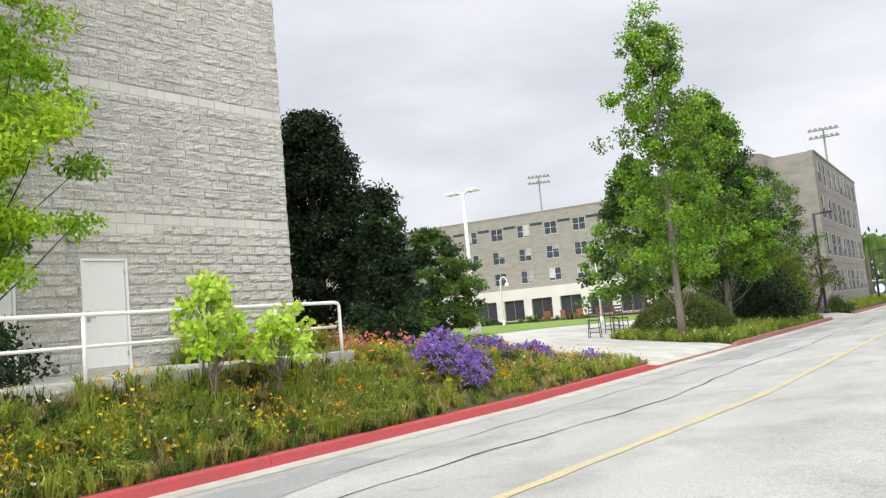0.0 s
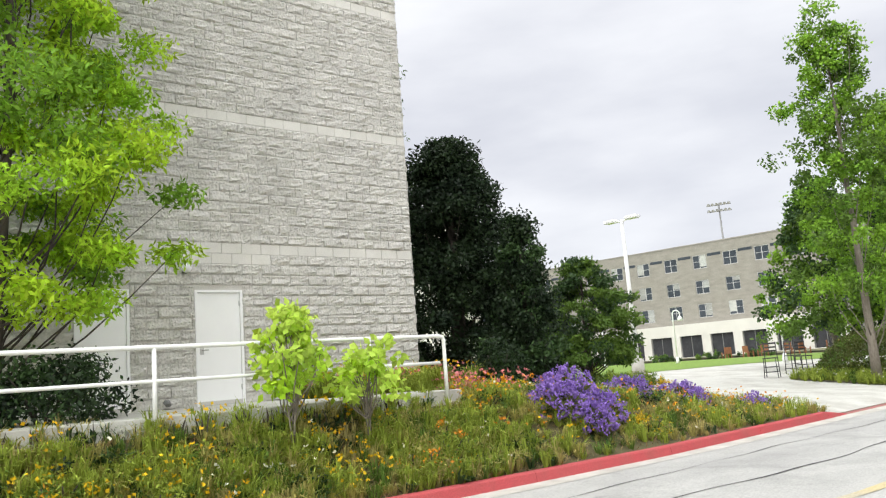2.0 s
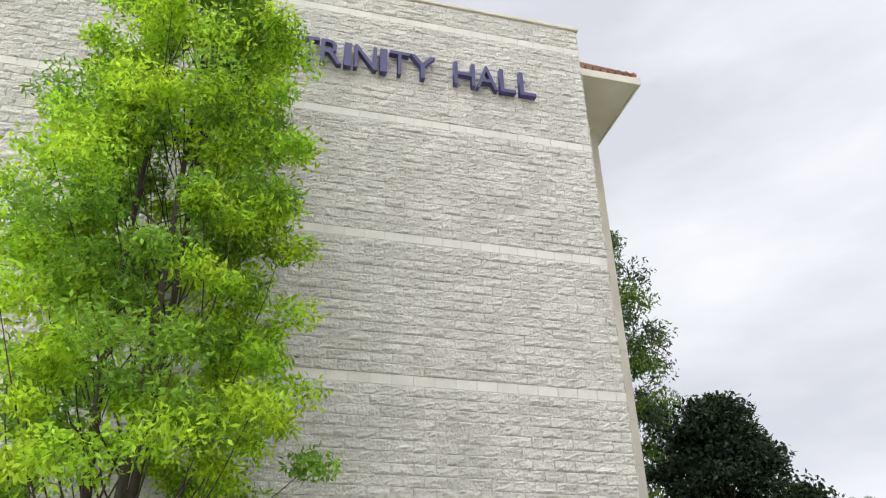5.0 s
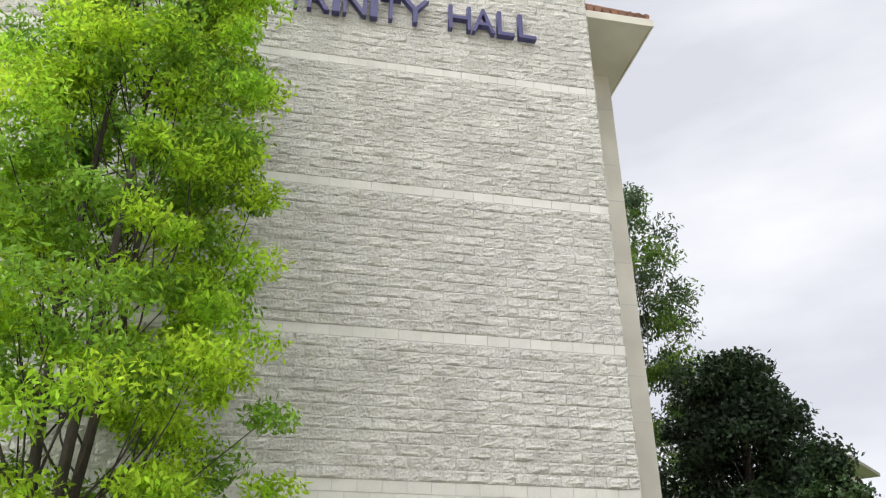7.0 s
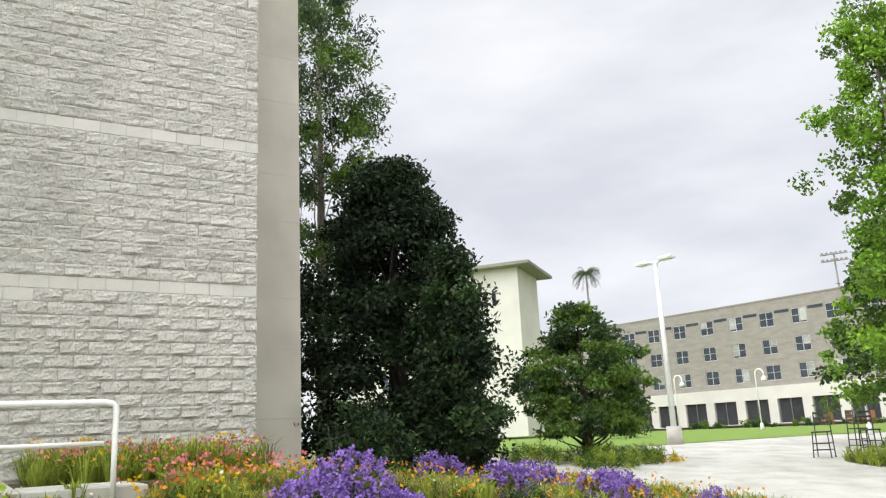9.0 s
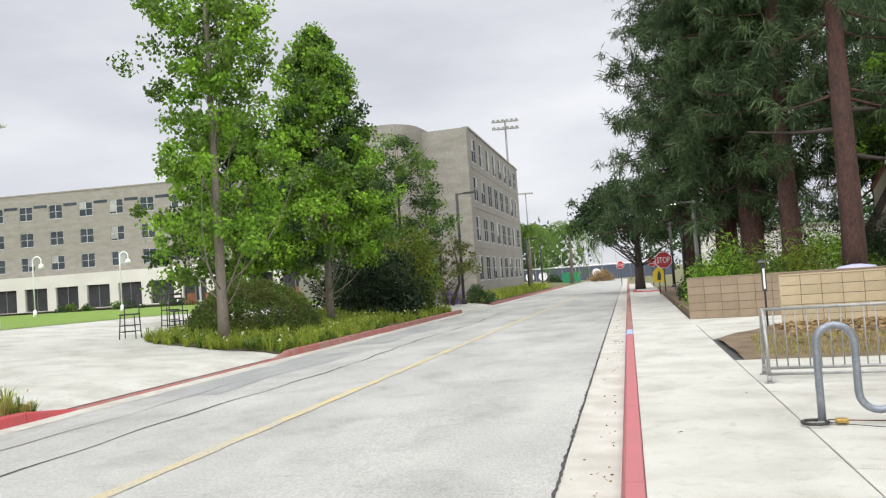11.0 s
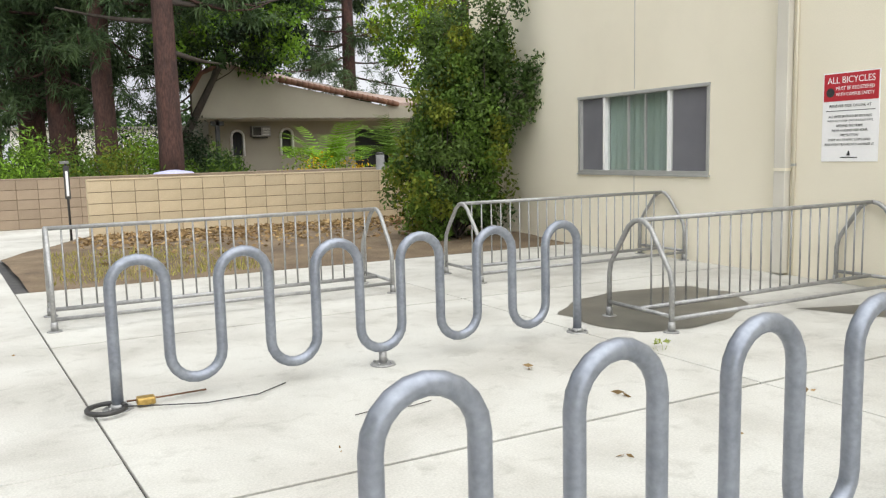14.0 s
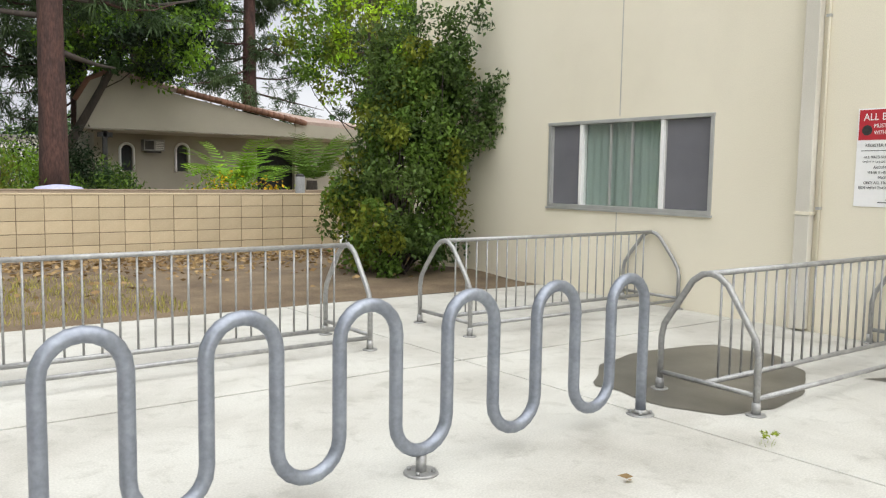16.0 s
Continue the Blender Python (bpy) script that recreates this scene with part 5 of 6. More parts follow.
tree("magnolia_tree", (-18.5, 23.5, 0.65), 4.5, lambda t: 2.3 * math.sin(math.pi * (0.22 + 0.72 * t)) ** 0.8 * (1 - 0.3 * t), 0.7, 0.16, BARK_DARK, [LEAF_MAGNOLIA, LEAF_MID, LEAF_MID], 190, 110, 0.16, 0.36, "rounded deep-green tree by the lawn", leafw=0.5, limbs=40, shell=0.5, squash=0.5)
tree("eucalyptus_tree", (-26.2, 18.3, 0.8), 18.4, lambda t: 3.1 * math.sin(math.pi * (0.15 + 0.78 * t)) ** 0.8, 5.0, 0.25, BARK_GREY, [LEAF_EUC, LEAF_MID], 190, 150, 0.22, 0.6, "tall airy grey-green tree behind the hall", leafw=0.35, droop=0.8, limbs=40, shell=0.4)
tree("slender_tree", (-10.1, 27.0, 0.12), 12.3, lambda t: 2.9 * (1 - t) ** 0.42 * (0.6 + 0.4 * min(1, 4 * t)) * (0.85 + 0.15 * math.sin(14 * t)), 2.5, 0.13, BARK_GREY, [LEAF_BRIGHT, LEAF_BRIGHT, LEAF_MID], 270, 90, 0.12, 0.36, "slender upright bright-green tree with a pale trunk", leafw=0.8, limbs=30, shell=0.25)
tree("slender_tree", (-11.3, 35.3, 0.15), 10.6, lambda t: 3.4 * (1 - t) ** 0.62 * (0.6 + 0.4 * min(1, 4 * t)), 2.2, 0.13, BARK_GREY, [LEAF_BRIGHT, LEAF_MID, LEAF_BRIGHT, LEAF_MAGNOLIA], 420, 130, 0.13, 0.42, "denser pointed green tree on the island", leafw=0.8, limbs=20, shell=0.35)
tree("slender_tree", (-15.6, 36.0, 0.3), 8.2, lambda t: 3.2 * (1 - t) ** 0.55, 1.6, 0.12, BARK_GREY, [LEAF_BRIGHT, LEAF_MID, LEAF_MAGNOLIA], 260, 75, 0.18, 0.45, "green tree behind the hedge mound", leafw=0.8, limbs=14, shell=0.35)
tree("leafy_tree", (-12.5, 45.6, 0.2), 8.3, lambda t: 2.5 * math.sin(math.pi * (0.15 + 0.8 * t)) ** 0.8, 1.0, 0.12, BARK_DARK, [LEAF_MAGNOLIA, LEAF_MID], 190, 75, 0.2, 0.45, "leafy green tree before the stair tower", leafw=0.4, limbs=25)
tree("conifer_tree", (-36.7, 41.5, 1.0), 4.6, lambda t: 2.0 * (1 - t) ** 0.8, 0.2, 0.1, BARK_DARK, LEAF_MAGNOLIA, 110, 60, 0.2, 0.35, "small dark conifer at the lawn's far side", limbs=20)
shrub("hedge_mound", (-11.7, 30.9, 0.15), 2.1, 1.9, 1.7, [LEAF_HEDGE, LEAF_HEDGE, LEAF_MID], 30000, 0.085, "clipped dome-shaped brown-green hedge mound", "hedge", clump=10, inner=0.88, fuzz=0.07)
shrub("dark_bush", (-11.2, 40.2, 0.05), 1.7, 3.0, 2.8, LEAF_DARK, 9000, 0.16, "large dark green bush at the island's end")
shrub("dark_bush", (-13.4, 42.3, 0.15), 2.2, 2.4, 3.6, [LEAF_DARK, LEAF_MAGNOLIA], 8000, 0.17, "tall dark bush behind the island")
shrub("yellow_bush", (-11.5, 43.2, 0.1), 1.7, 1.7, 4.3, [LEAF_YEL, LEAF_MID, LEAF_YEL], 9000, 0.15, "loose yellow-green bush on the island")
shrub("corner_bush", (-12.3, 13.4, 0.7), 0.85, 0.9, 1.6, [LEAF_MAGNOLIA, LEAF_DARK], 3500, 0.1, "low green bush at the hall corner")
shrub("corner_bush", (-10.1, 3.8, SLAB_Z), 0.95, 1.0, 1.0, [LEAF_DARK, LEAF_MAGNOLIA], 5000, 0.09, "dark low bush behind the handrail")
tree("sapling", (-8.0, 6.2, 0.72), 1.72, lambda t: 0.66 * (0.75 + 0.25 * math.sin(5 * t)) * (1 - 0.45 * t), 0.62, 0.016, BARK_GREY, [LEAF_PALE, LEAF_PALE, LEAF_LIME], 60, 17, 0.12, 0.15, "loose lime-green sapling beside the handrail", stems=3, leafw=0.8, droop=0.3, limbs=26, shell=0.2)
tree("sapling", (-7.9, 7.25, 0.7), 1.3, lambda t: 0.66 * (1 - 0.5 * t), 0.5, 0.013, BARK_GREY, [LEAF_PALE, LEAF_PALE, LEAF_LIME], 44, 16, 0.115, 0.15, "low lime-green sapling shoot on the bank", stems=3, leafw=0.8, droop=0.3, limbs=20, shell=0.2)
for x, y, rx, h in ((-18.6, 21.6, 1.5, 0.55), (-16.9, 24.0, 1.0, 0.45), (-17.7, 23.2, 1.3, 0.5), (-16.3, 22.2, 1.2, 0.45)):
    shrub("border_plant", (x, y, plaza_z(x, y)), rx, 0.8, h, [GRASS_GREEN, LEAF_MID], 2200, 0.16, "strappy green border plants by the plaza", leafw=0.15, droop=-0.4)
shrub("yellow_flower_clump", (-16.6, 24.7, 0.45), 0.6, 0.5, 0.35, [FL_YELLOW, LEAF_YEL], 900, 0.07, "bright yellow flower clump by the plaza", "flowers")


def scatter(name, n, place, length, width, material, label, category, lift=0.0, lean=0.35, kind="stuff"):
    """Upright blades or stalks strewn over a planted area."""
    P = np.array([place() for _ in range(n)])
    d = unit(n) * lean
    d[:, 2] = 1.0
    d /= np.linalg.norm(d, axis=1, keepdims=True)
    s = np.cross(d, unit(n))
    s /= np.linalg.norm(s, axis=1, keepdims=True)
    L = (length * RNG.uniform(0.5, 1.3, n))[:, None]
    W = (width * RNG.uniform(0.6, 1.2, n))[:, None]
    P[:, 2] += lift
    bend = unit(n) * L * 0.18
    mid = P + d * L * 0.55
    V = np.stack([P - s * W / 2, P + s * W / 2, mid + s * W / 3, P + d * L + bend], axis=1)
    return tagged(quads(name, V, material), label, category, kind=kind)


def bed_point(y0=-12.0, y1=18.8):
    def f():
        while True:
            y = RNG.uniform(y0, y1)
            x = xl(y) - 0.16 - RNG.uniform(0, 1) * (1.5 if y < 9.3 else 1.5 + 4.2 * sm(9.3, 11, y))
            if y < 18.9 - 0.05 * (xl(y) - x):
                return (x, y, left_z(x, y) - 0.02)
    return f


sheet("planted_bank", lambda y: (-8.6 if y < 9.3 else -8.6 - 4.1 * sm(9.3, 11, y), xl(y) - 0.07), steps(-30, 18.9, 70), 16, lambda x, y: left_z(x, y) + 0.05 * noise.noise(Vector((x, y, 0)) * 1.4), BED_SOIL, "grassy planted bank with mixed flowers", "planting", 0.0)
patchy = bed_point()


def clumpy(keep, seed):
    def f():
        while True:
            p = patchy()
            if noise.noise(Vector((p[0] * 1.1 + seed, p[1] * 1.1, 0))) > keep:
                return p
    return f


def low_near_slab(f):
    def g():
        while True:
            p = f()
            if p[0] > -8.25 or p[1] > 9.4 or RNG.uniform() < 0.35:
                return p
    return g


def tufts(name, count, per, place, length, width, material, label, splay=0.75):
    """Fountains of grass: blades that arch out from shared roots, each blade two joined quads."""
    roots = np.array([place() for _ in range(count)])
    size = RNG.uniform(0.55, 1.35, count)
    c, k = roots.repeat(per, axis=0), size.repeat(per)
    n = len(c)
    ang = RNG.uniform(0, 2 * math.pi, n)
    out = np.stack([np.cos(ang), np.sin(ang), np.zeros(n)], axis=1)
    far_ = (RNG.uniform(0.1, 1, n) * splay * length * k)[:, None]
    up_ = (RNG.uniform(0.55, 1.1, n) * length * k)[:, None] * np.array([0, 0, 1.0])
    a = c + out * far_ * 0.16
    mid = a + out * far_ * 0.42 + up_ * 0.75
    tip = a + out * far_ + up_ * RNG.uniform(0.55, 1.05, n)[:, None]
    side = np.stack([-np.sin(ang), np.cos(ang), RNG.uniform(-0.4, 0.4, n)], axis=1) * (width * RNG.uniform(0.6, 1.2, n))[:, None] / 2
    V = np.concatenate([np.stack([a - side, a + side, mid + side, mid - side], axis=1), np.stack([mid - side, mid + side, tip + side * 0.15, tip - side * 0.15], axis=1)])
    return tagged(quads(name, V, material), label, "grass", kind="stuff")


tufts("bank_grass", 1900, 36, low_near_slab(patchy), 0.27, 0.014, GRASS, "arching olive and straw grass tufts on the bank")
tufts("bank_grass", 2100, 36, low_near_slab(clumpy(-0.1, 3)), 0.3, 0.015, GRASS_GREEN, "arching green grass tufts on the bank")
tufts("bank_grass", 800, 30, low_near_slab(clumpy(0.0, 57)), 0.26, 0.012, LEAF_MID, "darker green grass tufts on the bank")
tufts("bank_weeds", 650, 16, low_near_slab(clumpy(0.08, 31)), 0.2, 0.03, LEAF_MAGNOLIA, "broad-leaved dark green weeds on the bank", 1.2)
scatter("bank_thatch", 26000, patchy, 0.14, 0.009, DRY_LEAF, "dry thatch under the bank grass", "grass", lean=1.3)
scatter("seed_stalks", 130, lambda: (lambda y: (-8.35 + RNG.uniform(-0.1, 0.15), y, left_z(-8.35, y)))(RNG.uniform(3.0, 8.2)), 0.28, 0.007, BARK_DARK, "dark dry seed stalks along the walkway edge", "plants", lean=0.2)


def back_of_bed(y0, y1, d):
    f = bed_point(y0, y1)

    def g():
        while True:
            p = f()
            if p[0] < xl(p[1]) - d:
                return p
    return g


def blooms(name, n, place, size, material, label, lo, hi):
    P = np.array([place() for _ in range(n)])
    P[:, 2] += RNG.uniform(lo, hi, n)
    V = leaf_quads(P, size, size * 0.9, -0.2, 0.3)
    V2 = leaf_quads(P, size, size * 0.9, -0.2, 0.3)
    return tagged(quads(name, np.concatenate([V, V2]), material), label, "flowers", kind="stuff")


k_ = 0
spot = back_of_bed(-3.0, 18.0, 0.45)
while k_ < 46:
    x, y, z = spot()
    if y < 9.4 and x < -8.3:
        continue
    tone = ([LEAF_MID, GRASS_GREEN, LEAF_YEL], [LEAF_YEL, GRASS, FL_ORANGE], [LEAF_DARK, LEAF_MID, LEAF_MID], [GRASS_GREEN, LEAF_MID, FL_YELLOW, LEAF_MID])[k_ % 4]
    w = RNG.uniform(0.22, 0.5)
    ob_ = shrub("flowering_clump", (x, y, z - 0.02), w, w, w * RNG.uniform(0.6, 0.95), tone, 620, 0.05, ("low green clump among the bank grass", "low clump with orange flowers on the bank", "dark green clump among the bank grass", "green clump with yellow flowers on the bank")[k_ % 4], "plant", clump=16)
    k_ += 1
corner_bed = lambda: (RNG.uniform(-12.7, -10.1), RNG.uniform(8.4, 11.2), SLAB_Z)
tufts("corner_grass", 170, 34, corner_bed, 0.42, 0.013, GRASS_GREEN, "yellow-green grass tufts in the bed beside the hall")
tufts("corner_grass", 90, 30, corner_bed, 0.4, 0.013, LEAF_YEL, "yellowish plants in the bed beside the hall")
blooms("pink_flowers", 260, corner_bed, 0.055, FL_PINK, "pink flowers in the bed beside the hall", 0.25, 0.5)
blooms("yellow_flowers", 160, corner_bed, 0.06, FL_YELLOW, "yellow flowers in the bed beside the hall", 0.25, 0.55)
blooms("yellow_flowers", 1500, clumpy(0.05, 9), 0.05, FL_YELLOW, "small yellow daisies among the bank grass", 0.2, 0.36)
blooms("cream_flowers", 260, clumpy(0.12, 15), 0.045, FL_WHITE, "small cream flowers among the bank grass", 0.2, 0.36)
blooms("orange_flowers", 700, back_of_bed(9.2, 18.6, 0.7), 0.055, FL_ORANGE, "orange and yellow flowers at the rail end", 0.15, 0.45)
blooms("pink_flowers", 300, back_of_bed(9.0, 11.2, 1.5), 0.055, FL_PINK, "pink and red flowers at the rail end", 0.2, 0.5)


def statice(x, y, r, h, n):
    """A mound of sea lavender: grey-green leaves under a dome of purple heads."""
    z = left_z(x, y)
    ob = thing("purple_statice", pose(x, y, z - 0.03), "mounded purple statice in full flower on the bank", "flowers", "statice")
    d = unit(n)
    d[:, 2] = np.abs(d[:, 2])
    c = d * np.array([r, r, h]) * RNG.uniform(0.8, 1.05, n)[:, None]
    heads = c.repeat(16, axis=0) + unit(n * 16) * 0.05
    quads("bloom", leaf_quads(heads, 0.045, 0.045, -0.3), FL_PURPLE, ob, "purple papery flower heads")
    low = d * np.array([r * 0.85, r * 0.85, h * 0.72]) * RNG.uniform(0.3, 1, n)[:, None]
    quads("leaves", leaf_quads(low.repeat(5, axis=0) + unit(n * 5) * 0.06, 0.16, 0.05, 0.1), LEAF_HEDGE, ob)
    return ob


for x, y, r, h, n in ((-8.05, 10.9, 0.5, 0.62, 130), (-8.35, 11.5, 0.55, 0.62, 140), (-7.75, 11.35, 0.42, 0.5, 100), (-7.95, 11.9, 0.4, 0.5, 90), (-9.3, 14.3, 0.5, 0.6, 110), (-9.0, 15.6, 0.5, 0.55, 110), (-9.6, 16.6, 0.5, 0.5, 110), (-8.6, 17.5, 0.35, 0.4, 70), (-10.8, 15.8, 0.6, 0.6, 130), (-11.8, 14.6, 0.6, 0.65, 130), (-10.6, 17.4, 0.5, 0.5, 110)):
    statice(x, y, r, h, n)
isl = lambda: (lambda y: (lambda x: (x, y, plaza_z(x, y) - 0.02))(xl(y) - 0.2 - RNG.uniform(0, 1) * 5.2 * min(1, (y - 26.4) / 2.5 + 0.35)))(RNG.uniform(26.6, 44.0))
sheet("island_soil", lambda y: (xl(y) - 0.115 - 5.6 * min(1, (y - 26.5) / 2.5 + 0.3), xl(y) - 0.115), steps(26.5, 44.4, 24), 8, plaza_z, BED_SOIL, "planted tree island beside the road", "planting", 0.05)
tufts("island_grass", 900, 30, isl, 0.4, 0.02, GRASS_GREEN, "arching green border plants on the island")
tufts("island_grass", 420, 26, isl, 0.36, 0.022, LEAF_MID, "darker border plants on the island")
blooms("cream_flowers", 160, isl, 0.07, FL_WHITE, "pale flowers on the island border", 0.25, 0.45)

# verge before the dormitory
verge = lambda: (lambda y: (xl(y) - 0.3 - RNG.uniform(0, 3.2), y, 0.05))(RNG.uniform(53, 82))
sheet("verge_soil", lambda y: (xl(y) - 4.2, xl(y) - 0.115), steps(52.3, 88, 12), 3, lambda x, y: 0.06, BED_SOIL, "planted verge before the dormitory", "planting")
scatter("verge_grass", 5000, verge, 0.55, 0.05, GRASS_GREEN, "yellow-green border plants on the verge", "grass")
shrub("purple_bush", (-11.9, 50.6, 0.1), 0.9, 0.9, 1.0, [FL_PURPLE, LEAF_HEDGE], 1500, 0.12, "purple flowering bush before the tower")
shrub("low_shrub", (-10.9, 52.8, 0.1), 1.0, 1.2, 0.9, LEAF_MAGNOLIA, 1500, 0.14, "rounded green shrub on the verge")
tree("gnarled_tree", (-11.5, 49.2, 0.1), 3.4, lambda t: 1.9 * math.sin(math.pi * (0.3 + 0.6 * t)), 1.6, 0.16, BARK_DARK, LEAF_HEDGE, 60, 40, 0.16, 0.32, "gnarled small tree with sparse foliage", stems=3, limbs=26)


# ---- palms ----
def palm(x, y, z, h, r, fronds, label, droop=1.0):
    ob = thing("palm_tree", pose(x, y, z), label, "palm tree")
    part("trunk", tube([(0, 0, 0), (0.1, 0, h * 0.5), (0, 0, h)], 0.2, 8, None, [0.24, 0.17, 0.14]), BARK_GREY, ob)
    V = []
    for k in range(fronds):
        a, up = RNG.uniform(0, 2 * math.pi), RNG.uniform(-0.3, 1.1)
        pts = [Vector((math.cos(a) * r * t, math.sin(a) * r * t, h + up * r * t - droop * r * t * t)) for t in np.linspace(0, 1, 11)]
        for i in range(10):
            for s in (-1, 1):
                for q in (0.0, 0.33, 0.66):
                    p = pts[i].lerp(pts[i + 1], q)
                    side = Vector((-math.sin(a), math.cos(a), 0)) * s * r * RNG.uniform(0.06, 0.14) + Vector((math.cos(a), math.sin(a), 0)) * r * 0.06 + Vector((0, 0, -r * RNG.uniform(0.1, 0.26) * droop))
                    w = (pts[i + 1] - pts[i]) * 0.14
                    V.append([p, p + w, p + side + w * 0.2, p + side])
    quads("fronds", np.array([[tuple(v) for v in q] for q in V]), LEAF_EUC if h > 9 else LEAF_MID, ob)
    return ob


palm(-17.6, 97, 0, 6.6, 3.4, 44, "weeping feather palm beyond the dormitory", 1.35)
palm(-14.0, 103, 0, 6.8, 3.6, 40, "feather palm at the end of the road", 1.35)
palm(-98, 93, 1, 25.5, 2.3, 60, "tall thin fan palm behind the residence", 0.9)

# ---- end of the road ----
fence = thing("windscreen_fence", pose(0, 0, 0), "chain fence with dark blue windscreen across the field", "fence")
for k in range(14):
    part("post", tube([(-28 + 1.9 * k, 122, -0.3), (-28 + 1.9 * k, 122, 4.2)], 0.05, 6), GALV_DULL, fence)
part("top_rail", tube([(-28, 121.95, 2.1), (-3.3, 121.95, 2.1)], 0.07, 6), WHITE_METAL, fence)
for k in range(13):
    part("windscreen", bx((-27.95 + 1.9 * k, 121.9, 0.1), (-26.15 + 1.9 * k, 121.94, 2.0)), mat("navy_windscreen", (0.06, 0.075, 0.11), (0.08, 0.09, 0.12), 1, 20, 0.8, 0.05), fence)
for k in (2, 3, 7):
    part("round_badge", tube([(-27.0 + 1.9 * k, 121.88, 1.0), (-27.0 + 1.9 * k, 121.86, 1.0)], 0.62, 18), SIGN_WHITE, fence)
skip = thing("green_bin", pose(-15.9, 114, -0.1), "green metal dumpster at the road end", "dumpster")
GREEN = mat("green_painted_steel", (0.02, 0.25, 0.11), (0.02, 0.2, 0.09), 2, 30, 0.5, 0.05)
part("body", bx((-1.1, -0.7, 0.12), (1.1, 0.7, 1.35), 0.04), GREEN, skip)
part("lid", bx((-1.15, -0.75, 1.36), (1.15, 0.75, 1.44), 0.02), GREEN, skip)
for x in (-0.9, 0.9):
    part("wheel", tube([(x, -0.5, 0.1), (x + 0.08, -0.5, 0.1)], 0.1, 12), DARK_METAL, skip)
shrub("brown_bush", (-11.9, 114, -0.1), 1.7, 1.3, 1.6, DRY_LEAF, 2500, 0.2, "rounded dry reddish bush at the road end")
shrub("green_bush", (-18.2, 114, -0.1), 1.0, 1.2, 1.3, LEAF_MAGNOLIA, 2000, 0.2, "rounded green bush at the road end")
tree("street_tree", (-2.6, 60.0, 0.05), 6.8, lambda t: 4.0 * math.sin(math.pi * (0.22 + 0.7 * t)) ** 0.8, 3.0, 0.28, BARK_DARK, [LEAF_MAGNOLIA, LEAF_DARK], 230, 70, 0.24, 0.65, "spreading round-headed street tree at the crossing", leafw=0.5, limbs=40)
far_wall = thing("service_building", pose(0, 0, 0), "low pale service building beyond the crossing", "building")
part("wall", bx((0.8, 92, 0), (16, 104, 4.2)), WHITE_WALL, far_wall)
part("roof", bx((0.5, 91.6, 4.2), (16.4, 104.4, 4.45)), DORM_LIGHT, far_wall)
V = []
for k in range(60):
    x, y = RNG.uniform(-190, 120), RNG.uniform(125, 190)
    V.append((x, y, RNG.uniform(7, 13), RNG.uniform(4, 8)))
woods = []
for x, y, h, r in V:
    c = unit(60) * np.array([r, r, h * 0.5]) * RNG.uniform(0.6, 1, 60)[:, None] + np.array([x, y, h * 0.55])
    woods.append(leaf_quads(c.repeat(8, axis=0) + unit(480) * 0.9, 1.0, 0.7, 0.2))
tagged(quads("far_trees", np.concatenate(woods), LEAF_MAGNOLIA), "distant line of green trees on the skyline", "trees", kind="stuff")

# ---- pines and greenery on the right ----
def pine(x, y, z, h, r, first, tr, whorls, label, crown_r=4.0, lean=(0, 0)):
    """A tall pine: straight flaky trunk, drooping boughs and long needle tufts."""
    ob = thing("pine_tree", pose(x, y, z), label, "pine tree", "pines")
    bm = bmesh.new()
    tube([(lean[0] * t, lean[1] * t, h * t) for t in np.linspace(0, 1, 12)], tr, 12, bm, [tr * (1.15 - 0.9 * t) for t in np.linspace(0, 1, 12)])
    for v in bm.verts:
        v.co += Vector((v.co.x, v.co.y, 0)) * 0.12 * noise.noise(Vector((v.co.x * 4, v.co.y * 4, v.co.z * 2)))
    tips = []
    for k in range(whorls):
        zt = first + (h - first) * RNG.uniform(0, 1) ** 0.9
        a = RNG.uniform(0, 2 * math.pi)
        reach = crown_r * (1 - 0.6 * (zt - first) / (h - first)) * RNG.uniform(0.55, 1.1)
        base = Vector((lean[0] * zt / h, lean[1] * zt / h, zt))
        tip = base + Vector((math.cos(a) * reach, math.sin(a) * reach, -0.12 * reach + RNG.uniform(-0.5, 0.6)))
        limb(base, tip, 0.055, 0.012, 0.1, 4, bm, 5)
        for q in range(11):
            f = RNG.uniform(0.3, 1.0)
            p = base.lerp(tip, f) + Vector(unit(1)[0]) * 0.5
            tips.append(p)
    part("trunk", bm, BARK_PINE, ob)
    P = np.array([tuple(p) for p in tips]).repeat(42, axis=0)
    n = len(P)
    d = unit(n)
    d[:, 2] -= 0.45
    d /= np.linalg.norm(d, axis=1, keepdims=True)
    s = np.cross(d, unit(n))
    s /= np.linalg.norm(s, axis=1, keepdims=True)
    P = P + unit(n) * 0.16
    L = RNG.uniform(0.25, 0.5, n)[:, None]
    W = 0.02
    V = np.stack([P, P + d * L * 0.5 + s * W, P + d * L + np.array([0, 0, -0.06]), P + d * L * 0.5 - s * W], axis=1)
    quads("needles", V, NEEDLE, ob)
    return ob


pines = []
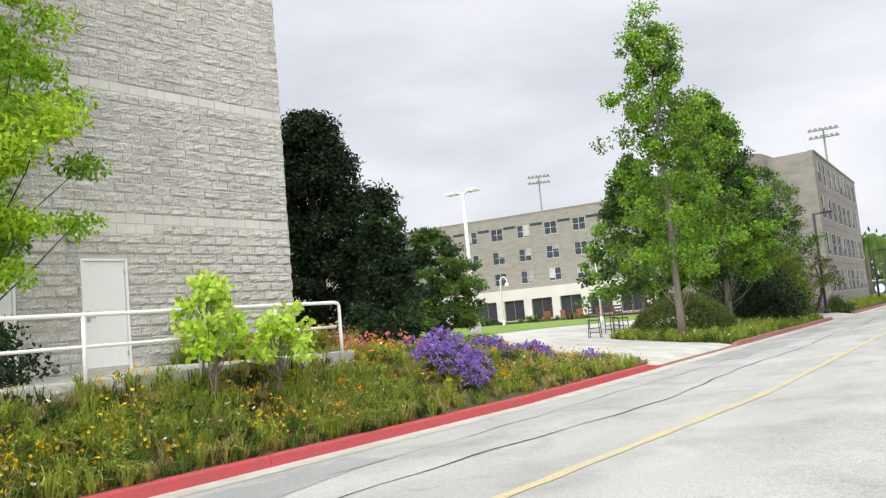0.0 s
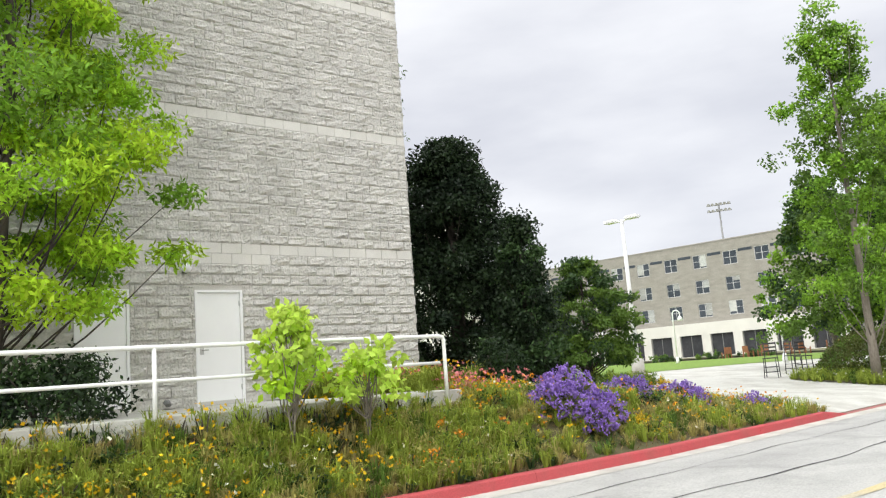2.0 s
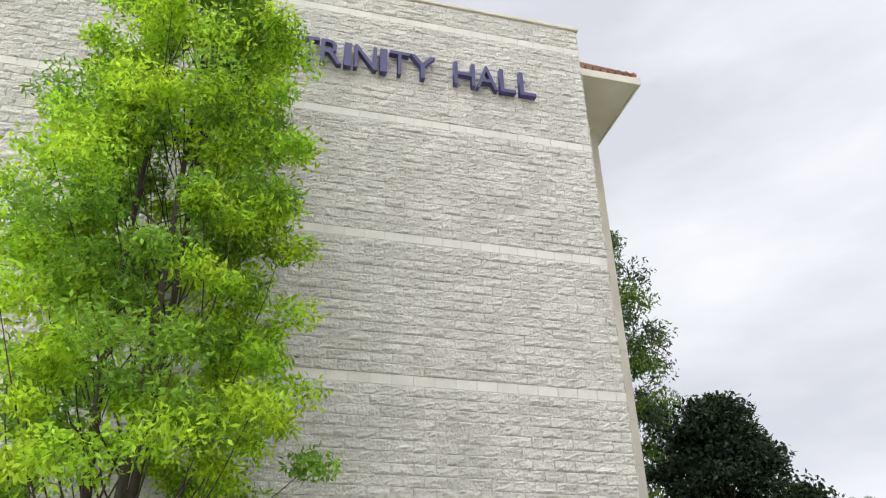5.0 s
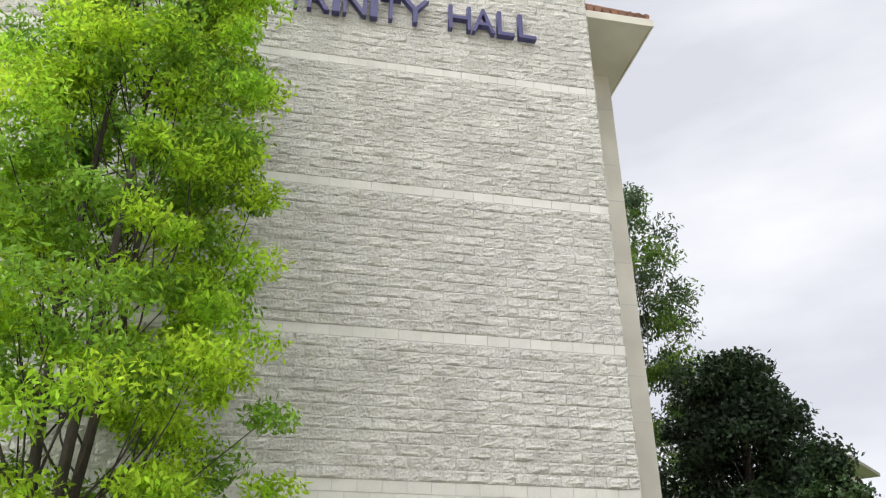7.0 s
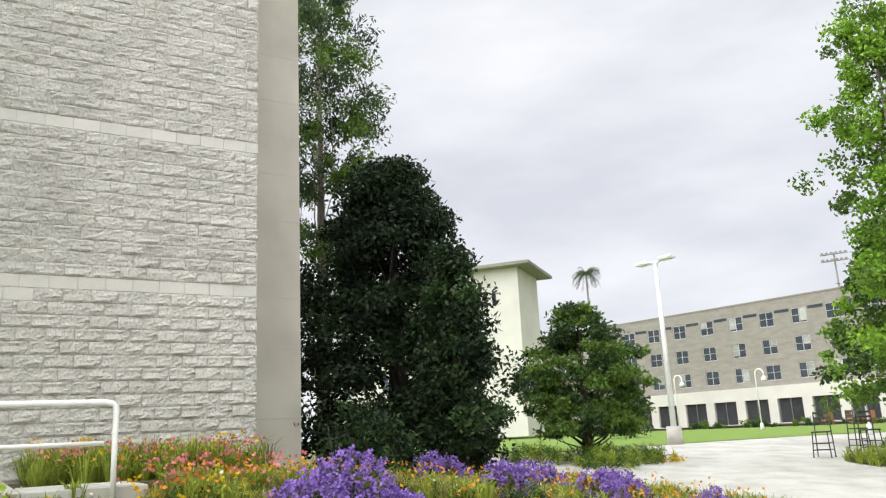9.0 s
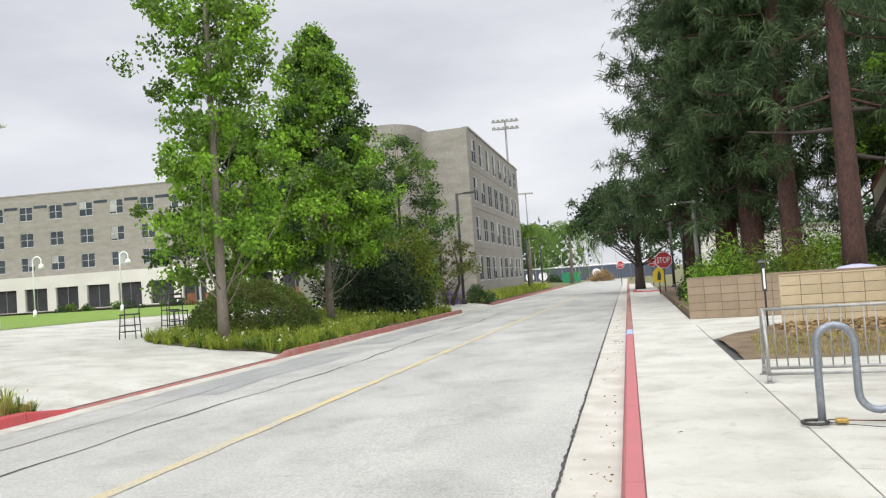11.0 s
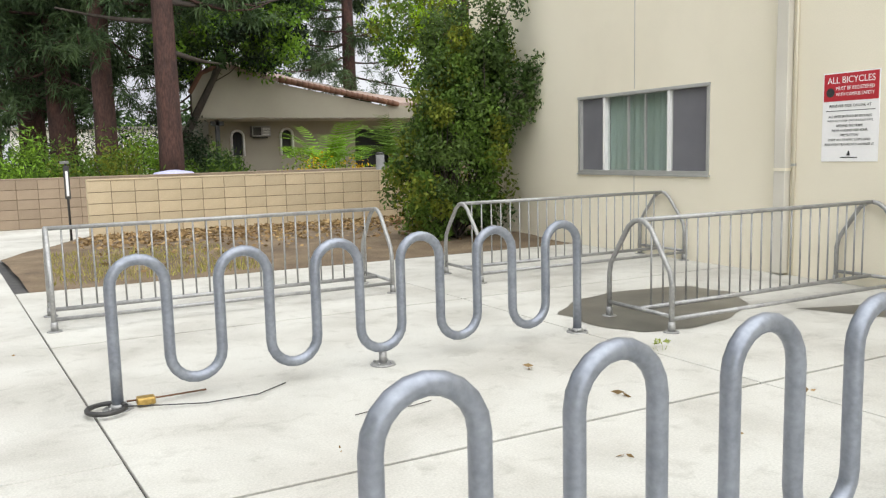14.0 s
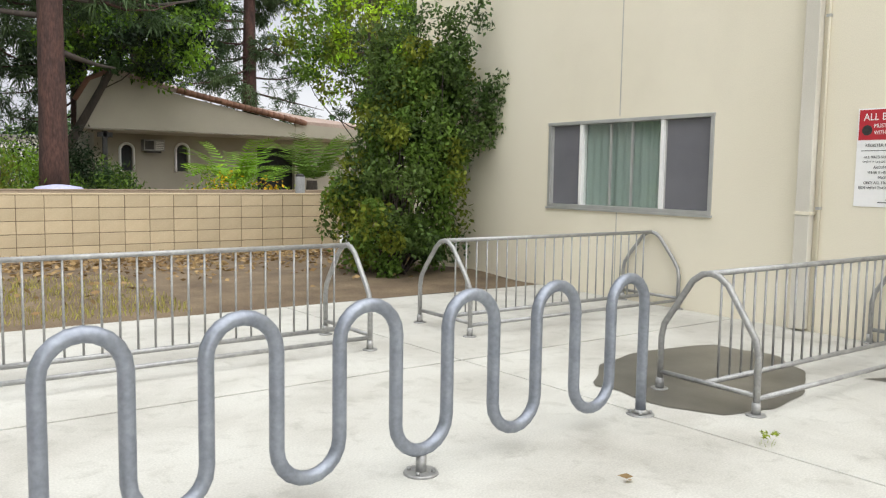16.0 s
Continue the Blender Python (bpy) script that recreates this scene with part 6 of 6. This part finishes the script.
for x, y, h, fz, tr, w, c in ((5.55, 35.0, 17, 5.6, 0.31, 42, 3.2), (4.2, 38.0, 18, 4.0, 0.31, 64, 3.4), (3.15, 41.0, 19, 3.6, 0.40, 100, 3.8), (2.3, 43.2, 19, 3.0, 0.42, 150, 4.7), (0.9, 47.5, 18, 3.2, 0.35, 135, 4.7), (9.5, 52.0, 19, 3.6, 0.35, 80, 4.0), (16.5, 50.0, 20, 3.6, 0.35, 90, 4.2), (13.0, 56.0, 20, 4.0, 0.35, 80, 4.5), (21.5, 47.0, 18, 4.5, 0.35, 80, 4.0)):
    pines.append(pine(x, y, 0.1, h, 0, fz, tr, w, "tall pine with reddish flaky trunk behind the garden wall", c))
for z, tip in ((5.4, (3.85, 1.2, 6.0)), (4.1, (1.75, 1.4, 4.0)), (4.9, (-2.55, 0.6, 5.2))):
    part("bough", limb((0.2, 0, z), tip, 0.085, 0.025, 0.06, 7), BARK_DARK, pines[0], "long dark bare bough")
tree("broadleaf_tree", (5.9, 41.2, 0.1), 9.5, lambda t: 2.5 * math.sin(math.pi * (0.3 + 0.6 * t)) ** 0.8, 4.2, 0.17, BARK_DARK, [LEAF_MID, LEAF_MAGNOLIA, LEAF_BRIGHT, LEAF_DARK], 290, 90, 0.18, 0.5, "broadleaf tree hanging over the bungalow roof", lean=(4.6, -2.0), limbs=4)
tree("broadleaf_tree", (14.2, 35.0, 0.1), 9.5, lambda t: 2.6 * math.sin(math.pi * (0.2 + 0.7 * t)) ** 0.8, 3.2, 0.14, BARK_DARK, [LEAF_YEL, LEAF_LIME, LEAF_MID], 190, 80, 0.17, 0.5, "yellow-green tree behind the cream building", limbs=30)
for x, y, rx, h, lv in ((2.2, 36.0, 1.3, 1.9, [LEAF_MID, LEAF_BRIGHT]), (3.8, 35.2, 1.4, 2.0, [LEAF_MID, LEAF_YEL]), (5.2, 37.2, 1.5, 2.1, [LEAF_MID, LEAF_BRIGHT]), (6.8, 39.5, 1.2, 2.4, LEAF_DARK), (1.6, 39.2, 1.0, 1.6, [LEAF_MAGNOLIA, LEAF_DARK]), (7.3, 36.8, 0.9, 1.5, [LEAF_MID, LEAF_MAGNOLIA]), (6.3, 45.5, 2.2, 3.2, LEAF_DARK), (4.0, 47.0, 2.5, 3.5, LEAF_DARK)):
    shrub("understorey_shrub", (x, y, 0.1), rx * 1.1, rx, h, lv, 5200, 0.15, "ferny green shrub under the pines", leafw=0.3, droop=0.25)
shrub("flowering_shrub", (8.9, 32.1, 0.1), 1.9, 0.6, 1.35, [LEAF_BRIGHT, LEAF_YEL, LEAF_LIME, FL_YELLOW], 3600, 0.1, "light green shrub with small yellow flowers behind the wall")


def cycad(x, y, z, r, n, label, leaves):
    ob = thing("sago_palm", pose(x, y, z), label, "palm")
    part("trunk", tube([(0, 0, -z), (0, 0, 0.35)], 0.16, 10, None, [0.2, 0.14]), BARK_DARK, ob)
    V = []
    for k in range(n):
        a, up = RNG.uniform(0, 2 * math.pi), RNG.uniform(0.55, 1.75)
        pts = [Vector((math.cos(a) * r * t, math.sin(a) * r * t, 0.35 + up * r * t - 0.75 * r * t * t)) for t in np.linspace(0, 1, 15)]
        for i in range(1, 14):
            for s in (-1, 1):
                side = (Vector((-math.sin(a), math.cos(a), 0)) * s + Vector((math.cos(a), math.sin(a), 0.25))) * r * 0.17
                w = (pts[i + 1] - pts[i]) * 0.5
                V.append([pts[i], pts[i] + w, pts[i] + side + w * 0.4, pts[i] + side])
    quads("fronds", np.array([[tuple(v) for v in q] for q in V]), leaves, ob)
    return ob


cycad(9.25, 33.0, 0.75, 1.15, 34, "arching sago palm behind the garden wall", LEAF_BRIGHT)
cycad(11.5, 33.4, 0.9, 1.25, 34, "arching sago palm by the cream building", LEAF_MID)
cypress = shrub("cypress_shrub", (9.0, 41.9, 0.1), 0.28, 0.28, 1.9, LEAF_DARK, 900, 0.1, "small dark cypress against the bungalow")

# the climber at the cream building's corner
climber = thing("climbing_shrub", pose(7.95, 23.7, 0.0), "tall leafy climber leaning on the building corner", "shrub")
def climber_wide(z):
    """Half width of the climber at height z."""
    return 0.42 + 0.5 * min(1, z / 0.8) + 0.14 * math.sin(z * 2.3) - 0.34 * max(0, z - 2.0)


lumps = []
for k in range(150):
    z = 0.15 + 3.05 * RNG.uniform(0, 1)
    a = RNG.uniform(0, 2 * math.pi)
    q = RNG.uniform(0.45, 1.0) * climber_wide(z)
    lumps.append((q * math.cos(a) + 0.12 * z, 0.9 * q * math.sin(a) - 0.05 * z, z, RNG.uniform(0.16, 0.34)))
sprays = [((0.5, -0.3, 2.2), (1.05, -0.7, 3.95)), ((0.5, -0.4, 2.0), (1.75, -0.95, 3.15)), ((0.3, -0.2, 2.3), (0.75, -0.5, 3.75)), ((0.6, -0.5, 1.8), (1.5, -0.9, 2.8)), ((0.2, -0.2, 2.2), (0.2, -0.3, 3.6)), ((0.5, -0.4, 1.7), (1.4, -0.9, 2.2)), ((-0.1, 0, 2.3), (-0.3, -0.2, 3.35))]
bm = bmesh.new()
for k in range(46):
    tip = lumps[RNG.integers(0, len(lumps))]
    limb((RNG.uniform(-0.2, 0.2), RNG.uniform(-0.2, 0.2), 0), tip[:3], 0.022, 0.005, 0.1, 5, bm, 5)
tuft = []
for a, b in sprays:
    limb(a, b, 0.014, 0.004, 0.12, 5, bm, 5)
    for q in range(34):
        f = RNG.uniform(0.1, 1.02)
        tuft.append([a[i] + (b[i] - a[i]) * f + RNG.normal(0, 0.13) for i in range(3)])
part("stem", bm, BARK_DARK, climber)
lp = np.array(lumps)
per = 210
cc = lp[:, :3].repeat(per, axis=0) + unit(len(lp) * per) * (RNG.uniform(0.2, 1, len(lp) * per) ** 0.5 * lp[:, 3].repeat(per))[:, None]
V = leaf_quads(cc, 0.085, 0.045, 0.45)
pick = RNG.integers(0, 6, len(lp)) + (lp[:, 0] - 0.12 * lp[:, 2] < -0.2) * 2 * (lp[:, 2] > 1.6)
pick = pick.repeat(per)
quads("foliage", V[pick < 3], LEAF_IVY, climber)
quads("foliage", V[(pick >= 3) & (pick < 5)], LEAF_MID, climber)
quads("foliage", V[pick >= 5], LEAF_YEL, climber)
tc_ = np.array(tuft).repeat(26, axis=0)
quads("spray", leaf_quads(tc_ + unit(len(tc_)) * (RNG.uniform(0, 1, len(tc_)) ** 0.5)[:, None] * 0.15, 0.085, 0.04, 0.5), LEAF_IVY, climber)

# ---- small things in the yard ----
def stain(name, pts, material, label, category, z=0.004):
    bm = bmesh.new()
    c = Vector((sum(p[0] for p in pts) / len(pts), sum(p[1] for p in pts) / len(pts), 0))
    ring = []
    n = 64
    for k in range(n):
        f = k / n * len(pts)
        i = int(f)
        p = Vector((*pts[i % len(pts)], 0)).lerp(Vector((*pts[(i + 1) % len(pts)], 0)), f - i)
        p += (p - c) * 0.09 * noise.noise(p * 3.1)
        ring.append(bm.verts.new((p.x, p.y, z)))
    bm.faces.new(ring)
    bmesh.ops.triangulate(bm, faces=bm.faces[:])
    bmesh.ops.recalc_face_normals(bm, faces=bm.faces[:])
    return tagged(part(name, bm, material), label, category, kind="structure")


stain("puddle", [(5.95, 17.9), (6.0, 17.3), (6.1, 17.0), (6.5, 16.9), (7.1, 17.05), (7.6, 17.35), (7.9, 17.75), (7.85, 18.3), (7.2, 18.45), (6.5, 18.35)], WET, "shallow dark puddle under the rail rack", "puddle")
stain("puddle", [(7.75, 17.0), (7.95, 16.5), (8.3, 15.9), (8.9, 15.3), (9.1, 15.3), (9.1, 16.3), (8.6, 16.7)], WET, "dark wet patch on the yard near the wall", "puddle")

cable = thing("bike_lock", pose(2.45, 17.05, 0.012), "abandoned bicycle lock and cable at the rack foot", "bicycle lock")
part("cable", tube([(0.02, 0.05, 0.02), (0.2, 0.0, 0.01), (0.45, -0.07, 0.0), (0.75, -0.06, 0.0), (0.95, 0.08, 0.0)], 0.004, 6), DARK_METAL, cable)
part("cable", tube([(0.05, 0.1, 0.03), (0.25, 0.12, 0.02), (0.5, 0.2, 0.0)], 0.006, 6), mat("rusty_cable", (0.16, 0.08, 0.04), (0.1, 0.05, 0.03), 8, 60, 0.8, 0.2), cable)
part("lock_body", bx((0.1, 0.06, 0.0), (0.2, 0.13, 0.045), 0.012), mat("brass_lock", (0.5, 0.34, 0.1), (0.4, 0.26, 0.08), 8, 60, 0.4, 0.05, metal=0.6), cable)
part("loop", tube(arc((-0.06, 0.05, 0.02), 0.1, 0, 340, 16, (1, 0, 0), (0, 1, 0)), 0.014, 8), DARK_METAL, cable)
stick = thing("fallen_twig", pose(3.55, 16.35, 0.008), "thin dark twig lying on the concrete", "twig")
part("stem", tube([(0, 0, 0), (0.15, 0.02, 0.004), (0.32, -0.02, 0.0), (0.45, 0.0, 0.004)], 0.003, 6), BARK_DARK, stick)
def litter(name, x, y, s, material, label):
    ob = thing(name, pose(x, y, 0.004, 0, 0, RNG.uniform(0, 360)), label, "leaf litter")
    quads("blade", leaf_quads(np.zeros((2, 3)) + unit(2) * 0.01 + np.array([0, 0, 0.012]), s, s * 0.5, 0.0, 0.95), material, ob)
    return ob
for x, y, s in ((4.98, 15.9, 0.07), (6.1, 14.95, 0.09), (5.9, 15.4, 0.05), (5.0, 15.1, 0.03), (3.3, 15.9, 0.03), (2.1, 13.3, 0.04), (1.3, 16.8, 0.03), (0.9, 15.2, 0.04), (1.9, 18.8, 0.03), (4.4, 15.2, 0.04), (6.9, 15.4, 0.08), (4.85, 16.6, 0.06)):
    litter("fallen_leaf", x, y, s, DRY_LEAF, "small dry brown leaf on the concrete")
shrub("weed_tuft", (5.86, 16.55, 0.0), 0.1, 0.05, 0.035, GRASS_GREEN, 60, 0.022, "small weed growing in the slab joint", "weed", clump=12, stemm=GRASS_GREEN)
yd = lambda: (RNG.uniform(2.6, 9.0), 27.7 - abs(RNG.normal(0, 1.5)), 0.06)
def soil_pt():
    while True:
        x, y, z = yd()
        if y > 22.2 and x > 2.1 + max(0, y - 25.2) * 0.4:
            return (x, y, z)
P = np.array([soil_pt() for _ in range(2200)])
P[:, 2] += RNG.uniform(0, 0.03, len(P))
tagged(quads("leaf_litter", leaf_quads(P, 0.11, 0.05, 0.0, 0.85), DRY_LEAF), "dry fallen leaves over the soil bed", "leaf litter", kind="stuff")
P = np.array([(xr(y) - 0.12 - abs(RNG.normal(0, 0.12)), y, -0.118) for y in RNG.uniform(9, 45, 150)])
tagged(quads("gutter_litter", leaf_quads(P, 0.04, 0.02, 0.0, 0.9), DRY_LEAF), "bits of dry leaf along the gutter", "leaf litter", kind="stuff")
scatter("soil_weeds", 2600, lambda: (RNG.uniform(2.2, 4.6), RNG.uniform(22.0, 25.2), 0.03), 0.07, 0.012, GRASS, "thin dry grass at the edge of the soil bed", "grass")
lid = thing("bin_lid", pose(5.05, 31.6, 0.98), "pale lilac plastic lid showing over the wall", "lid")
part("shell", tube([(0, 0, 0), (0, 0, 0.1), (0, 0, 0.15)], 0.5, 24, None, [0.52, 0.42, 0.1]), mat("lilac_plastic", (0.5, 0.5, 0.72), (0.45, 0.45, 0.66), 2, 30, 0.4, 0.0), lid)
part("body", tube([(0, 0, -1.0), (0, 0, -0.002)], 0.45, 20), mat("lilac_plastic", (0.5, 0.5, 0.72)), lid)

# ---- block walls, last ----
block_wall("garden_wall_front", 2.99, 27.9, 6.4, 5, 0.2, GARDEN_BLOCK, "buff stack-bonded concrete block garden wall")
block_wall("garden_wall_back", 1.04, 31.0, 13.2, 5, 0.2, GARDEN_BLOCK_DULL, "brown stack-bonded concrete block garden wall")

# split-face blocks of the hall
BANDS = (14, 27, 42, 57, 72)


def rough_block(w, h, seed, smooth=False):
    """One block face: an eased rim and a broken, uneven middle; x is out of the wall."""
    us = (0, 0.0, 0.1, 0.35, 0.65, 0.9, 1, 1)
    vs = (0, 0.0, 0.16, 0.38, 0.62, 0.84, 1, 1)
    V, F = [], []
    proud = 0.014 + 0.022 * abs(noise.noise(Vector((seed * 2.3, 4.1, 0.5))))
    lean_u, lean_v = noise.noise(Vector((seed, 1.3, 0))) * 0.02, noise.noise(Vector((seed, 7.7, 2))) * 0.018
    for j, v in enumerate(vs):
        for i, u in enumerate(us):
            edge = i in (0, 7) or j in (0, 7)
            rim = i in (1, 6) or j in (1, 6)
            q = Vector((u * w * 4.2 + seed * 3.7, v * h * 11 + seed * 1.9, seed * 0.77))
            r = noise.noise(q) + 0.55 * noise.noise(q * 2.1) + 0.3 * noise.noise(q * 4.3)
            if edge:
                x = -0.004
            elif smooth:
                x = 0.006
            else:
                x = proud + 0.036 * max(-0.3, r) + (lean_u * (u - 0.5) + lean_v * (v - 0.5)) * 2
                x = max(0.002, x * (0.5 if rim else 1.0))
            V.append((x, u * w, v * h))
    for j in range(7):
        for i in range(7):
            a = j * 8 + i
            F.append((a, a + 1, a + 9, a + 8))
    return V, F


def courses():
    k = 0
    while HZ0 + k * BLK_H < HTOP - 0.05:
        z = HZ0 + k * BLK_H
        y = HY0 + (0.0 if k % 2 else -BLK_L / 2)
        while y < HY1 - 0.01:
            a, b = max(y, HY0), min(y + BLK_L, HY1)
            spans = [(a, b)]
            if z < DOOR_TOP - 0.02:
                for d0, d1 in DOORS:
                    spans = [s for p, q in spans for s in ((p, min(q, d0)), (max(p, d1), q)) if s[1] - s[0] > 0.03]
            for p, q in spans:
                yield k, p, q, z
            y += BLK_L
        k += 1


rest_v, rest_f, band_v, band_f = [], [], [], []
shapes = []
for s in range(12):
    V, F = rough_block(BLK_L - 0.012, BLK_H - 0.012, s + 1)
    me = bpy.data.meshes.new("block")
    me.from_pydata(V, [], F)
    me.materials.append(SPLIT)
    shapes.append(me)
count = 0
for k, a, b, z in courses():
    smooth = k in BANDS or (k == 13 and b < 8.78)
    near = a > 3.0 and z < 4.3 and b - a > BLK_L - 0.01 and not smooth and count < 300
    if near:
        part("block", shapes[(count * 5 + k) % 12], SPLIT, hall, m=pose(HX, a + 0.006, z + 0.006))
        count += 1
        continue
    V, F = rough_block(b - a - 0.012, BLK_H - 0.012, RNG.uniform(0, 400), smooth)
    vs, fs = (band_v, band_f) if smooth else (rest_v, rest_f)
    base = len(vs)
    vs += [(HX + x, a + 0.006 + y, z + 0.006 + zz) for x, y, zz in V]
    fs += [tuple(i + base for i in f) for f in F]
for nm, vs, fs, mm, lb in (("blockwork", rest_v, rest_f, SPLIT, "split-face blocks higher up"), ("smooth_band", band_v, band_f, SMOOTH_BLOCK, "smooth pale block bands")):
    me = bpy.data.meshes.new(nm)
    me.from_pydata(vs, [], fs)
    me.materials.append(mm)
    tagged(part(nm, me, mm, hall, lb), kind="stuff")
